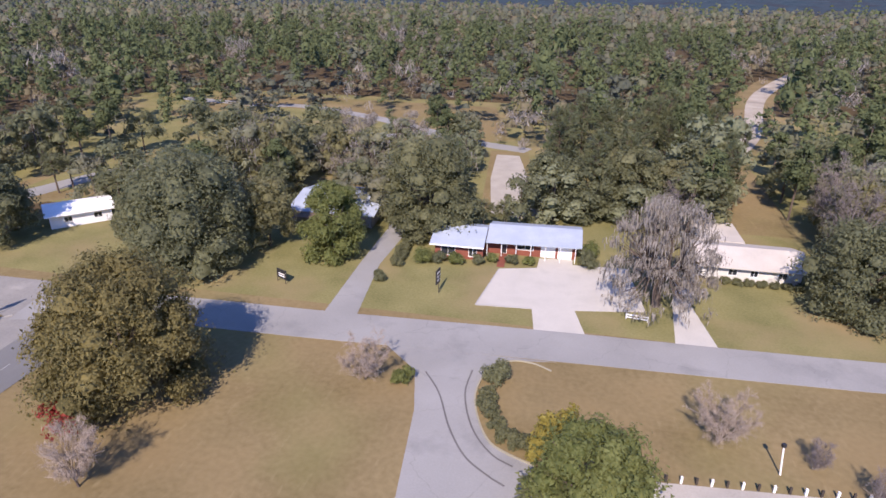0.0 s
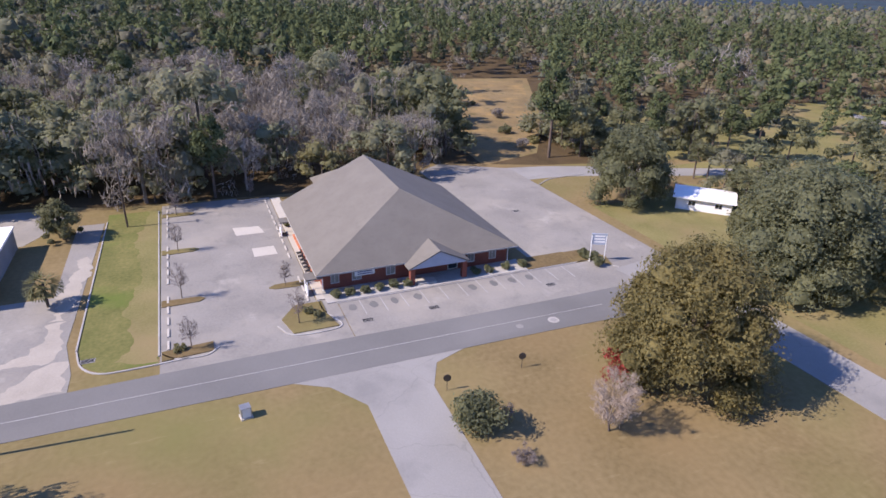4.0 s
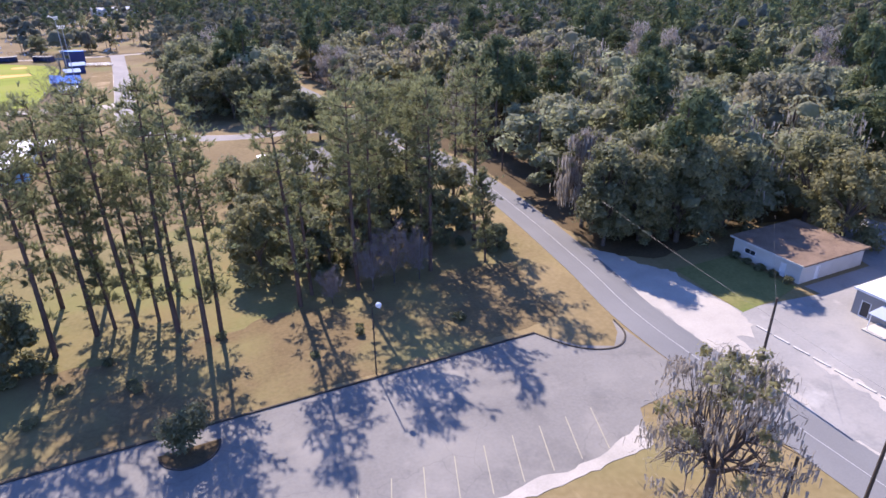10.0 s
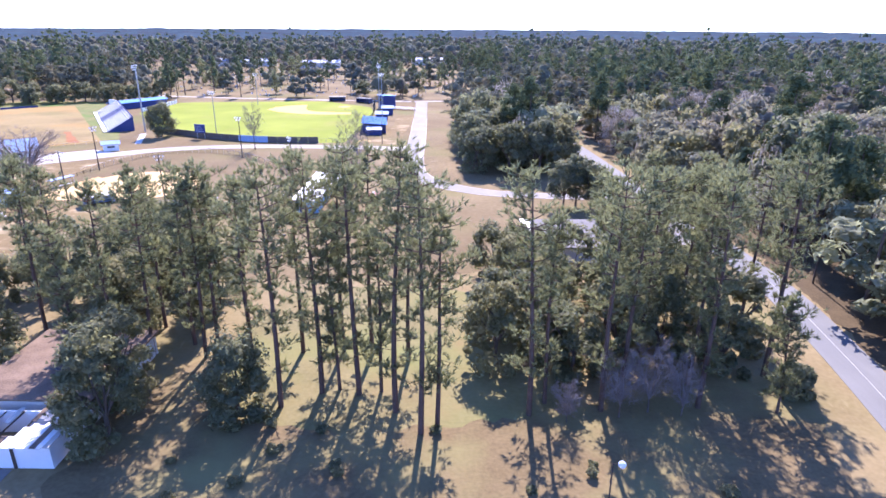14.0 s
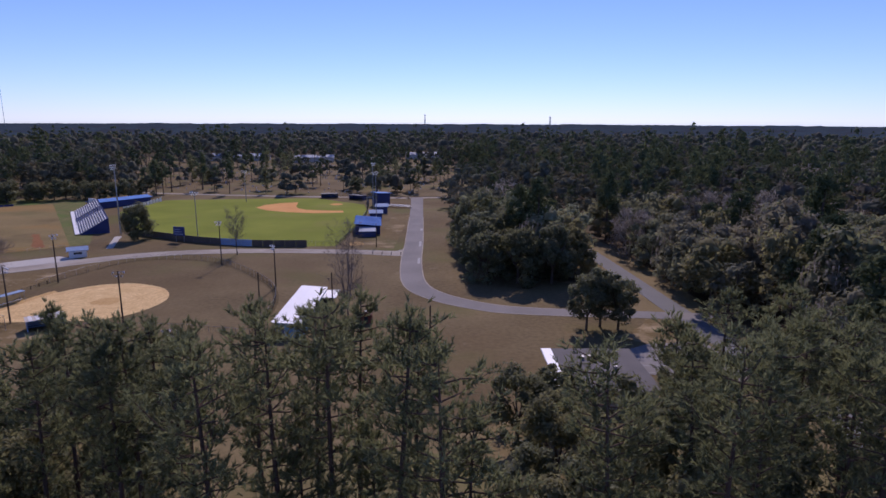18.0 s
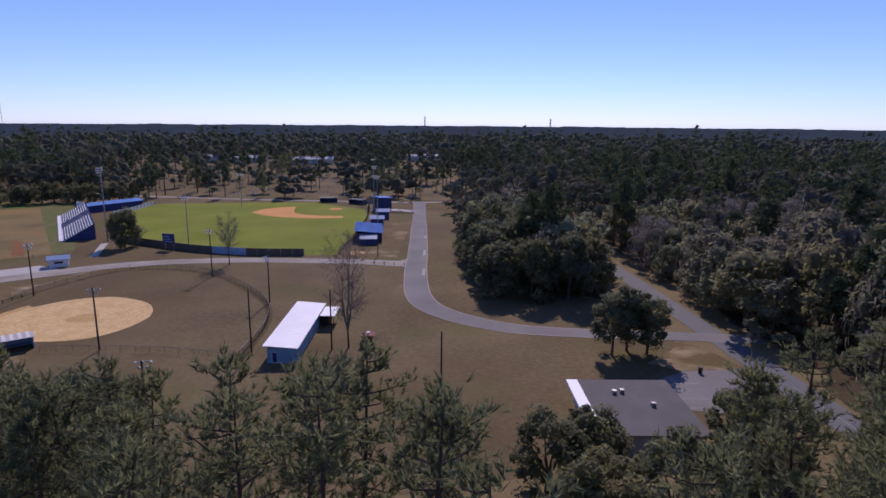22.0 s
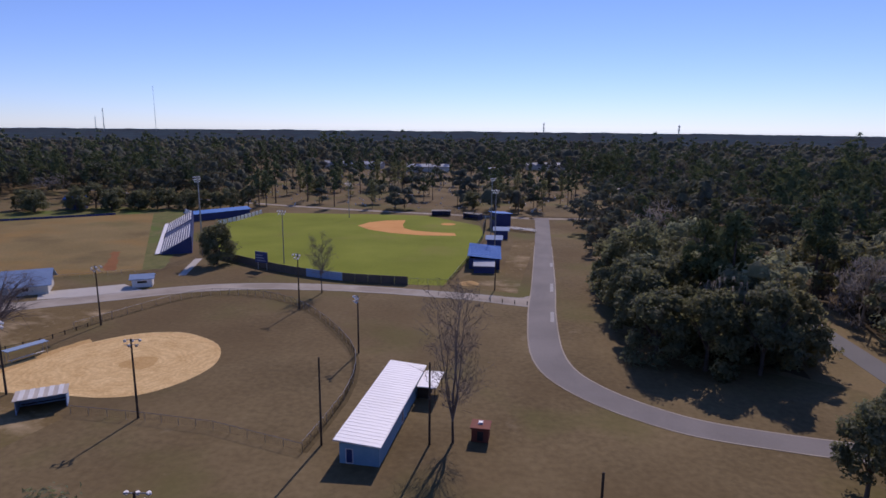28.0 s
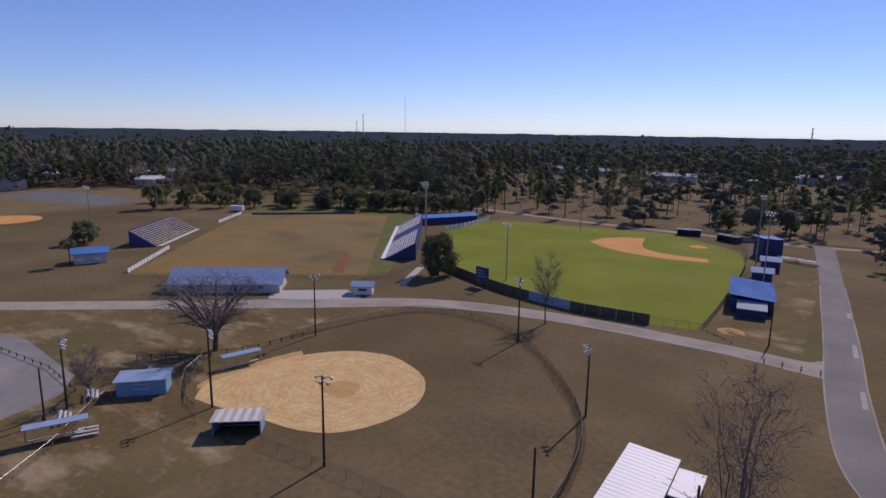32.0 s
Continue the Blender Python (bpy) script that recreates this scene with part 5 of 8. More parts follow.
first_chair = chair_at(69.0, -26.5, 180)
for k in range(1, 6):
    copy_thing(first_chair, pose(69.0 + 1.35 * k, -26.5, 0.155, 0, 0, 180 + (k % 3 - 1) * 6))

# hall with a white roof
hall = thing("hall", "low grey-walled hall with a flat bright white roof", "building")
HO = [("w", 27.2, 28.4, 0.05, 2.2), ("w", 22.6, 23.8, 0.05, 2.2), ("w", 19.4, 20.2, 1.2, 1.8), ("w", 15.6, 17.6, 0.7, 1.6)]
walls(hall, 72.2, 13.7, 93.0, 29.3, 3.3, "grey_wall", 0.3, HO)
for s, a, b, c, d in HO:
    opening_fill(hall, s, 72.2, a, b, c, d, "door" if c < 0.3 else "window")
bm = bmesh.new()
add_prism(bm, [(72.12, y) for y in (15.5, 17.7)][::-1] + [(72.2, 15.5), (72.2, 17.7)], 1.62, 1.7)
part("arch_sill", bm, "white_paint", hall)
bm = bmesh.new()
fan = [bm.verts.new((72.1, 16.6 + 1.05 * math.cos(math.pi * k / 12), 1.7 + 1.0 * math.sin(math.pi * k / 12))) for k in range(13)]
back = [bm.verts.new((72.25, v.co.y, v.co.z)) for v in fan]
bm.faces.new(fan)
for k in range(12):
    bm.faces.new((fan[k], fan[k + 1], back[k + 1], back[k]))
part("arch", bm, "white_paint", hall, "white half-round arch over the window")
box_part("roof", (72.0, 13.5, 3.3, 93.2, 29.5, 3.62), "white_roof", hall, "smooth bright white flat roof with rust stains")
box_part("roof_step", (93.2, 20.5, 3.3, 94.6, 28.5, 3.6), "white_roof", hall)
box_part("parapet", (71.9, 13.4, 3.45, 72.0, 29.6, 3.66), "white_paint", hall)
roof_part(hall, [[(69.3, 25.9, 2.45), (69.3, 21.7, 2.45), (72.2, 21.7, 2.75), (72.2, 25.9, 2.75)]], "metal_roof", name="porch_roof", thick=0.1)
posts(hall, [(69.5, 22.0), (69.5, 25.6)], 2.35, 0.06, "white_paint", 0.1)
box_part("porch_slab", (69.2, 21.6, 0.0, 72.2, 26.0, 0.22), "concrete", hall)
box_part("roof_pipe", (84.0, 18.0, 3.62, 84.3, 18.3, 4.1), "grey_metal", hall)


def air_unit(x, y, z):
    u = thing("air_conditioner", "grey rooftop air conditioner on the white roof", "air conditioner", x, y, z, 0, "rooftop air conditioners")
    box_part("housing", (-0.6, -0.5, 0, 0.6, 0.5, 0.8), "grey_metal", u)
    bm = bmesh.new()
    add_tube(bm, (0, 0, 0.8), (0, 0, 0.88), 0.4, 0.4, 12)
    part("fan_grille", bm, "black_paint", u)
    return u


unit = air_unit(88.3, 26.3, 3.62)
copy_thing(unit, pose(88.5, 24.9, 3.62))
copy_thing(unit, pose(87.6, 23.3, 3.62))

annex = thing("annex", "long cream block annex with a rust-stained flat roof", "building")
AO = [("w", 44.5, 46.5, 1.0, 1.9), ("w", 39.5, 40.4, 0.05, 2.1), ("s", 76.0, 76.9, 0.05, 2.1)]
walls(annex, 73.0, 37.2, 86.4, 48.4, 2.75, "cream_wall", 0.25, AO)
for s, a, b, c, d in AO:
    opening_fill(annex, s, 73.0 if s == "w" else 37.2, a, b, c, d, "door" if c < 0.3 else "window", fill="glass" if c > 0.3 else "white_paint")
box_part("roof", (72.6, 36.8, 2.75, 87.0, 48.9, 3.0), "old_roof", annex, "flat roof brown with rust and fallen leaves")
box_part("fascia", (72.5, 36.8, 2.7, 72.6, 48.9, 2.96), "cream_wall", annex)

# houses south of the side road
house = thing("ranch_house", "single-storey red brick house under a pale blue-grey metal roof", "house")
HA = [("n", 1.2, 3.6, 0.5, 2.1), ("n", -2.4, -1.0, 0.5, 2.1)]
walls(house, -3.4, -112.2, 4.6, -103.4, 2.6, "brick", 0.25, HA)
for s, a, b, c, d in HA:
    opening_fill(house, s, -103.4, a, b, c, d)
HB = [("n", -17.7, -15.4, 0.05, 2.2), ("n", -15.0, -12.6, 0.05, 2.2), ("n", -11.4, -8.6, 1.0, 2.1), ("n", -7.0, -6.0, 0.05, 2.1)]
walls(house, -18.4, -114.6, -3.45, -107.0, 2.6, "brick", 0.25, HB)
for k, (s, a, b, c, d) in enumerate(HB):
    opening_fill(house, s, -107.0, a, b, c, d, "garage_door" if k < 2 else ("window" if c > 0.5 else "door"), fill="white_paint" if k < 2 else "glass")
roof_part(house, [
    [(5.3, -102.4, 2.75), (-3.6, -102.4, 2.75), (-3.6, -107.8, 4.2), (5.3, -107.8, 4.2)],
    [(-3.6, -112.8, 2.75), (5.3, -112.8, 2.75), (5.3, -107.8, 4.2), (-3.6, -107.8, 4.2)],
], "metal_roof", "pale blue-grey metal roof")
roof_part(house, [
    [(-3.62, -105.0, 2.75), (-19.2, -105.8, 2.75), (-19.2, -110.8, 4.1), (-3.62, -110.0, 4.1)],
    [(-19.2, -115.6, 2.75), (-3.62, -114.8, 2.75), (-3.62, -110.0, 4.1), (-19.2, -110.8, 4.1)],
], "metal_roof", "pale blue-grey metal roof")
for k in range(7):
    posts(house, [(-3.8 - 2.4 * k, -105.6)], 2.6, 0.07, "white_paint")
box_part("fascia", (-3.6, -102.38, 2.5, 5.3, -102.3, 2.72), "white_paint", house)
box_part("red_walk", (-7.1, -107.0, 0.0, -5.9, -101.6, 0.14), "rust_red", house, "red brick path to the door")

houseb = thing("ranch_house", "long pale house with a shallow cream gable roof", "house")
HC = [("n", -42.8, -41.4, 0.9, 2.0), ("n", -45.8, -44.6, 0.9, 2.0), ("n", -50.0, -48.6, 0.9, 2.0)]
walls(houseb, -52.0, -113.4, -37.6, -104.8, 2.5, "cream_wall", 0.25, HC)
for s, a, b, c, d in HC:
    opening_fill(houseb, s, -104.8, a, b, c, d)
roof_part(houseb, gable_faces(-52.0, -113.4, -37.6, -104.8, 2.6, 1.5, "x", 1.0), "tan_roof", "pale cream roof")
gable_ends(houseb, -52, -113.4, -37.6, -104.8, 2.5, 1.4, "cream_wall", "x")
carport = thing("carport", "open carport with a flat pale roof behind the house", "carport")
box_part("roof", (-46.0, -124.0, 2.5, -38.6, -114.6, 2.7), "tan_roof", carport)
posts(carport, [(-45.6, -123.6), (-39.0, -123.6), (-45.6, -115.0), (-39.0, -115.0)], 2.5, 0.07, "white_paint")

housec = thing("cottage", "small white cottage with a low white roof among palms", "house", 72.9, -105.1, 0, 45)
walls(housec, -5.0, -3.6, 5.0, 3.6, 2.5, "white_paint", 0.2, [("n", -3.4, -2.0, 0.9, 2.0), ("n", 1.4, 2.8, 0.9, 2.0)])
for a, b in ((-3.4, -2.0), (1.4, 2.8)):
    opening_fill(housec, "n", 3.6, a, b, 0.9, 2.0)
roof_part(housec, gable_faces(-5, -3.6, 5, 3.6, 2.55, 0.8, "x", 0.7), "white_roof")
gable_ends(housec, -5, -3.6, 5, 3.6, 2.5, 0.7, "white_paint", "x")

housed = thing("bungalow", "grey-roofed bungalow half hidden behind trees", "house")
walls(housed, 18.5, -128.0, 34.0, -113.0, 2.5, "grey_wall", 0.25, [("n", 22, 23.4, 0.9, 2.0), ("n", 27, 28.4, 0.9, 2.0)])
for a in (22, 27):
    opening_fill(housed, "n", -113.0, a, a + 1.4, 0.9, 2.0)
roof_part(housed, gable_faces(18.5, -128, 34, -113, 2.6, 1.6, "x", 0.7), "metal_roof", "pale grey roof")
box_part("porch_roof", (19.0, -113.0, 2.3, 33.0, -109.4, 2.45), "old_roof", housed)
posts(housed, [(20 + 3 * k, -109.7) for k in range(5)], 2.3, 0.08, "white_paint")

# derelict garage beside the pine lawn
garage = thing("old_garage", "derelict white garage with a rusted broken roof", "garage")
walls(garage, -50.0, 52.2, -38.0, 58.0, 2.6, "white_paint", 0.2, [("s", -48.2, -46.0, 0.02, 2.2)])
opening_fill(garage, "s", 52.2, -48.2, -46.0, 0.02, 2.2, "door", fill="white_paint")
r = np.random.default_rng(92)
for k in range(20):
    x = -50.4 + 0.63 * k
    tone = ("bench_metal", "white_paint", "tan_roof", "bench_metal", "old_roof")[r.integers(0, 5)]
    lift = 0.03 * (k % 2) + r.uniform(0, 0.04)
    broken = 4 <= k <= 12
    box_part("roof_sheet", (x, 51.8 + r.uniform(-0.15, 0.15), 2.62 + lift, x + 0.58, (53.4 if broken else 55.4) + r.uniform(-0.6, 0.5), 2.67 + lift), tone, garage)
    if r.uniform() < (0.55 if broken else 0.95):
        box_part("roof_sheet", (x, 55.9 + r.uniform(-0.3, 0.6), 2.63 + lift, x + 0.58, 58.4, 2.68 + lift), ("old_roof", "tan_roof", "bench_metal")[r.integers(0, 3)], garage)
for k in range(7):
    box_part("rafter", (-49.8 + 1.9 * k, 52.2, 2.48, -49.68 + 1.9 * k, 58.0, 2.6), "dark_wood", garage)
for x in (-46.0, -41.9):
    box_part("gate_post", (x + 0.02, 52.12, 0, x + 0.34, 52.19, 2.3), "wood_pole", garage)
# the tears are not cut: black plates paint the shade inside them
box_part("roof_hole", (-46.6, 65.0, 3.203, -44.4, 65.5, 3.21), "black_paint", garage, "black plate painting the dark inside of a roof tear")
box_part("roof_hole", (-43.4, 67.2, 3.203, -42.7, 67.5, 3.21), "black_paint", garage, "black plate painting the dark inside of a roof tear")
box_part("rear_roof", (-52.0, 59.0, 3.0, -37.5, 75.0, 3.2), "old_roof", garage, "flat rust-brown roof strewn with pine needles")
walls(garage, -51.6, 59.4, -37.9, 74.6, 3.0, "cream_wall", 0.2)
box_part("lean_to_roof", (-56.5, 57.0, 2.3, -50.6, 61.5, 2.42), "faded_blue", garage)
posts(garage, [(-56.2, 57.3), (-56.2, 61.2)], 2.3, 0.06, "grey_metal")

# flat-roofed building behind the pines
flat = thing("park_building", "low building with a dark flat roof and white edge", "building")
walls(flat, 16.4, 108.5, 30.0, 124.6, 3.0, "cream_wall", 0.25, [("n", 19, 20, 0.05, 2.1), ("e", 112, 113.2, 0.9, 2.0), ("e", 118, 119.2, 0.9, 2.0)])
opening_fill(flat, "n", 124.6, 19, 20, 0.05, 2.1, "door", fill="white_paint")
for a in (112, 118):
    opening_fill(flat, "e", 30.0, a, a + 1.2, 0.9, 2.0)
box_part("roof", (16.9, 108.0, 3.0, 30.6, 125.2, 3.2), "flat_roof", flat, "dark flat felt roof")
box_part("roof_edge", (15.2, 108.0, 2.95, 16.9, 125.2, 3.22), "white_roof", flat, "bright white roof strip")
for x, y in ((21, 120), (22.2, 120.3), (25.4, 116)):
    box_part("roof_vent", (x, y, 3.2, x + 0.6, y + 0.6, 3.75), "grey_metal", flat)

# long white-roofed shed by the softball fence
shed = thing("equipment_shed", "long pale blue shed with a bright white sheet roof", "shed")
walls(shed, -34.8, 138.6, -29.6, 164.4, 2.75, "sky_blue_paint", 0.2, [("s", -34.0, -33.0, 0.05, 2.1), ("e", 150, 151, 0.05, 2.1)])
opening_fill(shed, "s", 138.6, -34.0, -33.0, 0.05, 2.1, "door", fill="blue_paint")
opening_fill(shed, "e", -29.6, 150, 151, 0.05, 2.1, "door", fill="blue_paint")
roof_part(shed, [[(-35.4, 138.0, 3.5), (-29.2, 138.0, 3.05), (-29.2, 165.0, 3.05), (-35.4, 165.0, 3.5)]], "white_roof", "bright white metal roof")
for k in range(1, 33):
    y = 138.0 + 0.82 * k
    bm = bmesh.new()
    add_tube(bm, (-35.38, y, 3.488), (-29.22, y, 3.038), 0.035, 0.035, 4)
    part("seam", bm, "white_roof", shed)
box_part("side_roof", (-29.1, 157.2, 2.6, -26.0, 163.6, 2.75), "white_roof", shed)
posts(shed, [(-26.3, 157.5), (-26.3, 163.3)], 2.6, 0.07, "wood_pole")
box_part("side_cupboard", (-29.4, 159.0, 0.0, -27.6, 163.0, 2.0), "dark_wood", shed)
kiosk = thing("pump_hut", "small dark red-brown hut with a flat lid", "hut")
box_part("body", (-19.2, 147.2, 0, -16.9, 149.4, 2.0), "rust_red", kiosk)
box_part("lid", (-19.4, 147.0, 2.0, -16.7, 149.6, 2.15), "rust_red", kiosk)
box_part("hatch", (-18.4, 147.12, 0.3, -17.6, 147.2, 1.6), "black_paint", kiosk)
box_part("vent", (-18.4, 148.2, 2.15, -17.8, 148.8, 2.4), "white_paint", kiosk)


# ---- ball park ----
def dugout(x, y, turn, label, roof="bench_metal", wall_mat="faded_blue", w=6.5, d=3.4, h=2.3):
    r = thing("dugout", label, "dugout", x, y, 0, turn, "ball park dugouts")
    box_part("rear_wall", (-w / 2, d / 2 - 0.15, 0, w / 2, d / 2, h), wall_mat, r)
    for u in (-w / 2, w / 2 - 0.15):
        box_part("side_wall", (u, -d / 2 + 0.3, 0, u + 0.15, d / 2 - 0.15, h), wall_mat, r)
    n = int(w / 0.55)
    for k in range(n):
        u = -w / 2 - 0.2 + k * (w + 0.4) / n
        box_part("roof_sheet", (u, -d / 2 - 0.3, h + 0.02 + 0.05 * (k % 2), u + (w + 0.4) / n, d / 2 + 0.3, h + 0.1 + 0.05 * (k % 2)), roof if k % 2 else "tan_roof" if roof == "bench_metal" else roof, r)
    box_part("bench", (-w / 2 + 0.4, d / 2 - 0.6, 0.4, w / 2 - 0.4, d / 2 - 0.25, 0.46), "dark_wood", r)
    return r


def shelter(x, y, turn, w, d, h, label):
    r = thing("bench_shelter", label, "shelter", x, y, 0, turn)
    box_part("roof", (-w / 2, -d / 2, h, w / 2, d / 2, h + 0.1), "faded_blue", r)
    posts(r, [(-w / 2 + 0.3, -d / 2 + 0.2), (w / 2 - 0.3, -d / 2 + 0.2), (-w / 2 + 0.3, d / 2 - 0.2), (w / 2 - 0.3, d / 2 - 0.2)], h, 0.05, "grey_metal")
    box_part("bench", (-w / 2 + 0.5, -0.2, 0.4, w / 2 - 0.5, 0.15, 0.46), "bench_metal", r)
    for u in (-w / 2 + 1, w / 2 - 1):
        box_part("bench_leg", (u - 0.05, -0.1, 0, u + 0.05, 0.05, 0.4), "grey_metal", r)
    return r


dugout(-83.6, 144.4, 38, "block dugout with rusty striped sheet roof by the sand infield")
shelter(-102.3, 160.6, 70, 7.0, 1.8, 2.3, "open bench shelter with faded blue roof")
shelter(-102.2, 129.6, 63, 7.6, 1.8, 2.3, "open bench shelter with faded blue roof beside the fence")
snack = thing("snack_shed", "small bright blue shed with pale flat roof", "shed", -106.6, 145.0, 0, 45)
walls(snack, -3.6, -2.0, 3.6, 2.0, 2.5, "sky_blue_paint", 0.15, [("s", -1.2, 1.2, 1.0, 1.9)])
opening_fill(snack, "s", -2.0, -1.2, 1.2, 1.0, 1.9, "hatch", fill="sky_blue_paint")
box_part("roof", (-4.0, -2.5, 2.5, 4.0, 2.5, 2.65), "faded_blue", snack)


def bleacher(x, y, turn, rows, width, label, step=0.28, deep=0.62, seat="bench_metal", skirt="", name="bleacher", foot="", blocks=(), plank=0.32):
    r = thing(name, label, "bleacher", x, y, 0, turn)
    for k in range(rows):
        z = 0.35 + step * k
        for a, b in blocks or ((-width / 2, width / 2),):
            box_part("seat_plank", (a, k * deep, z + 0.12, b, k * deep + plank, z + 0.17), seat, r)
        box_part("foot_plank", (-width / 2, k * deep + plank - 0.02, z - 0.1, width / 2, k * deep + deep - 0.02, z - 0.05), foot or seat, r)
    n = max(2, int(width / 6))
    for k in range(n + 1):
        u = -width / 2 + 0.1 + k * (width - 0.2) / n
        bm = bmesh.new()
        add_tube(bm, (u, 0, 0.3), (u, rows * deep, 0.3 + rows * step), 0.05, 0.05, 4)
        for j in range(0, rows + 1, max(1, rows // 3)):
            add_tube(bm, (u, j * deep, 0), (u, j * deep, 0.3 + j * step), 0.05, 0.05, 4)
        part("frame", bm, "grey_metal", r)
    if skirt:
        h = rows * step + 0.4
        box_part("rear_skirt", (-width / 2, rows * deep + 0.05, 0, width / 2, rows * deep + 0.15, h), skirt, r)
        for u in (-width / 2 - 0.1, width / 2):
            bm = bmesh.new()
            a = [bm.verts.new((u + e, yy, zz)) for e in (0, 0.1) for yy, zz in ((0.2, 0), (rows * deep, 0), (rows * deep, h))]
            for f in ((0, 1, 2), (5, 4, 3), (0, 3, 4, 1), (1, 4, 5, 2), (2, 5, 3, 0)):
                bm.faces.new([a[i] for i in f])
            part("side_skirt", bm, skirt, r)
        box_part("front_walk", (-width / 2, -1.2, 0.3, width / 2, -0.05, 0.42), seat, r)
    return r


bleacher(-153, 273.5, -58, 12, 66, "tall white-seated bleacher with a dark blue deck and skirt", 0.44, 0.83, "white_paint", "blue_paint", "grandstand", "blue_paint", ((-33, -8), (5, 33)), 0.26)
bleacher(-221.2, 231.2, 123.4, 11, 36, "wide cream bleacher with a dark blue side", 0.48, 0.88, "cream_seat", "blue_paint", "grandstand", "cream_seat", ((-18, -6.4), (-5.6, 5.6), (6.4, 18)), 0.42)
for x, y, a in ((-110.5, 139.8, 150), (-106.2, 133.5, 150), (-99.0, 131.6, 60)):
    bleacher(x, y, a, 3, 3.2, "small low aluminium bleacher", 0.25, 0.55)

long_hall = thing("field_house", "long blue-roofed field house with pale walls", "building", -146.7, 194.4, 0, 36)
walls(long_hall, -13.5, -5.0, 13.5, 5.0, 2.4, "cream_wall", 0.2, [("s", -9, -7.6, 0.9, 1.9), ("s", 2, 3, 0.05, 2.1), ("s", 8, 9.4, 0.9, 1.9)])
for a, b, c in ((-9, -7.6, 0.9), (2, 3, 0.05), (8, 9.4, 0.9)):
    opening_fill(long_hall, "s", -5.0, a, b, c, 1.9 if c > 0.5 else 2.1, "window" if c > 0.5 else "door", fill="glass" if c > 0.5 else "blue_paint")
roof_part(long_hall, gable_faces(-13.5, -5, 13.5, 5, 2.42, 3.1, "x", 0.9), "faded_blue", "faded blue metal roof")
gable_ends(long_hall, -13.5, -5, 13.5, 5, 2.4, 2.9, "white_paint", "x")
for k in range(1, 19):
    bm = bmesh.new()
    x = -14.2 + 1.5 * k
    add_tube(bm, (x, -5.88, 2.43), (x, 0, 5.52), 0.04, 0.04, 4)
    part("seam", bm, "faded_blue", long_hall)

ticket = thing("ticket_booth", "small white booth with a blue roof beside the track", "booth", -115.2, 210.2, 0, 30)
walls(ticket, -2.4, -1.8, 2.4, 1.8, 2.3, "white_paint", 0.15, [("s", -1.2, 1.2, 1.0, 1.8)])
opening_fill(ticket, "s", -1.8, -1.2, 1.2, 1.0, 1.8, "hatch", fill="glass")
roof_part(ticket, gable_faces(-2.4, -1.8, 2.4, 1.8, 2.35, 0.9, "x", 0.6), "faded_blue")
gable_ends(ticket, -2.4, -1.8, 2.4, 1.8, 2.3, 0.8, "white_paint", "x")

stand_w = thing("concession_stand", "cream concession stand with a bright blue roof", "building", -206.5, 190.6, 0, 62)
walls(stand_w, -4.4, -3, 4.4, 3, 3.2, "cream_wall", 0.2, [("s", -4, -2, 1.0, 1.9), ("s", 1, 3, 1.0, 1.9)])
for a, b in ((-4, -2), (1, 3)):
    opening_fill(stand_w, "s", -3, a, b, 1.0, 1.9, "hatch", fill="white_paint")
roof_part(stand_w, gable_faces(-4.4, -3, 4.4, 3, 3.25, 1.3, "x", 0.7), "blue_roof")
gable_ends(stand_w, -4.4, -3, 4.4, 3, 3.2, 1.2, "cream_wall", "x")

press = thing("press_box", "dark blue press box with a blue roof and pale board", "building", -160.5, 324, 0, 58)
walls(press, -14, -3.5, 14, 3.5, 3.2, "blue_paint", 0.2)
roof_part(press, gable_faces(-14, -3.5, 14, 3.5, 3.25, 1.0, "x", 0.6), "blue_roof")
gable_ends(press, -14, -3.5, 14, 3.5, 3.2, 0.9, "blue_paint", "x")
box_part("board", (-15.5, -6.5, 2.6, -15.2, -0.5, 5.4), "white_paint", press)
posts(press, [(-15.35, -6.0), (-15.35, -1.0)], 2.6, 0.1, "grey_metal")

stand_e = thing("batting_shed", "dark blue batting shed with a bright blue sheet roof", "building", -30.5, 258.5, 0, 6)
walls(stand_e, -4.6, -9.5, 4.6, 9.5, 3.2, "blue_paint", 0.2, [("s", -3.4, -1.6, 1.2, 2.4), ("s", -0.6, 1.2, 1.2, 2.4), ("s", 2.0, 3.6, 1.2, 2.4)])
for a, b in ((-3.4, -1.6), (-0.6, 1.2), (2.0, 3.6)):
    opening_fill(stand_e, "s", -9.5, a, b, 1.2, 2.4, frame_mat="blue_paint")
roof_part(stand_e, [[(-5.1, -10, 4.3), (5.1, -10, 3.4), (5.1, 10, 3.4), (-5.1, 10, 4.3)]], "blue_roof", "bright blue metal roof")
for k in range(1, 26):
    bm = bmesh.new()
    y = -10 + 0.77 * k
    add_tube(bm, (-5.1, y, 4.32), (5.1, y, 3.42), 0.04, 0.04, 4)
    part("rib", bm, "blue_roof", stand_e)
roof_part(stand_e, [[(-3.2, -15.0, 2.2), (3.2, -15.0, 2.2), (3.2, -9.7, 2.9), (-3.2, -9.7, 2.9)]], "metal_roof", name="lean_to_roof")
walls(stand_e, -3.0, -14.6, 3.0, -9.55, 2.2, "blue_paint", 0.15)
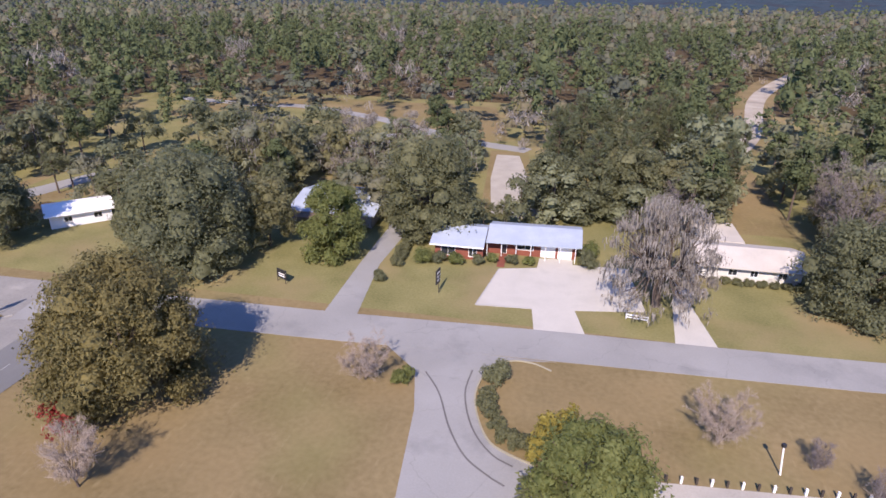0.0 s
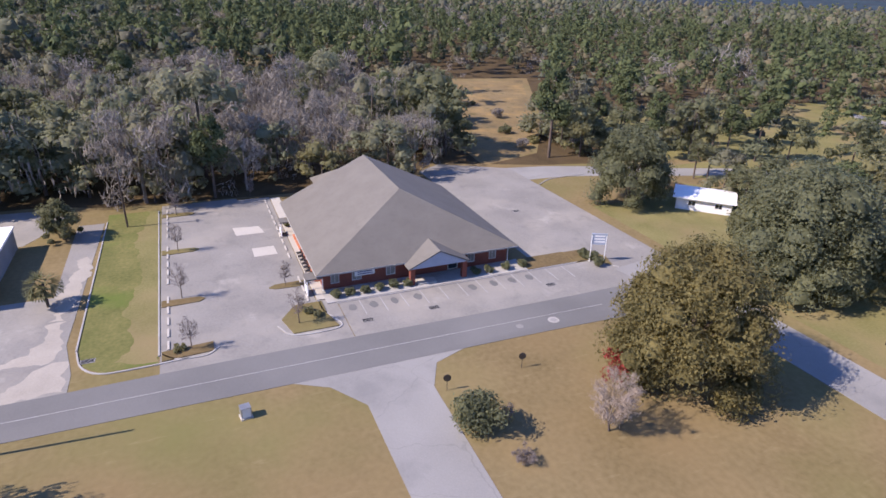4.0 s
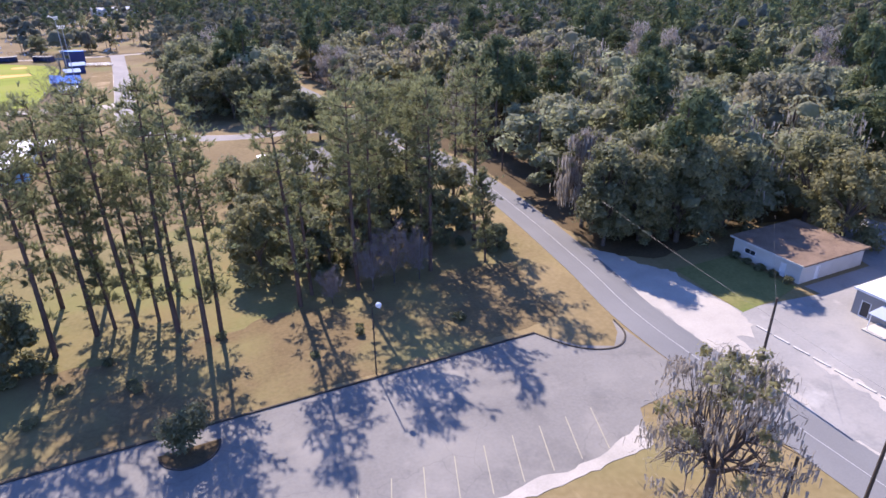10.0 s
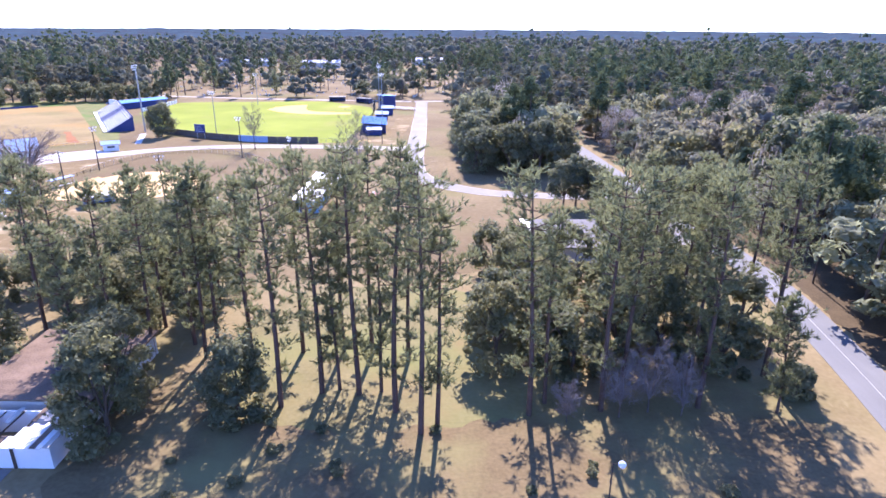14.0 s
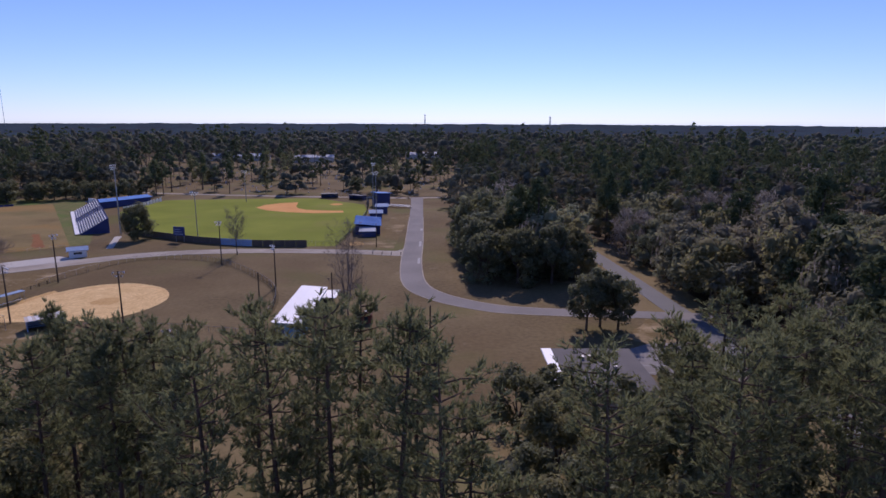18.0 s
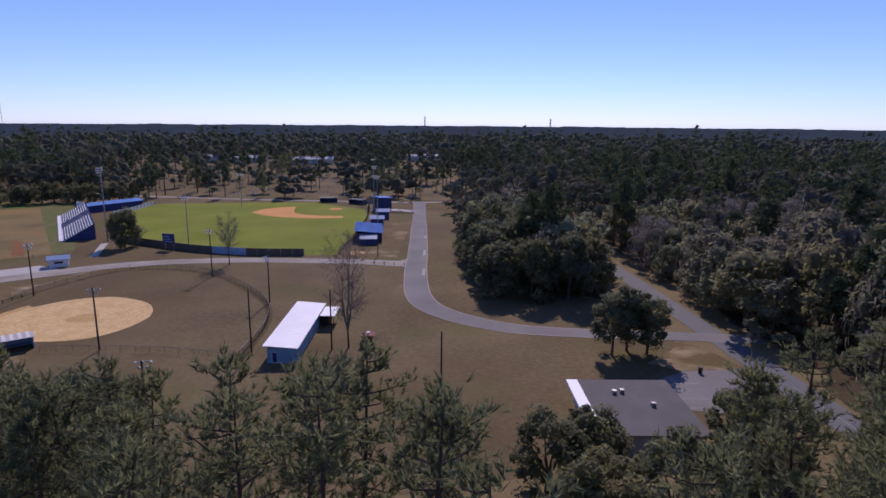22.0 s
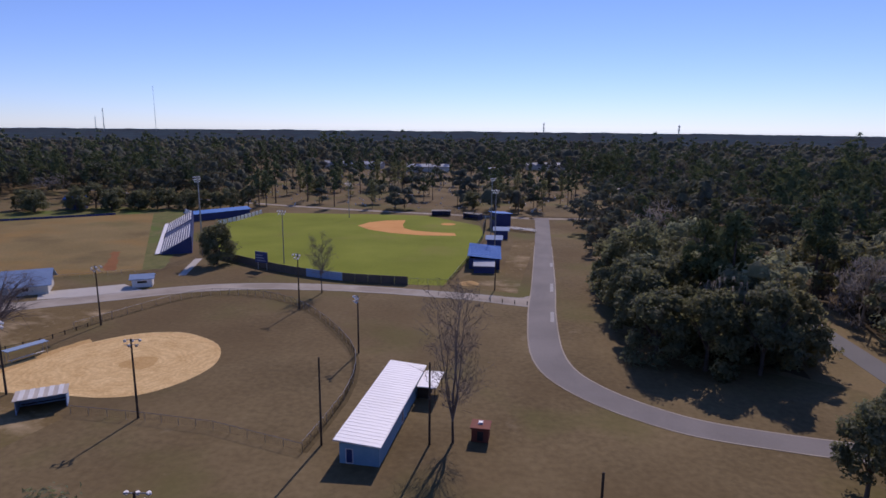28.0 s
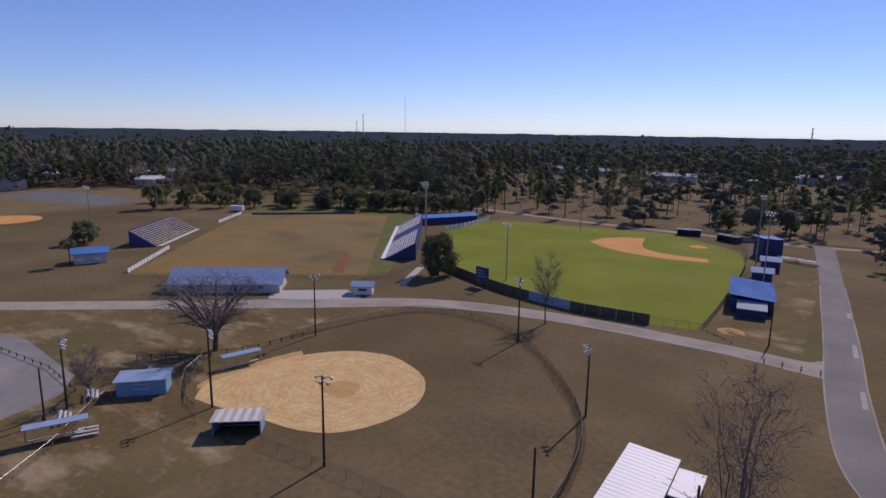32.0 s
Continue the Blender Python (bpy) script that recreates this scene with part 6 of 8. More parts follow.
for k in range(2):
    box = thing("score_hut", "small dark blue hut with a pale blue gable roof", "hut", -30.5 + 1.0 * k, 288.0 + 16 * k, 0, 5, "huts behind the backstop")
    walls(box, -2.6, -3, 2.6, 3, 2.6 + k * 0.6, "blue_paint", 0.2)
    roof_part(box, gable_faces(-2.6, -3, 2.6, 3, 2.65 + k * 0.6, 1.0, "x", 0.5), "faded_blue")
    gable_ends(box, -2.6, -3, 2.6, 3, 2.6 + k * 0.6, 0.9, "blue_paint", "x")
tower = thing("announcer_box", "tall dark blue announcer box behind home plate", "building", -32.0, 327, 0, 35)
walls(tower, -3.4, -3, 3.4, 3, 6.2, "blue_paint", 0.2, [("w", -2.2, 2.2, 3.6, 5.2)])
opening_fill(tower, "w", -3.4, -2.2, 2.2, 3.6, 5.2, frame_mat="blue_paint")
roof_part(tower, [[(-4.0, -3.6, 6.9), (4.0, -3.6, 6.35), (4.0, 3.6, 6.35), (-4.0, 3.6, 6.9)]], "blue_roof")
bleacher(-22, 322, 160, 5, 12, "aluminium bleacher behind the backstop", 0.3, 0.65)
for x, y, a in ((-63, 356.5, 10), (-47, 350, -30)):
    dugout(x, y, a, "low dark blue dugout with a grey roof", "grey_wall", "blue_paint", 9, 3.4, 2.4)

score = thing("scoreboard", "dark blue scoreboard on two posts in the outfield", "scoreboard", -93.5, 233.8, 0, -14)
box_part("panel", (-2.2, -0.15, 2.2, 2.2, 0.15, 5.4), "blue_paint", score)
posts(score, [(-1.6, 0.3), (1.6, 0.3)], 5.2, 0.12, "grey_metal")
for k in range(3):
    box_part("bar", (-1.8, -0.19, 2.7 + 0.8 * k, 1.8 - 0.6 * k, -0.15, 2.92 + 0.8 * k), "metal_roof", score)
gate = thing("entrance_hut", "small blue hut with a dark blue roof beyond the field", "hut", -243, 334, 0, 20)
walls(gate, -4, -3, 4, 3, 5.2, "blue_paint", 0.2, [("s", -2, 2, 3, 4.2)])
opening_fill(gate, "s", -3, -2, 2, 3, 4.2)
roof_part(gate, gable_faces(-4, -3, 4, 3, 5.25, 1.4, "x", 0.8), "blue_roof")


# outfield wall, fences and boards
def panel_wall(name, label, points, h, material, step=3.0, thick=0.12, z=0.02, fill=0.97):
    root = thing(name, label, "fence")
    for (ax, ay), (bx, by) in zip(points, points[1:]):
        a, b = Vector((ax, ay)), Vector((bx, by))
        n = max(1, round((b - a).length / step))
        for k in range(n):
            p, q = a.lerp(b, k / n), a.lerp(b, (k + fill) / n)
            left, right = ribbon((tuple(p), tuple(q)), thick)
            bm = bmesh.new()
            add_prism(bm, [right[0], right[1], left[1], left[0]], z, h)
            part("panel", bm, material(p) if callable(material) else material, root)
            bm = bmesh.new()
            add_tube(bm, (p.x, p.y, 0), (p.x, p.y, h + 0.1), 0.05, 0.05, 6)
            part("post", bm, "grey_metal", root)
    return root


wall_line = curve_through([(-116, 247, 0), (-100, 238.6, 0), (-85, 231.6, 0), (-66, 226.6, 0), (-47.4, 226.2, 0)], 5)
panel_wall("outfield_fence", "dark wind-screened outfield fence with one pale blue panel", [(p[0], p[1]) for p in wall_line], 2.3, lambda p: "faded_blue" if -78 < p.x < -69 else "wind_screen")
panel_wall("banner_fence", "row of white advertising boards along the outfield", [(-150, 306), (-148, 318), (-148, 342)], 1.9, "white_paint", 3.4, fill=0.8)
panel_wall("banner_fence", "row of white boards along the sports field", [(-183.5, 188.5), (-206, 217)], 1.3, "white_paint", 2.6, fill=0.8)
panel_wall("banner_fence", "row of white boards along the far sideline", [(-239, 263), (-254, 288)], 1.3, "white_paint", 2.6, fill=0.8)
panel_wall("low_wall", "low dark blue boards at the field end", [(-248, 289), (-211, 321)], 0.9, "blue_paint", 4.0)


def chain_fence(label, points, h=1.5, step=3.0, wires=True, category="fence"):
    """Posts, rails and thin wires along a line."""
    root = thing("chain_link_fence", label, category)
    line = [Vector(p[:2]) for p in points]
    spots = []
    for a, b in zip(line, line[1:]):
        n = max(1, round((b - a).length / step))
        spots += [a.lerp(b, k / n) for k in range(n)]
    spots.append(line[-1])
    bm = bmesh.new()
    add_tube(bm, (0, 0, 0), (0, 0, h + 0.05), 0.04, 0.04, 6)
    post_mesh = mesh_of("post", bm, "grey_metal")
    for p in spots:
        ob = new("post", post_mesh)
        ob.parent, ob.location = root, (p.x, p.y, 0)
    rail, mesh = bmesh.new(), bmesh.new()
    add_path(rail, [(p.x, p.y, h) for p in spots], 0.03)
    for p, q in zip(spots, spots[1:]):
        if wires:
            n = 9
            for k in range(n):
                u, w = p.lerp(q, k / n), p.lerp(q, (k + 1) / n)
                add_tube(mesh, (u.x, u.y, 0.05), (w.x, w.y, h), 0.008, 0.008, 3, False)
                add_tube(mesh, (w.x, w.y, 0.05), (u.x, u.y, h), 0.008, 0.008, 3, False)
    part("top_rail", rail, "grey_metal", root)
    if wires:
        part("wire_mesh", mesh, "dark_wood", root)["kind"] = "stuff"
    else:
        mesh.free()
    return root


soft_fence = [(-40.4, 140), (-40.3, 155.8), (-42.5, 168), (-47, 178), (-57, 191), (-66, 200), (-75, 205.5), (-84, 207.3), (-93.2, 206), (-99, 198), (-103.5, 184), (-106, 176)]
road("fence_strip", [p[:2] for p in curve_through([(x, y, 0) for x, y in soft_fence], 2)], 1.3, 0.032, "weedy_ground", "dark weedy strip under the fence", "ground", False)
chain_fence("grey chain-link fence curving round the softball outfield", [p[:2] for p in curve_through([(x, y, 0) for x, y in soft_fence], 2)], 1.6)
chain_fence("grey chain-link fence beside the softball infield", [(-40.4, 140), (-55, 143.2), (-66, 143.6), (-78, 143.4)], 1.3)
chain_fence("tall chain-link backstop behind the sand infield", [(-90.5, 142.5), (-96.5, 144.5), (-102.5, 149.5), (-105.5, 155)], 3.2)
chain_fence("chain-link fence by the bleachers", [(-106, 154), (-112, 150), (-108, 138), (-100, 128), (-94, 118)], 1.3)
chain_fence("chain-link fence along the baseball foul line", [(-47.4, 226.4), (-36.8, 227.4), (-36.2, 244), (-35.6, 270), (-36, 300)], 1.8)
chain_fence("tall chain-link backstop behind home plate", [(-36, 300), (-38, 326), (-46, 346), (-62, 355)], 5.0, 4.0)
chain_fence("chain-link fence along the sports field", [(-180, 184.5), (-126.5, 222)], 1.2, 3.5)


def wooden_posts(label, points, h, step, rail):
    root = thing("post_and_rail", label, "fence")
    line = [Vector(p) for p in points]
    spots = []
    for a, b in zip(line, line[1:]):
        n = max(1, round((b - a).length / step))
        spots += [a.lerp(b, k / n) for k in range(n)]
    spots.append(line[-1])
    posts(root, [(p.x, p.y) for p in spots], h, 0.1, "dark_wood")
    for p, q in zip(spots, spots[1:]) if rail else ():
        bm = bmesh.new()
        add_tube(bm, (p.x, p.y, h * 0.8), (q.x, q.y, h * 0.8), 0.05, 0.05, 5)
        part("rail", bm, "dark_wood", root)
    return root


wooden_posts("short dark wooden posts beside the track", [(-24, 215), (-15, 214)], 0.9, 2.6, False)
wooden_posts("low dark log rail beside the parking", [(-150, 140.5), (-128, 141), (-115, 138.6), (-109, 131)], 0.7, 2.8, True)
wooden_posts("low dark log rail under the bare tree", [(-120, 152), (-112, 158), (-106.5, 168), (-104.5, 178)], 0.9, 2.8, True)
wooden_posts("low log edging by the sand pile", [(-36, 228), (-30.5, 223)], 0.4, 2.5, True)

# poles and lamps
def light_pole(x, y, h, turn, heads, label, material="wood_pole", bar=2.0):
    r = thing("floodlight_pole", label, "light pole", x, y, 0, turn, "ball field floodlights")
    bm = bmesh.new()
    add_tube(bm, (0, 0, -0.3), (0, 0, h), 0.19, 0.12, 8)
    part("pole", bm, material, r)
    for row, n in ((0, heads), (1, heads - 1)):
        z = h - 0.2 - 0.75 * row
        bm = bmesh.new()
        add_tube(bm, (-bar / 2, 0.12, z), (bar / 2, 0.12, z), 0.05, 0.05, 6)
        part("crossbar", bm, "grey_metal", r)
        for k in range(n):
            u = bar * (k - (n - 1) / 2) / max(1, heads - 1)
            bm = bmesh.new()
            add_tube(bm, (u, 0.15, z - 0.05), (u, 0.6, z - 0.32), 0.08, 0.24, 8)
            part("lamp_head", bm, "white_paint", r, "white bowl-shaped lamp head")
    return r


for x, y, h, a in ((-67.5, 144.2, 12.1, 20), (-102.6, 179.5, 13.0, 250), (-66.7, 199.3, 13.3, 160), (-44.5, 175.5, 11.2, 130), (-92.7, 147.0, 12.2, 330), (-109.9, 134.8, 10.8, 320)):
    light_pole(x, y, h, a, 3, "dark wooden floodlight pole with three lamps")
light_pole(-44.2, 113.8, 10.6, 10, 3, "dark wooden floodlight pole behind the pines")
for x, y, h in ((-91.0, 243.4, 16.6), (-120.5, 246.6, 26), (-122.5, 250.0, 25), (-102.7, 337.7, 16.4), (-33.9, 308.3, 22.7), (-29.5, 280, 21), (-242.3, 210.3, 19.8), (-291.3, 268.5, 15.9), (-260.5, 257.0, 23.0)):
    light_pole(x, y, h, rng.uniform(0, 360), 4, "tall slender floodlight pole", "grey_metal", 2.6)


def bare_pole(x, y, h, label, arm=0.0, material="wood_pole"):
    r = thing("utility_pole", label, "pole", x, y, 0, 0)
    bm = bmesh.new()
    add_tube(bm, (0, 0, -0.3), (0, 0, h), 0.17, 0.12, 8)
    part("pole", bm, material, r)
    if arm:
        box_part("crossarm", (-arm / 2, -0.06, h - 0.9, arm / 2, 0.06, h - 0.75), material, r)
        for u in (-arm / 2 + 0.15, arm / 2 - 0.15):
            bm = bmesh.new()
            add_tube(bm, (u, 0, h - 0.75), (u, 0, h - 0.5), 0.05, 0.05, 6)
            part("insulator", bm, "grey_metal", r)
    return r


for x, y, h, arm in ((42.5, 8.9, 11.7, 0), (47.1 + 3.5, 25.3, 9.5, 0), (36.0, 11.3, 6.5, 0), (108.8, -5.7, 10.1, 0), (-4.1, 123.5, 11.5, 0), (-24.6, 145.3, 11.7, 0), (-38.7, 142.3, 12.4, 0), (-108.2, 130.9, 8.2, 0), (97, -1.5, 10.5, 1.6), (-24, 226, 8, 0)):
    bare_pole(x, y, h, "plain dark wooden utility pole", arm)


def wire(a, b, sag=0.8, label="thin black overhead cable"):
    bm = bmesh.new()
    pts = [Vector(a).lerp(Vector(b), k / 10) - Vector((0, 0, sag * 4 * (k / 10) * (1 - k / 10))) for k in range(11)]
    add_path(bm, pts, 0.011, 3)
    tagged(new("overhead_cable", mesh_of("overhead_cable", bm, "black_paint")), label, "cable")


wire((42.5, 8.9, 11.2), (62.5, 100, 10.8), 1.5)
wire((50.6, 25.3, 9.0), (80, 48, 6.5), 0.6)
bare_pole(62.5, 100, 11.4, "plain dark wooden utility pole")

lamp = thing("street_lamp", "slim grey street lamp with a white globe head", "street lamp", 13.5, 43.5)
bm = bmesh.new()
add_tube(bm, (0, 0, 0), (0, 0, 8.6), 0.09, 0.06, 8)
part("pole", bm, "dark_wood", lamp)
bm = bmesh.new()
add_tube(bm, (0, 0, 8.5), (0.5, -0.3, 8.8), 0.04, 0.04, 6)
part("arm", bm, "dark_wood", lamp)
bm = bmesh.new()
bmesh.ops.create_icosphere(bm, subdivisions=2, radius=0.32, matrix=pose(0.6, -0.35, 8.75))
part("shade", bm, "white_paint", lamp, "white rounded lamp shade", True)


# ---- kerbs, markings and small street things ----
def smooth_line(points, steps=5):
    return [p[:2] for p in curve_through([(x, y, 0) for x, y in points], steps)]


kerb([(-34.3, 43.0), (33.4, 42.8)], "dark weathered kerb along the pine lawn", material="dark_wood", height=0.2)
kerb(smooth_line([(33.4, 42.8), (35.5, 38.9), (38.2, 36.6), (41.0, 36.2), (43.2, 38.0), (44.0, 41)]), "dark weathered kerb round the lawn corner", material="dark_wood")
kerb([(-42, 37.7), (-36.4, 37.7), (-34.3, 43.0)], "pale kerb at the lot corner")
kerb(smooth_line([(54.2, -6.9), (52.6, -8.6), (52.3, -11.6), (53.6, -13.2)]), "pale kerb round the parking island")
kerb(smooth_line([(58.2, 2.0), (54.6, 1.2), (52.5, -0.8), (52.2, -4.4), (52.4, -10.5)]), "pale kerb round the verge")
kerb([(53.9, -6.7), (103.2, -6.3)], "pale kerb along the parking bays")
kerb([(58, 2.0), (100.3, 1.8)], "pale kerb along the drive")
kerb(smooth_line([(60.5, -26.3), (57.5, -26.4), (53.6, -27.8), (52.7, -25.4), (53.2, -21.6), (55.8, -20.2)]), "pale kerb round the corner island")
kerb([(59.1, -66.2), (59.1, -28.4)], "pale kerb before the brick building")
kerb(smooth_line([(59.1, -66.2), (58.9, -68.5), (55.5, -71.6)]), "pale kerb at the sign bed")
kerb(smooth_line([(-15.5, -74.2), (-13.4, -75.3), (-11.0, -75.4), (-9.1, -74.1), (-7.9, -71.9), (-7.4, -68.9), (-7.6, -66.3), (-8.7, -62.8), (-10.0, -60.5), (-11.9, -59.3), (-14.4, -58.3)]), "worn yellow kerb round the shrub bed", material="yellow_line")
kerb([(-4.4, -88.3), (-12.3, -88.9)], "low pale edge of the forecourt", height=0.1)
kerb([(-4.4, -88.3), (-6.4, -100.8), (-12.3, -102.4)], "low pale edge of the forecourt", height=0.1)
kerb(smooth_line([(95, -80.9), (98, -86), (98.5, -95)]), "pale kerb at the back road")


def island(outline, label):
    bm = bmesh.new()
    add_prism(bm, outline, 0.0, 0.14)
    return tagged(new("parking_island", mesh_of("parking_island", bm, "needle_litter")), label, "parking island", kind="structure")


for x in (66.4, 83.5, 100.2):
    island([(x - 0.9, -6.9), (x - 0.7, -11.6), (x, -12.3), (x + 0.7, -11.6), (x + 0.9, -6.9)], "grassed parking island with a young bare tree")
island([(65.6, -26.0), (67.3, -26.0), (67.1, -21.4), (66.4, -20.6), (65.8, -21.4)], "grassed parking island beside the walk")
island([(105.0, -20.0), (106, -20.0), (106, -26), (105, -26)], "narrow grassed strip at the lot end")
island([(53.4, -27.4), (57.0, -26.6), (60.3, -26.6), (60.3, -23.0), (57.2, -20.9), (53.4, -21.8)], "grassed corner island of the parking lot")
island([(52.6, -7.0), (54.6, -7.0), (55.0, -12.6), (53.0, -12.6)], "grassed island end beside the road")
island([(56.2, -71.0), (59.0, -68.6), (59.0, -66.4), (63, -66), (63, -70), (59.5, -72)], "planted bed round the sign")

bm = bmesh.new()
add_box(bm, -0.12, -0.95, 0, 0.12, 0.95, 0.13)
stop_mesh = mesh_of("wheel_stop", bm, "concrete")


def wheel_stop(x, y, turn, z=0.036):
    ob = tagged(new("wheel_stop", stop_mesh), "pale concrete wheel stop on the asphalt", "wheel stop", "parking wheel stops")
    ob.matrix_world = pose(x, y, z, 0, 0, turn)
    return ob


for k in range(17):
    if k not in (5, 11):
        wheel_stop(55.8 + 2.9 * k, -7.7, 90)
for k in range(15):
    if k not in (3, 4):
        wheel_stop(61.8 + 2.9 * k, -25.0, 90)
for k in range(9):
    wheel_stop(58.7, 11.2 + 2.5 * k, 2, 0.038)
line_marks("parking_lines", [((55.0, -31.4 - 2.9 * k), (59.0, -31.4 - 2.9 * k)) for k in range(12)], 0.14, 0.048, "white_line", "faded white parking lines")
stains = tagged(new("oil_stains"), "dark oil stains in the parking bays", "stain", kind="structure")
for k, y in enumerate((-30.1, -33.0, -35.9, -39.3, -47.5, -50.9, -53.9, -56.7)):
    r = np.random.default_rng(860 + k)
    bm = bmesh.new()
    add_prism(bm, [(57.2 + (0.75 + 0.3 * r.uniform()) * math.cos(a), y + (0.45 + 0.25 * r.uniform()) * math.sin(a)) for a in np.arange(9) * 0.698], 0.02, 0.0385)
    part("stain", bm, "asphalt", stains)
line_marks("parking_lines", [((15.0 + 3.05 * k - 1.3, 23.4), (15.0 + 3.05 * k + 0.7, 28.8)) for k in range(-8, 6)], 0.1, 0.054, "yellow_line", "faded yellow slanted parking lines")
mid = curve_through([(46.6, -62), (46.9, -20), (47.0, 10), (47.3, 38), (50.2, 55), (53.4, 78), (55.2, 100), (53.5, 130)], 6)
line_marks("centre_line", [(a, b) for a, b in zip(mid, mid[1:])], 0.1, 0.064, "white_line", "worn pale centre line of the road")
line_marks("edge_line", [((-9.0, 209.5), (-8.9, 202)), ((-9.4, 236), (-9.3, 227.5)), ((-9.8, 262), (-9.7, 257))], 0.8, 0.06, "white_line", "pale patches along the road edge")
bm = bmesh.new()
add_tube(bm, (0, 0, 0.0), (0, 0, 0.058), 0.5, 0.5, 16)
tagged(new("manhole_cover", mesh_of("manhole_cover", bm, "side_asphalt")), "round iron manhole cover in the road", "manhole").location = (45.4, -48.6, 0)
for o in [o for o in scene.objects if o.name.startswith("manhole")]:
    o.location.z = 0.004


def post_sign(name, x, y, turn, w, h, z, material, label, legs=2, bars=0, post="dark_wood"):
    r = thing(name, label, "sign", x, y, 0, turn)
    box_part("panel", (-w / 2, -0.08, z, w / 2, 0.08, z + h), material, r)
    us = (0,) if legs == 1 else (-w / 2 + 0.1, w / 2 - 0.1)
    posts(r, [(u, 0.12) for u in us], z + h * 0.8, 0.06, post)
    for k in range(bars):
        for s in (-0.1, 0.08):
            box_part("bar", (-w * 0.36, s, z + h * (0.2 + 0.26 * k), w * 0.3, s + 0.02, z + h * (0.32 + 0.26 * k)), "white_paint" if material != "white_paint" else "blue_paint", r)
    return r


post_sign("business_sign", 58.3, -69.4, 65, 2.4, 1.8, 3.0, "metal_roof", "pale blue lettered sign on a post", 2, 3, "white_paint")
post_sign("notice_sign", 25.0, -88.9, -25, 2.0, 1.4, 0.7, "black_paint", "dark notice sign on posts in the lawn", 2, 2)
post_sign("notice_sign", 1.5, -90.7, 80, 1.5, 2.2, 1.6, "black_paint", "tall black sign with white bars on a post", 1, 3)
for x, y in ((36.7, -34.9), (37.5, -44.4)):
    r = thing("marker_post", "small dark round marker on a thin post", "sign", x, y, 0, 75)
    posts(r, [(0, 0)], 1.5, 0.04, "dark_wood")
    bm = bmesh.new()
    add_tube(bm, (0, -0.05, 1.6), (0, 0.05, 1.6), 0.42, 0.42, 14)
    part("disc", bm, "dark_wood", r)
ubox = thing("utility_box", "grey metal utility cabinet standing in dry grass", "utility box", 39.9, -14.7, 0, 8)
box_part("cabinet", (-0.45, -0.5, 0.1, 0.45, 0.5, 1.25), "grey_metal", ubox)
box_part("plinth", (-0.55, -0.6, 0, 0.55, 0.6, 0.1), "concrete", ubox)
box_part("door", (-0.49, -0.4, 0.2, -0.45, 0.4, 1.15), "bench_metal", ubox)
rail = thing("white_barrier", "low white wooden barrier beside the forecourt", "barrier", -26.5, -88.8, 0, -8)
posts(rail, [(-1.4, 0), (1.4, 0)], 0.9, 0.06, "white_paint")
box_part("plank", (-1.5, -0.03, 0.6, 1.5, 0.03, 0.8), "white_paint", rail)
box_part("plank", (-1.5, -0.03, 0.25, 1.5, 0.03, 0.4), "white_paint", rail)
low = thing("garden_fence", "white picket edge with dark pots round a gravel yard", "fence")
for k in range(17):
    x, y = -25 - 1.35 * k, -58.8 - 0.1 * k
    box_part("picket", (x - 0.1, y - 0.1, 0, x + 0.1, y + 0.1, 0.75), "dark_wood" if k % 2 else "white_paint", low)
box_part("side_rail", (-25.1, -58.8, 0.5, -24.9, -50.0, 0.62), "white_paint", low)
for k in range(7):
    box_part("side_post", (-25.1, -58.6 + 1.4 * k, 0, -24.9, -58.4 + 1.4 * k, 0.8), "white_paint", low)
slab("yard", [(-25, -58.6), (-48, -60.4), (-48, -44), (-25, -44)][::-1], 0.03, "pale_sand", "pale gravel yard behind the picket edge", "yard")
flag = thing("garden_flag", "small red flag on a thin stake", "flag", -24.6, -59.6)
posts(flag, [(0, 0)], 1.4, 0.02, "grey_metal")
bm = bmesh.new()
for k in range(4):
    add_box(bm, 0.02 + 0.15 * k, 0.03 * math.sin(k), 0.9, 0.17 + 0.15 * k, 0.03 * math.sin(k) + 0.02, 1.4)
part("cloth", bm, "rust_red", flag)
wp = thing("yard_post", "leaning white post with a dark lamp top", "post", -37.0, -62.0, 0, 20)
bm = bmesh.new()
add_tube(bm, (0, 0, 0), (0.5, 0, 3.4), 0.09, 0.08, 8)
part("pole", bm, "white_paint", wp)
box_part("cap", (0.35, -0.15, 3.4, 0.7, 0.15, 3.75), "black_paint", wp)
van = thing("box_trailer", "small white box trailer beyond the sports field", "trailer", -262, 292, 0, 30)
box_part("body", (-3, -1.2, 0.6, 3, 1.2, 3.0), "white_paint", van)
for u in (-1.2, 0.6):
    bm = bmesh.new()
    add_tube(bm, (u, -1.25, 0.4), (u, 1.25, 0.4), 0.4, 0.4, 12)
    part("wheel", bm, "black_paint", van)
pile = bmesh.new()
r = np.random.default_rng(91)
heap = [[pile.verts.new((-31.4, 231.0, 0.75))]]
for rad, z in ((0.7, 0.66), (1.4, 0.42), (2.1, 0.2), (2.9, -0.03)):
    heap.append([pile.verts.new((-31.4 + rad * r.uniform(0.85, 1.15) * math.cos(0.4488 * k), 231.0 + rad * r.uniform(0.85, 1.15) * math.sin(0.4488 * k), max(-0.03, z + r.uniform(-0.09, 0.09)) if z > 0 else z)) for k in range(14)])
for k in range(14):
    j = (k + 1) % 14
    pile.faces.new((heap[0][0], heap[1][k], heap[1][j]))
    for lower, upper in zip(heap[2:], heap[1:]):
        pile.faces.new((upper[k], lower[k], lower[j], upper[j]))
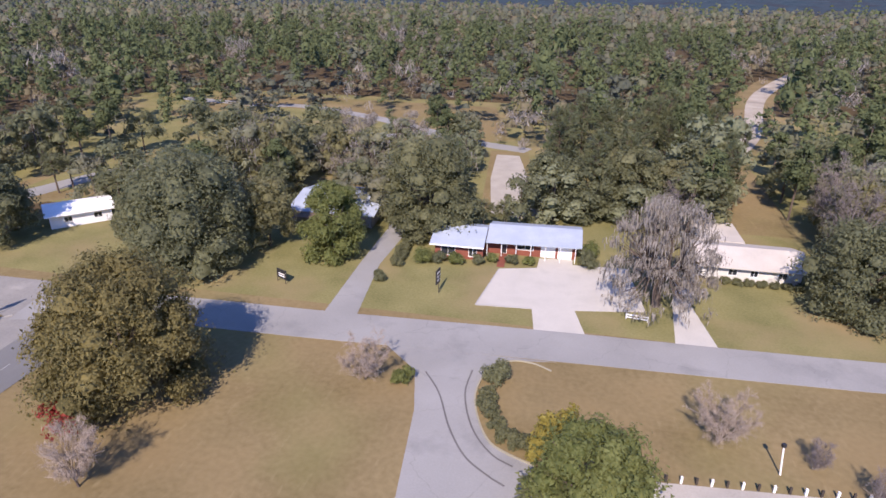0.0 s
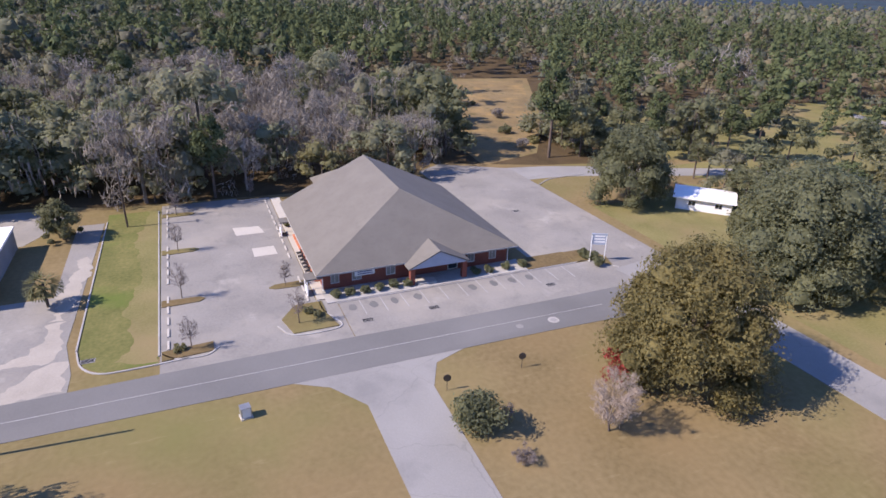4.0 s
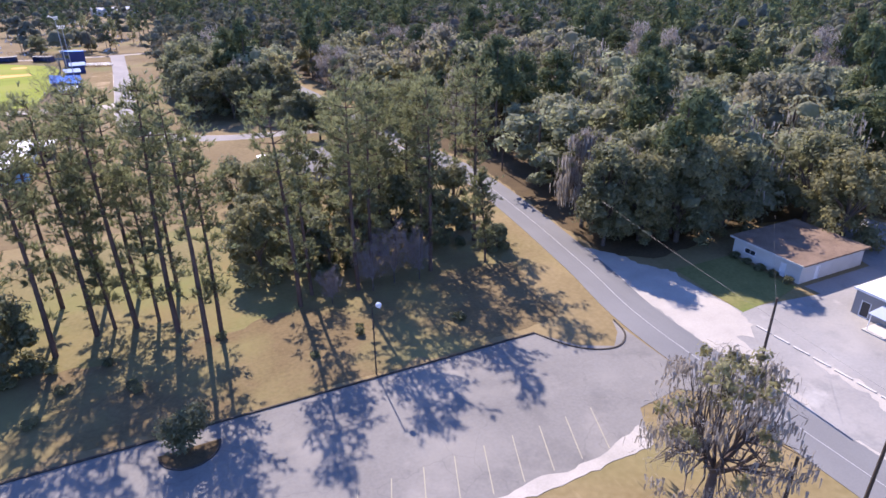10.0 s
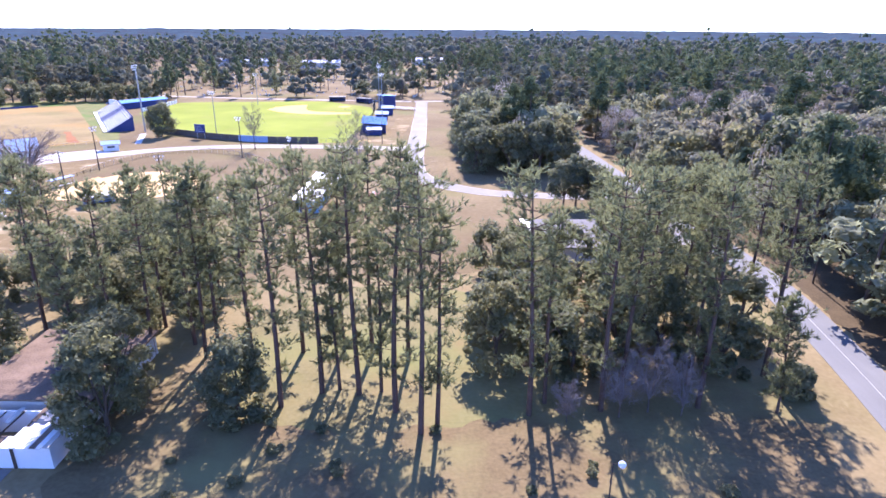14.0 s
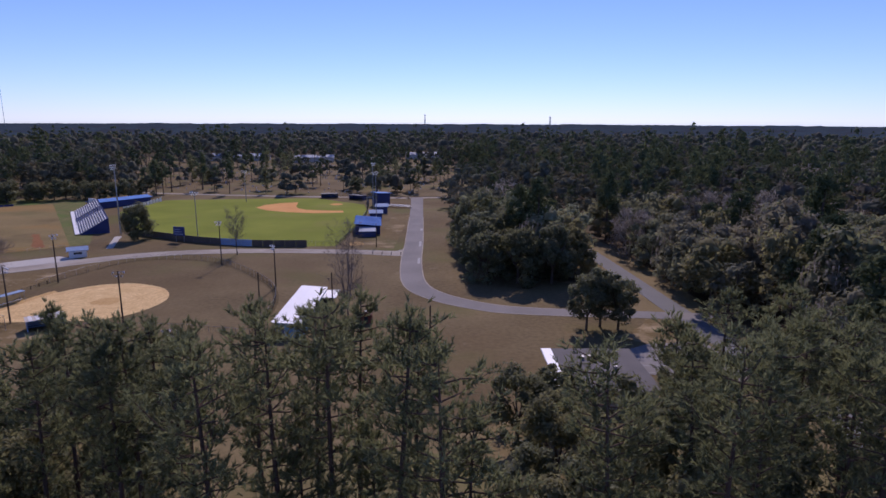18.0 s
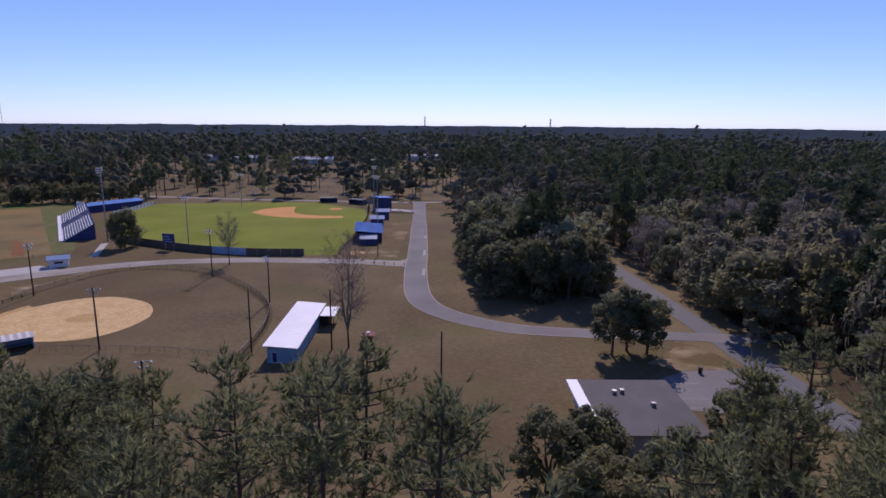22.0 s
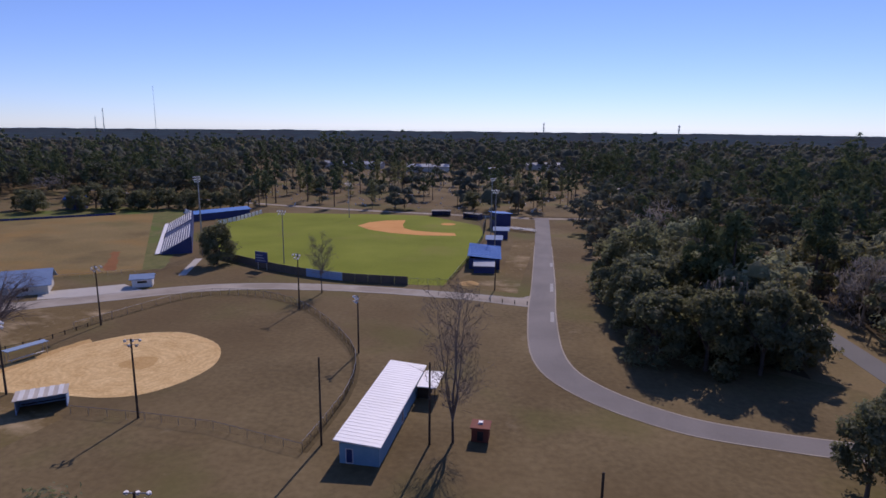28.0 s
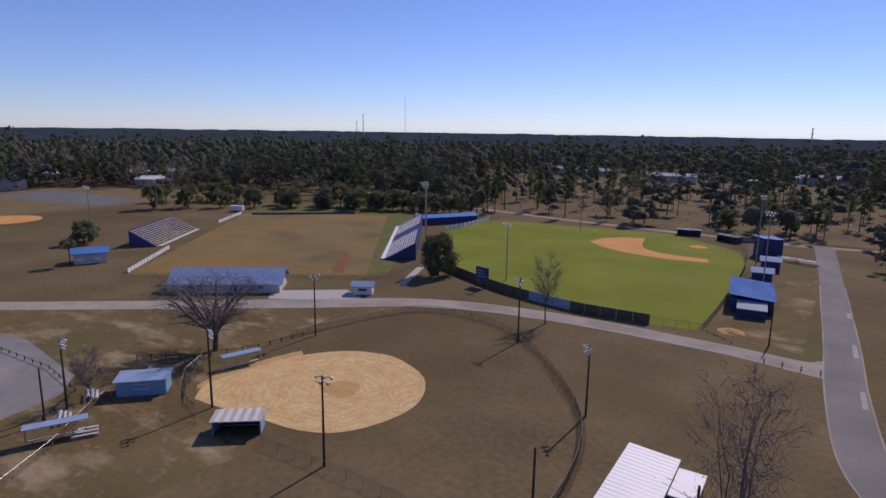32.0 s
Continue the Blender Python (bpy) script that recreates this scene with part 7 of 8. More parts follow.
tagged(new("sand_pile", mesh_of("sand_pile", pile, "damp_sand")), "raked heap of orange sand beside the fence", "sand pile")


# drains, covers and cracks in the paving
for x, y in ((53.5, -31.1), (53.6, -40.2), (54.0, -58.5), (55.6, 0.6), (82.4, -68.4)):
    d = thing("drain_grate", "dark iron storm drain grate in the paving", "drain", x, y, 0.036, 0, "storm drains")
    box_part("rim", (-0.45, -0.75, 0, 0.45, 0.75, 0.02), "grey_wall", d)
    for k in range(5):
        box_part("grate_bar", (-0.36 + 0.16 * k, -0.66, 0.02, -0.26 + 0.16 * k, 0.66, 0.035), "black_paint", d)
cover = thing("manhole_cover", "round pale manhole cover in the road", "manhole cover", 45.3, -53.5, 0.05)
bm = bmesh.new()
add_tube(bm, (0, 0, 0), (0, 0, 0.012), 0.75, 0.75, 20)
part("collar", bm, "kerb_stone", cover)
bm = bmesh.new()
add_tube(bm, (0, 0, 0.012), (0, 0, 0.022), 0.42, 0.42, 16)
part("lid", bm, "grey_wall", cover)
CRACKS = [[(-1.1, -71.0, 0), (-3.4, -67.4, 0), (-5.5, -62.1, 0), (-7.7, -58.3, 0), (-10.2, -56.2, 0), (-11.9, -55.2, 0)], [(-6.4, -72.5, 0), (-6.2, -68.5, 0), (-7.0, -64.7, 0), (-8.4, -61.4, 0), (-10.4, -58.9, 0), (-12.4, -57.8, 0)]]
for line in CRACKS:
    pts = [p[:2] for p in curve_through(line, 5)]
    line_marks("tar_seam", list(zip(pts, pts[1:])), 0.2, 0.047, "flat_roof", "dark worn tar seam along the drive")

line_marks("parking_lines", [((34.2, 128.3), (39.0, 128.4)), ((32.9, 125.2), (37.9, 125.2)), ((32.7, 122.1), (35.8, 122.2)), ((34.2, 130.9), (38.7, 131.0))], 0.14, 0.046, "white_line", "faded white parking lines beside the flat roof")
bin_can = thing("litter_bin", "dark litter bin beside the park road", "litter bin", 40.5, 135.2)
bm = bmesh.new()
add_tube(bm, (0, 0, 0), (0, 0, 1.0), 0.32, 0.38, 12)
part("body", bm, "dark_wood", bin_can)
bm = bmesh.new()
add_tube(bm, (0, 0, 1.0), (0, 0, 1.15), 0.4, 0.3, 12)
part("lid", bm, "black_paint", bin_can)
for x, y in ((-35.9, 123.2), (-33.5, 122.1), (-12.7, 131.5), (-7.7, 121.4)):
    stump = thing("tree_stump", "small dark stump in the brown grass", "stump", x, y, 0, 30, "stumps in the grass")
    bm = bmesh.new()
    add_tube(bm, (0, 0, -0.1), (0, 0, 0.4), 0.5, 0.36, 9)
    part("stem", bm, "dark_wood", stump)
    for a in (0.4, 2.5, 4.4):
        bm = bmesh.new()
        add_tube(bm, (0.25 * math.cos(a), 0.25 * math.sin(a), 0.25), (0.8 * math.cos(a), 0.8 * math.sin(a), 0.0), 0.16, 0.06, 6)
        part("root", bm, "dark_wood", stump)

tongue = [(-35.1, 42.9), (-34.6, 39.6), (-35.2, 37.0), (-36.2, 36.2), (-37.6, 36.8), (-38.1, 40.2), (-36.8, 42.8)]
slab("traffic_island", tongue[::-1], 0.12, "lawn", "narrow tan grass tongue edged by a pale kerb", "bed")
kerb(tongue, "pale kerb round the grass tongue")


# ---- single trees and shrubs ----
def oak(x, y, h, w, leaf, label, seed, clumps=70, count=70, size=0.34, base=0.16, name="oak_tree"):
    if y < -40:
        count, size = int(count * 1.35), size * 0.84
    return tree(name, label, x, y, [("trunk", broad_trunk(h, w, seed), "bark"), ("crown", broad_crown(h, w, clumps, int(count * 2.2), size * 0.76, seed + 1, base, 1.15, 0.7, 0.0, 0.52), leaf)], 1.0, 0)


def bare(x, y, h, label, seed, width=0.8, leaders=6, radius=0.02, name="bare_tree", start=0.2, twigs=5, sides=7, arch=0.0, wood="bare_twig"):
    segs, ends = branching(h, h * width, leaders, start, max(0.05, radius * h), sides, arch, seed)
    segs = [(a, b, max(r0, 0.02), max(r1, 0.014)) for a, b, r0, r1 in segs]
    v = limbs(segs, 4)
    fine = leaf_cloud(ends, np.full(len(ends), 0.035 * h + 0.1), twigs, 0.022 * h + 0.12, 0.9, 0.05, 0.8)
    return tree(name, label, x, y, [("trunk", (v[0][:8], v[1][:4]), "bark"), ("branch_work", (v[0], v[1][4:]), wood), ("twig_crown", fine, wood)], 1.0, 0)


def mossy(x, y, h, w, label, seed, strands=2600, leaves=900, long=2.6, leaf="oak_leaf", low=0.32):
    r = np.random.default_rng(seed)
    n = 260
    a, zz = r.uniform(0, 6.2832, n), r.uniform(0, 1, n)
    out = np.sqrt(np.maximum(0.06, 1 - (zz - 0.25) ** 2 / 0.66)) * r.uniform(0.1, 1, n) ** 0.5 * w / 2
    ends = np.stack([out * np.cos(a), out * np.sin(a), h * (low + (0.97 - low) * zz)], 1)
    segs = [((0, 0, -0.3), (0.2, 0.1, h * 0.22), w * 0.045, w * 0.034)]
    for k in range(9):
        b = 6.2832 * k / 9 + r.uniform(-0.3, 0.3)
        knee = np.array([w * 0.14 * math.cos(b), w * 0.14 * math.sin(b), h * r.uniform(0.34, 0.46)])
        segs.append(((0.2, 0.1, h * 0.2), knee, w * 0.022, w * 0.014))
        mine = ends[np.argsort(np.abs((np.arctan2(ends[:, 1], ends[:, 0]) - b + 3.1416) % 6.2832 - 3.1416))[:26]]
        for e in mine[::2]:
            half = knee * 0.5 + e * 0.5 + r.normal(size=3) * 0.4
            segs += [(knee, half, w * 0.009, w * 0.005), (half, e, w * 0.005, 0.02)]
    v = limbs(segs, 4)
    pieces = [("trunk", (v[0][:8], v[1][:4]), "bark"), ("branch_work", (v[0], v[1][4:]), "bark"), ("hanging_moss", moss_strands(ends[r.permutation(n)[:90 if leaves else n]], strands, long, seed), "moss"), ("twig_crown", leaf_cloud(ends, np.full(n, w * 0.065), 8 if leaves else 26, 0.42, 0.9, 0.06, 0.3), "moss")]
    if leaves:
        high = ends[ends[:, 2] > h * 0.5]
        pick = high[r.integers(0, len(high), 34)]
        pieces.append(("leaf_crown", leaf_cloud(pick, r.uniform(0.035, 0.075, 34) * w, leaves // 34 + 1, 0.24, 0.8, 0.6, 0.0, 0.5), leaf))
    return tree("mossy_oak", label, x, y, pieces)


for x, y, h, w, leaf, label, seed in (
    (57.2, 59.5, 17.0, 9.5, "dark_leaf", "tall dense evergreen oak at the edge of the woods", 881),
    (63.2, 57.6, 15.0, 9.0, "olive_leaf", "olive-brown oak behind the grass plot", 882),
    (69.6, 56.8, 14.0, 8.5, "dark_leaf", "dark evergreen oak behind the pale annex", 883),
):
    oak(x, y, h, w, leaf, label, seed)
mossy(58.6, 67.0, 17.0, 9.0, "tall roadside oak hung with grey moss", 884)


def shrub(x, y, w, h, leaf, label, seed, count=60, size=0.16, name="shrub", group=""):
    r = np.random.default_rng(seed)
    n = 14
    c = np.stack([r.uniform(-0.32, 0.32, n) * w, r.uniform(-0.32, 0.32, n) * w, r.uniform(0.25, 0.72, n) * h], 1)
    root = tree(name, label, x, y, [("foliage", leaf_cloud(c, np.full(n, min(w, h) * 0.3), int(count * 1.6), size * 0.9, 0.8, 0.7, 0.0, 0.5), leaf), ("stem", limbs([((0, 0, -0.1), (0, 0, h * 0.5), 0.06, 0.03)], 5), "bark")], 1.0, 0, "shrub", group)
    return root


def palm(x, y, h, label, seed, fronds=34, size=1.9):
    r = np.random.default_rng(seed)
    vs, qs, base = [], [], 0
    for k in range(fronds):
        a, e = r.uniform(0, 6.2832), r.uniform(-0.5, 1.2)
        d = np.array([math.cos(a) * math.cos(e), math.sin(a) * math.cos(e), math.sin(e)])
        tip = np.array([0, 0, h]) + d * size * 0.55
        side = np.cross(d, (0, 0, 1)) + 1e-3
        side /= np.linalg.norm(side)
        for j in range(9):
            u = (j - 4) / 4
            way = d * (1 - 0.45 * abs(u)) + side * u * 0.95
            out = tip + way * size * 0.75 - np.array([0, 0, 0.25 * size * (0.5 + abs(u))])
            wv = np.cross(way, (0.1, 0.2, 1)) * 0.09 * size
            vs += [tip - wv * 0.3, tip + wv * 0.3, out + wv * 0.5, out - wv * 0.5]
            qs.append([base, base + 1, base + 2, base + 3])
            base += 4
    return tree("palm_tree", label, x, y, [("trunk", limbs([((0, 0, -0.2), (0.1, 0, h * 0.5), 0.2, 0.17), ((0.1, 0, h * 0.5), (0, 0, h), 0.17, 0.2)], 8), "bark"), ("frond_head", (np.array(vs), np.array(qs)), "oak_leaf")], 1.0, 0, "palm")


# round the southern junction
oak(29.3, -60.3, 15.2, 18.0, "autumn_leaf", "large dense tree with olive-brown autumn foliage", 3, 95, 200, 0.27, 0.0, "autumn_tree")
bare(25.2, -47.3, 6.5, "young leafless pale tree on dry grass", 21, 0.88, 8, 0.02, "bare_tree", 0.12, 7, 8, 0.0, "pale_twig")
shrub(30.7, -52.8, 3.6, 5.6, "red_leaf", "slender shrub with dark red leaves", 5, 40, 0.2, "red_shrub")
bare(5.4, -68.0, 5.2, "wide twiggy leafless shrub on the lawn", 22, 1.35, 9, 0.016, "bare_shrub", 0.06, 8, 7, 0.1, "pale_twig")
shrub(1.1, -68.6, 2.6, 1.9, "bright_leaf", "round clipped green bush on the lawn", 7, 110, 0.12)
shrub(-9.3, -70.8, 3.6, 2.6, "dark_leaf", "dense dark green bush in the kerbed bed", 8, 120, 0.15)
for k, (x, y) in enumerate(((-8.7, -68.2), (-8.9, -66.3), (-9.5, -64.5), (-10.3, -62.8), (-11.4, -61.5), (-12.8, -60.6), (-14.3, -60.0))):
    shrub(x, y, 2.4, 1.2 + 0.3 * (k % 3), "oak_leaf", "low ivy-like green bush along the kerb", 30 + k, 60, 0.14)
oak(-19.2, -53.6, 8.6, 11.0, "bright_leaf", "bright green tree with yellowing tips by the drive", 12, 75, 80, 0.3, 0.1)
for k, (x, y, w, h) in enumerate(((-15.6, -60.6, 2.6, 5.2), (-17.2, -61.6, 2.2, 6.0), (-21.0, -60.6, 2.0, 5.0), (-14.6, -58.6, 2.2, 3.6))):
    shrub(x, y, w, h, "yellow_leaf", "tall yellow-leaved shrub beside the green tree", 230 + k, 40, 0.2)
palm(-15.4, -52.4, 2.2, "low fan palm by the drive", 96, 26, 2.2)
bare(-32.3, -65.2, 5.6, "low spreading leafless tree", 24, 1.4, 9, 0.018, "bare_tree", 0.08, 8, 7, 0.05, "pale_twig")
bare(-40.5, -63.5, 3.2, "small twiggy bare shrub", 25, 1.0, 7, 0.014, "bare_shrub", 0.06, 6, 5)
bare(-44.5, -60.0, 3.4, "small twiggy bare shrub", 26, 1.0, 7, 0.014, "bare_shrub", 0.06, 6, 5)
shrub(29.5, -35.2, 4.6, 4.6, "dark_leaf", "dark green shrub on the grass", 14, 120, 0.2)
bare(30.5, -38.5, 1.6, "heap of cut dry branches", 27, 2.2, 8, 0.02, "brush_pile", 0.05, 6, 5, 0.3)
bare(24.5, -37.5, 1.4, "heap of cut dry branches", 28, 2.2, 8, 0.02, "brush_pile", 0.05, 6, 5, 0.3)
oak(41.5, -92.5, 17.5, 21.0, "dark_leaf", "huge dark evergreen oak beside the road", 31, 130, 90, 0.36, 0.06)
oak(48.5, -94.5, 14.0, 14.0, "oak_leaf", "wide evergreen oak beside its taller neighbour", 33, 80, 80, 0.34, 0.06)
oak(33.0, -101.5, 12.5, 9.5, "olive_leaf", "brownish tree between the oaks", 35, 60, 60, 0.32, 0.15)
oak(20.8, -100.0, 12.5, 11.0, "bright_leaf", "dense mid-green tree beside the drive", 37, 80, 90, 0.32, 0.06)
oak(7.6, -113.5, 17.5, 19.5, "oak_leaf", "tall broad tree beside the brick house", 39, 110, 85, 0.36, 0.08)
oak(79.0, -91.5, 14.5, 16.5, "dark_leaf", "broad dark oak before the white cottage", 41, 90, 85, 0.36, 0.1)
oak(-56.5, -97.5, 13.5, 15.0, "dark_leaf", "dense glossy dark magnolia", 43, 95, 95, 0.32, 0.03, "magnolia_tree")
mossy(-29.5, -93.6, 16.5, 15.5, "leafless oak draped in grey hanging moss", 45, 5200, 0, 1.2, "oak_leaf", 0.1)
for k, (x, y, h) in enumerate(((-20, -127, 13), (-29, -130, 14), (-36, -129, 12), (-13, -129, 12.5), (13, -129, 13), (-64, -118, 14), (-66, -106, 12), (60, -118, 11))):
    oak(x, y, h, h * 0.95, ("dark_leaf", "oak_leaf", "olive_leaf")[k % 3], "evergreen oak at the edge of the yards", 50 + 2 * k, 60, 60, 0.4, 0.08)
for k, (x, y, h) in enumerate(((-60, -112, 15), (-62, -124, 16), (47, -131, 12), (53, -128, 12), (26, -140, 9), (30, -143, 9), (-35, -122, 10))):
    bare(x, y, h, "leafless grey tree behind the houses", 70 + k, 0.75, 7, 0.016)
for k, (x, y, h) in enumerate(((70.8, 6.5, 3.3), (66.5, -108.5, 6.5), (88, -117, 6), (90, -119, 6.5), (86.5, -119.5, 5.5), (71, -120, 7), (-1.5, -119, 3.5), (-5.5, -119.5, 3.5), (41, -108, 6), (-205.5, 184.0, 7.0))):
    palm(x, y, h, "sabal palm with a shaggy round head", 90 + k)
for k in range(8):
    shrub(9.9 + 0.1 * k, -98.6 - 1.9 * k, 2.6, 1.5, "oak_leaf", "clipped grey-green hedge along the drive", 110 + k, 80, 0.13, "hedge")
for k, (x, y, w) in enumerate(((6.2, -100.4, 3.4), (3.4, -101.2, 2.4), (0.4, -101.2, 2.8), (-3.0, -101.8, 2.2), (-5.0, -103.3, 2.0), (-8.2, -103.3, 2.2), (-10.9, -103.6, 2.0), (-20.3, -104.6, 4.0), (-20.6, -109.2, 3.6), (11.0, -92.8, 2.0))):
    shrub(x, y, w, w * 0.8, "dark_leaf" if k % 2 else "bright_leaf", "rounded garden bush by the house", 130 + k, 90, 0.13)
for k in range(8):
    shrub(-39.2 - 1.75 * k, -103.4, 1.7, 1.2, "oak_leaf", "small round bush under the windows", 150 + k, 70, 0.1, "shrub", "bushes along the house")
for k, y in enumerate((-28.6, -30.7, -32.8, -34.8, -36.9, -39.0, -49.6, -51.8, -54.7, -57.5)):
    shrub(60.6, y, 1.5, 1.15, "dark_leaf", "small round bush in the walk bed", 170 + k, 70, 0.1, "shrub", "bushes before the brick building").location.z = 0.15
for k, (x, y) in enumerate(((57.2, -68.9), (58.9, -69.2), (60.6, -68.6))):
    shrub(x, y, 2.4, 1.5, "dark_leaf", "low dark bush under the sign", 185 + k, 80, 0.12)
for k in range(5):
    shrub(73.0 - 0.3, 38.2 + 2.2 * k, 1.5, 1.1, "oak_leaf", "small bush along the annex wall", 190 + k, 60, 0.1).location.x = 71.8

for k in range(18):
    r = np.random.default_rng(820 + k)
    x, y = -15 - 2.1 * k + r.uniform(-1.5, 1.5), r.uniform(-168, -122)
    stem, needles = pine_parts(r.uniform(15, 20), 820 + k, 5, 7, 0.8, 0.4, 1.25)
    tree("pine_tree", "tall green pine in the yards behind the houses", x, y, [("trunk", stem, "pine_bark"), ("crown", needles, "pine_leaf")], 1.0, 0, "pine", "pines behind the houses")

for k in range(16):
    r = np.random.default_rng(880 + k)
    w = r.uniform(1.8, 4.5)
    shrub(r.uniform(120, 190), r.uniform(-108, -82), w, w * r.uniform(0.6, 1.0), ("olive_leaf", "dark_leaf", "moss")[k % 3], "bush in the tall golden grass", 880 + k, 50, 0.22)

# parking lot saplings
for k, (x, y, h) in enumerate(((100.1, -9.2, 5.0), (83.6, -9.2, 4.6), (67.6, -9.4, 5.0), (54.2, -10.2, 4.2), (105.5, -22.6, 4.2), (66.5, -23.0, 3.6), (55.6, -22.8, 4.8))):
    bare(x, y, h, "young leafless parking lot tree", 200 + k, 0.42, 4, 0.016, "sapling", 0.3, 3, 5)
for k, (x, y) in enumerate(((54.2, -9.0), (57.8, -24.4), (56.6, -25.4), (88.5, -26.9))):
    shrub(x, y, 1.6, 0.8, "olive_leaf", "low dry bush in the island", 210 + k, 40, 0.12).location.z = 0.12
oak(94.5, 7.6, 6.5, 6.5, "oak_leaf", "small round tree behind the hall", 215, 45, 60, 0.26, 0.08)
mossy(32.3, 15.2, 14.5, 12.2, "sparse old oak hung with grey moss", 220, 2400, 1300, 1.1, "olive_leaf", 0.2)

# pine lawn
PINES = ((-29.7, 74.7, 25), (-18.5, 62.7, 27), (-14.5, 65.6, 27.2), (-12.6, 66.4, 20), (-10.1, 65.6, 27.8), (-5.4, 62.3, 28.7), (-7.3, 66.1, 20), (-2.3, 58.2, 27.1), (-0.7, 59.6, 22.3), (9.4, 61.7, 26),
         (11.5, 64.2, 21), (17.8, 62.9, 26), (20.9, 65.5, 24.8), (29.2, 63.5, 25.8), (29.7, 68.2, 23.2), (39.7, 70.3, 26.4), (37.5, 62.7, 13.7), (-53.8, 82.4, 22.6), (-56.3, 80.5, 23.9), (-31.0, 73.6, 24),
         (24.5, 72.0, 25), (33.5, 74.0, 25.5), (-62, 88, 23), (-48, 92, 21), (-40, 82, 22), (-35, 90, 20), (43.0, 84.0, 24), (36, 84, 23), (-25, 73, 24), (-34, 77, 24), (-28, 82, 22), (-38, 74, 23),
         (28, 78, 24), (21, 76, 23), (38, 92, 23), (29, 88, 24), (-44, 76, 22), (32, 79, 24), (22, 84, 22), (-44, 68, 19))
PINES += ((-18.9, 75, 26.5), (-13.6, 75.5, 26.5), (-9.6, 75, 26.8), (-4.6, 73.5, 24.6))
for k, (x, y, h) in enumerate(PINES):
    h += 2.4 if y < 72 and h > 20 else 0.8
    crowded = x > 19 or x < -24
    stem, needles = pine_parts(h, 300 + k, 7, 11, 0.55, (0.44 if crowded else 0.5) if h > 22 else 0.34, 1.05 if crowded else 1.0)
    tree("pine_tree", "tall slender pine with a bare stem and tufted crown" if h > 22 else "shorter thin pine among taller ones", x, y, [("trunk", stem, "pine_bark"), ("crown", needles, "pine_leaf")], 1.0, 0, "pine", "pines on the lawn")
for k, (x, y, h, w) in enumerate(((6.5, 73, 11, 9), (12, 75, 12.5, 9), (16, 70.5, 10, 8), (22, 73, 12, 9), (28, 75, 11, 9), (35, 72, 9, 8), (40, 79, 10, 9), (24, 83, 12, 9), (41.5, 66, 4, 4), (11, 88, 13, 10), (19, 91, 13, 10), (28, 93, 12, 10), (15, 82, 12, 9), (33, 83, 12, 9), (7, 81, 9.5, 8))):
    oak(x, y, h, w, ("olive_leaf", "oak_leaf", "dark_leaf")[k % 3], "dark understorey thicket among the pines", 340 + 2 * k, 42, 60, 0.32, 0.02, "thicket_tree")
for k, (x, y, h) in enumerate(((19.5, 61.5, 8), (23.0, 62.5, 8.5), (26.5, 61.8, 7.5), (13.5, 60.5, 5))):
    bare(x, y, h, "leafless scrub tree at the thicket edge", 365 + k, 0.8, 6, 0.014)
oak(-23.1, 61.6, 9.5, 8.0, "dark_leaf", "dense dark bushy tree on the pine lawn", 370, 60, 80, 0.26, 0.02)
oak(-34.5, 56.0, 13.0, 9.0, "oak_leaf", "evergreen tree leaning over the old garage", 372, 60, 75, 0.3, 0.05)
oak(-36.5, 63.0, 12.0, 8.0, "olive_leaf", "scruffy tree beside the old garage", 374, 50, 60, 0.3, 0.05)
oak(-57, 70, 12, 10, "oak_leaf", "scruffy evergreen behind the old garage", 376, 50, 60, 0.32, 0.05)
oak(-45, 82, 11, 10, "olive_leaf", "scruffy tree behind the old garage", 378, 50, 60, 0.32, 0.05)
shrub(-5.9, 40.2, 4.2, 5.0, "dark_leaf", "dark bush growing over the kerb", 380, 110, 0.2)
island_bed = slab("planting_bed", arc(-5.9, 40.4, 2.6, 180, 360, 10), 0.12, "leaf_litter", "small kerbed planting bed in the lot", "bed")
kerb(arc(-5.9, 40.4, 2.7, 180, 360, 10), "dark kerb round the planting bed", material="dark_wood")
for k in range(14):
    r = np.random.default_rng(400 + k)
    shrub(r.uniform(-30, 34), r.uniform(47, 60), r.uniform(0.9, 1.7), r.uniform(0.5, 1.2), ("oak_leaf", "olive_leaf")[k % 2], "low scrub on the shaded lawn", 400 + k, 30, 0.16)
for k, (x, y, h) in enumerate(((63.5, 58.5, 15), (68.5, 55.5, 16), (73.5, 58.0, 17), (66.0, 66, 16), (79, 56, 15), (92, 44, 15), (94, 52, 16))):
    oak(x, y, h, h * 0.8, ("oak_leaf", "dark_leaf", "olive_leaf")[k % 3], "tall evergreen oak at the woods edge by the road", 700 + 2 * k, 60, 60, 0.36, 0.06)
mossy(62.5, 63.5, 15.0, 9.0, "mossy oak at the woods edge by the road", 730, 1200, 900, 2.4, "oak_leaf", 0.2)
for k in range(16):
    r = np.random.default_rng(740 + k)
    oak(r.uniform(-78, -33), r.uniform(78, 100), r.uniform(6, 13), r.uniform(6, 10), ("oak_leaf", "olive_leaf", "dark_leaf")[k % 3], "scruffy evergreen in the wooded strip", 740 + 2 * k, 36, 50, 0.34, 0.05)
oak(-52.5, 110.5, 9.0, 14.0, "dark_leaf", "broad dark oak beside the softball outfield", 420, 70, 70, 0.34, 0.03)
for k, (x, y, h) in enumerate(((8, 100, 10), (14, 104, 9), (33, 108, 9), (38, 112, 8))):
    oak(x, y, h, h, "oak_leaf", "evergreen tree beside the flat-roofed building", 430 + 2 * k, 45, 60, 0.32, 0.04)

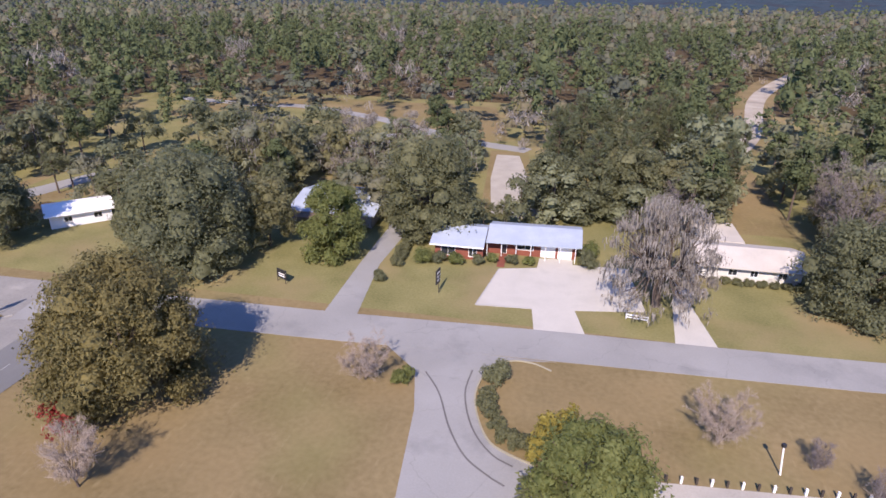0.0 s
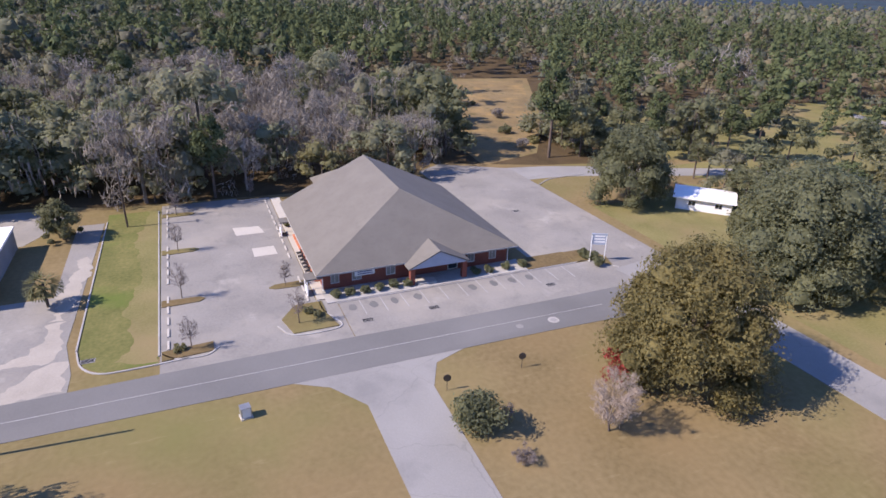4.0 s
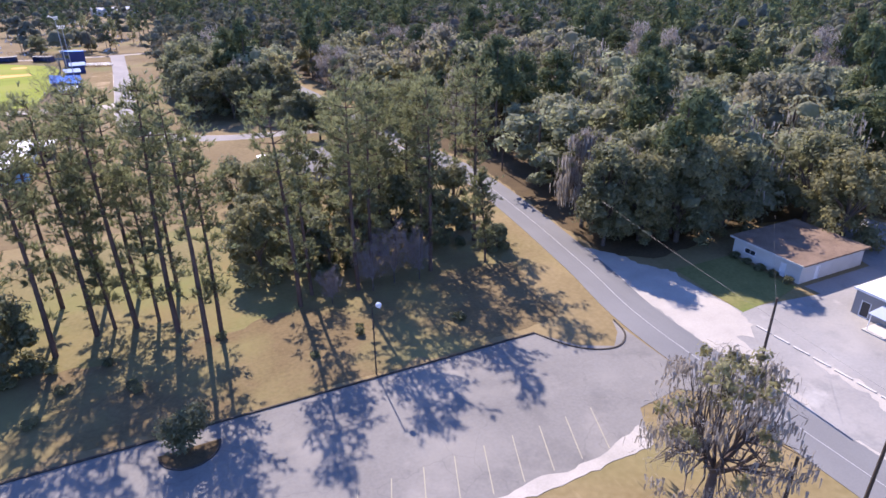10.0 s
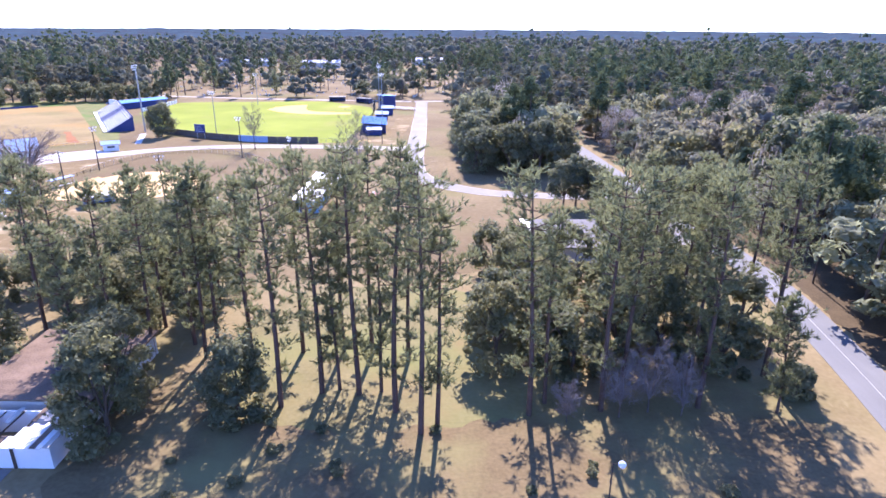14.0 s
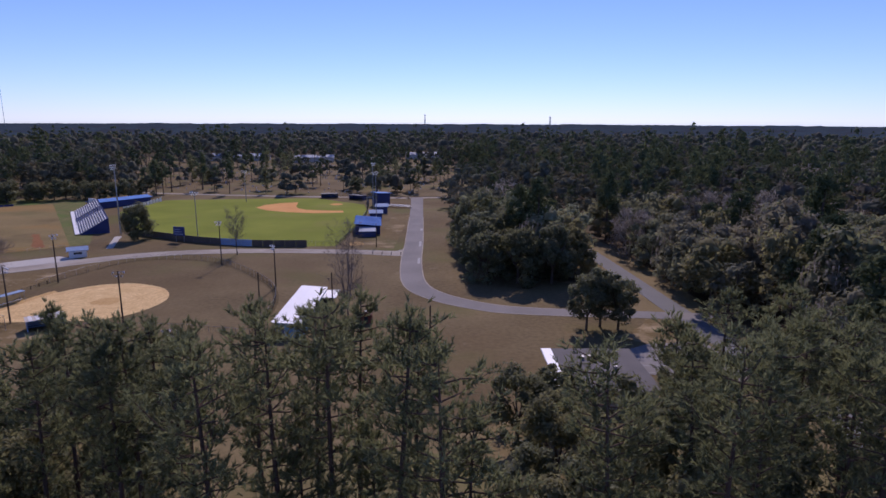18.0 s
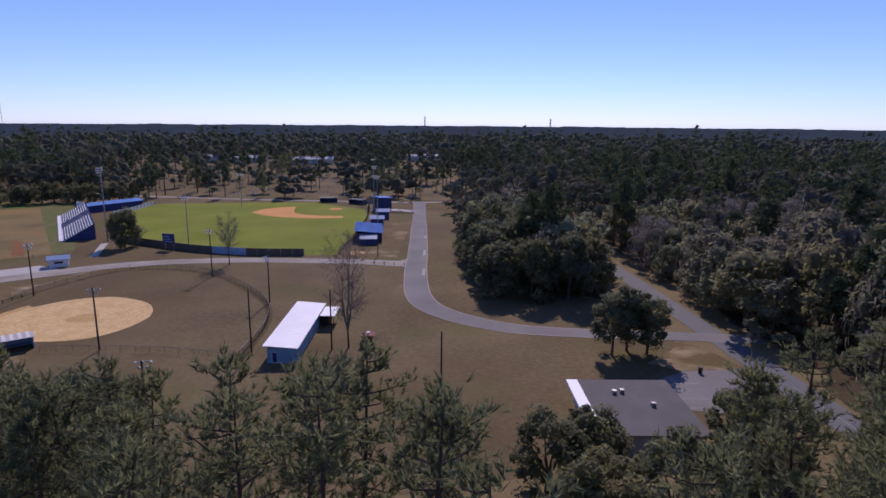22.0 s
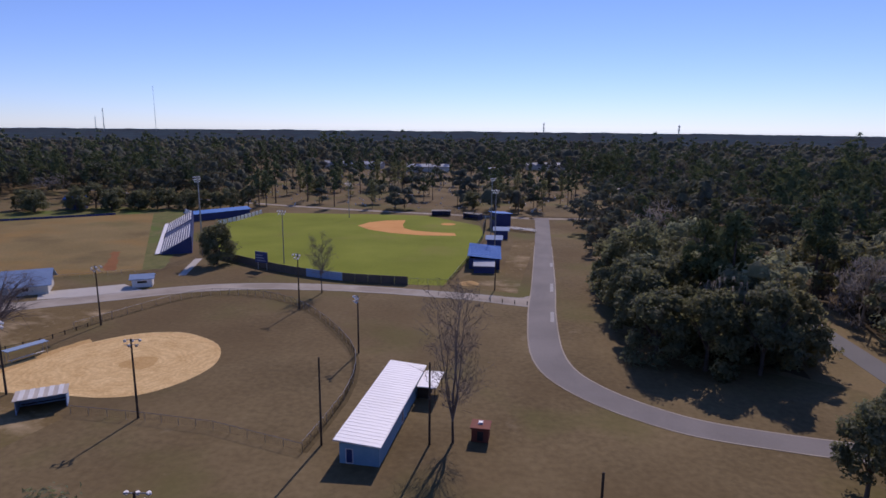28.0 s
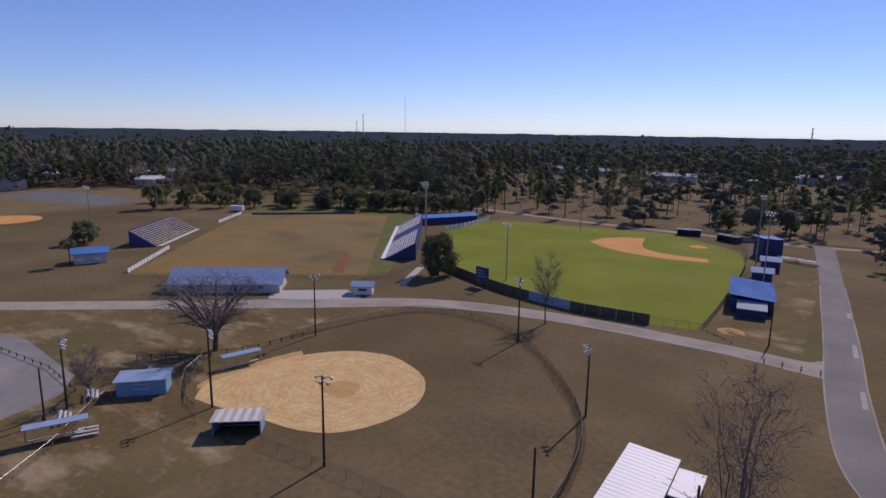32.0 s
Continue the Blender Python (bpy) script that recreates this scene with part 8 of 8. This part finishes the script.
for k in range(16):
    r = np.random.default_rng(900 + k)
    x, y = -320 + 10.5 * k + r.uniform(-3, 3), 300 + 4.2 * k + r.uniform(-6, 6)
    oak(x, max(y, 338 if x > -250 else y), r.uniform(9, 13), r.uniform(10, 13), ("dark_leaf", "oak_leaf")[k % 2], "round dark tree behind the sports field", 900 + 2 * k, 30, 30, 0.55, 0.12)

# park trees
for k, (x, y, h) in enumerate(((27.6, 143.5, 12.0), (31.0, 145.8, 13.2), (34.2, 143.8, 12.4))):
    oak(x, y, h, 8.5, "dark_leaf", "dark evergreen oak in a clump of three on the park corner", 440 + 50 * k, 48, 60, 0.3, 0.24)
bare(-21.6, 146.5, 22.0, "tall leafless pecan tree beside the hut", 442, 0.42, 7, 0.01, "bare_tree", 0.14, 2, 8)
bare(-112.5, 163.0, 18.0, "wide leafless old tree beside the track", 443, 1.6, 13, 0.034, "bare_tree", 0.16, 2, 8, 0.35)
bare(-66.8, 213.5, 14.5, "slender leafless tree by the fence", 444, 0.6, 6, 0.014, "bare_tree", 0.3, 4, 6)
bare(-110.5, 138.5, 8.0, "small leafless tree by the log rail", 445, 0.7, 6, 0.014)
oak(-110.1, 237.5, 12.5, 11.5, "oak_leaf", "round evergreen tree beside the grandstand", 446, 70, 70, 0.34, 0.12)
GROVE = [(x + 4, y) for x, y in [(6, 183), (14, 180), (23, 180), (30, 186), (5, 195), (13, 191), (22, 192), (30, 196), (4, 207), (12, 204), (21, 206), (29, 209), (3, 221), (11, 219), (20, 221), (29, 224), (2, 236), (10, 235), (19, 238), (28, 240)]]
for k, (x, y) in enumerate(GROVE):
    oak(x, y, 13 + 4 * ((k * 7) % 5) / 5, 12.5, ("dark_leaf", "oak_leaf", "dark_leaf", "olive_leaf")[k % 4], "tall dense oak in the dark grove", 460 + 2 * k, 48, 46, 0.5, 0.02)
for k, (x, y, h) in enumerate(((-222, 332, 9), (-236, 326, 10), (-252, 318, 10), (-266, 306, 10), (-280, 296, 9), (-212, 338, 9), (-200, 345, 10), (-228, 340, 9), (-292, 286, 11), (-300, 272, 12), (-176, 352, 9), (-240, 208, 7), (-236, 204, 8))):
    oak(x, y, h, h * 1.15, "dark_leaf", "round dark tree beyond the sports field", 520 + 2 * k, 36, 40, 0.5, 0.16)
r = np.random.default_rng(77)
for k in range(26):
    x, y = r.uniform(-200, 10), r.uniform(366, 470)
    if k % 3:
        stem, needles = pine_parts(r.uniform(14, 20), 600 + k, 4, 6, 0.9, 0.5)
        tree("pine_tree", "slender dark cemetery pine standing alone", x, y, [("trunk", stem, "pine_bark"), ("crown", needles, "pine_leaf")], 1.0, 0, "pine", "cemetery pines")
    else:
        oak(x, y, 9, 10, "dark_leaf", "round dark cemetery tree standing alone", 640 + 2 * k, 30, 34, 0.5, 0.14)

# headstones of the cemetery, too many to count
bm = bmesh.new()
r = np.random.default_rng(78)
for k in range(420):
    x, y = r.uniform(-200, 0), r.uniform(375, 640)
    w, h = r.uniform(0.4, 1.2), r.uniform(0.4, 1.1)
    add_box(bm, x - w / 2, y - 0.12, 0, x + w / 2, y + 0.12, h)
tagged(new("headstones", mesh_of("headstones", bm, "bench_metal")), "scattered pale headstones on the cemetery grass", "headstones", kind="stuff")

# far-off buildings and masts
for k, (x, y, w, d, h, roof) in enumerate(((-470, 268, 46, 26, 6, "blue_roof"), (-520, 330, 24, 12, 4, "white_roof"), (-420, 350, 20, 12, 4, "white_roof"), (-480, 380, 26, 12, 4, "tan_roof"), (-210, 660, 60, 16, 5, "metal_roof"), (-130, 640, 40, 14, 5, "metal_roof"), (-60, 610, 20, 12, 5, "metal_roof"), (40, 560, 24, 14, 5, "metal_roof"), (30, 455, 12, 10, 4, "tan_roof"), (-20, 700, 40, 14, 5, "metal_roof"))):
    b = thing("far_building", "distant low building with a pale roof" if roof != "blue_roof" else "distant building with a dark blue roof", "building", x, y, 0, 15 * (k % 4))
    walls(b, -w / 2, -d / 2, w / 2, d / 2, h, "cream_wall", 0.3, [("s", -w / 4, -w / 4 + 2, 1, 2.4)])
    opening_fill(b, "s", -d / 2, -w / 4, -w / 4 + 2, 1, 2.4)
    roof_part(b, gable_faces(-w / 2, -d / 2, w / 2, d / 2, h, 2.2, "x", 0.6), roof)
    gable_ends(b, -w / 2, -d / 2, w / 2, d / 2, h, 2.0, "cream_wall", "x")
slab("far_lot", [(-420, 250), (-330, 262), (-335, 290), (-430, 290)], 0.03, "asphalt", "distant dark car park", "parking lot")
slab("infield", arc(-318, 214, 14, 0, 342), 0.03, "clay", "far orange clay infield", "ball field")


def mast(x, y, h, r0, label, base=0.0):
    m = thing("radio_mast", label, "mast", x, y, base)
    bm = bmesh.new()
    add_tube(bm, (0, 0, 0), (0, 0, h), r0, r0 * 0.6, 6)
    part("shaft", bm, "grey_metal", m)
    for k in range(3):
        bm = bmesh.new()
        add_tube(bm, (0, 0, h * (0.3 + 0.3 * k)), (0, 0, h * (0.3 + 0.3 * k) + 1.5), r0 * 1.8, r0 * 1.8, 6)
        part("collar", bm, "rust_red", m)


mast(-1760, 2535, 205, 0.9, "very tall thin radio mast on the horizon")
mast(-1920, 2413, 105, 2.0, "distant smokestack on the horizon")
mast(-1945, 2395, 70, 1.6, "distant smokestack on the horizon")
mast(-78, 3028, 66, 3.0, "distant water tower on the horizon")
mast(519, 2982, 58, 3.5, "distant water tower on the horizon")
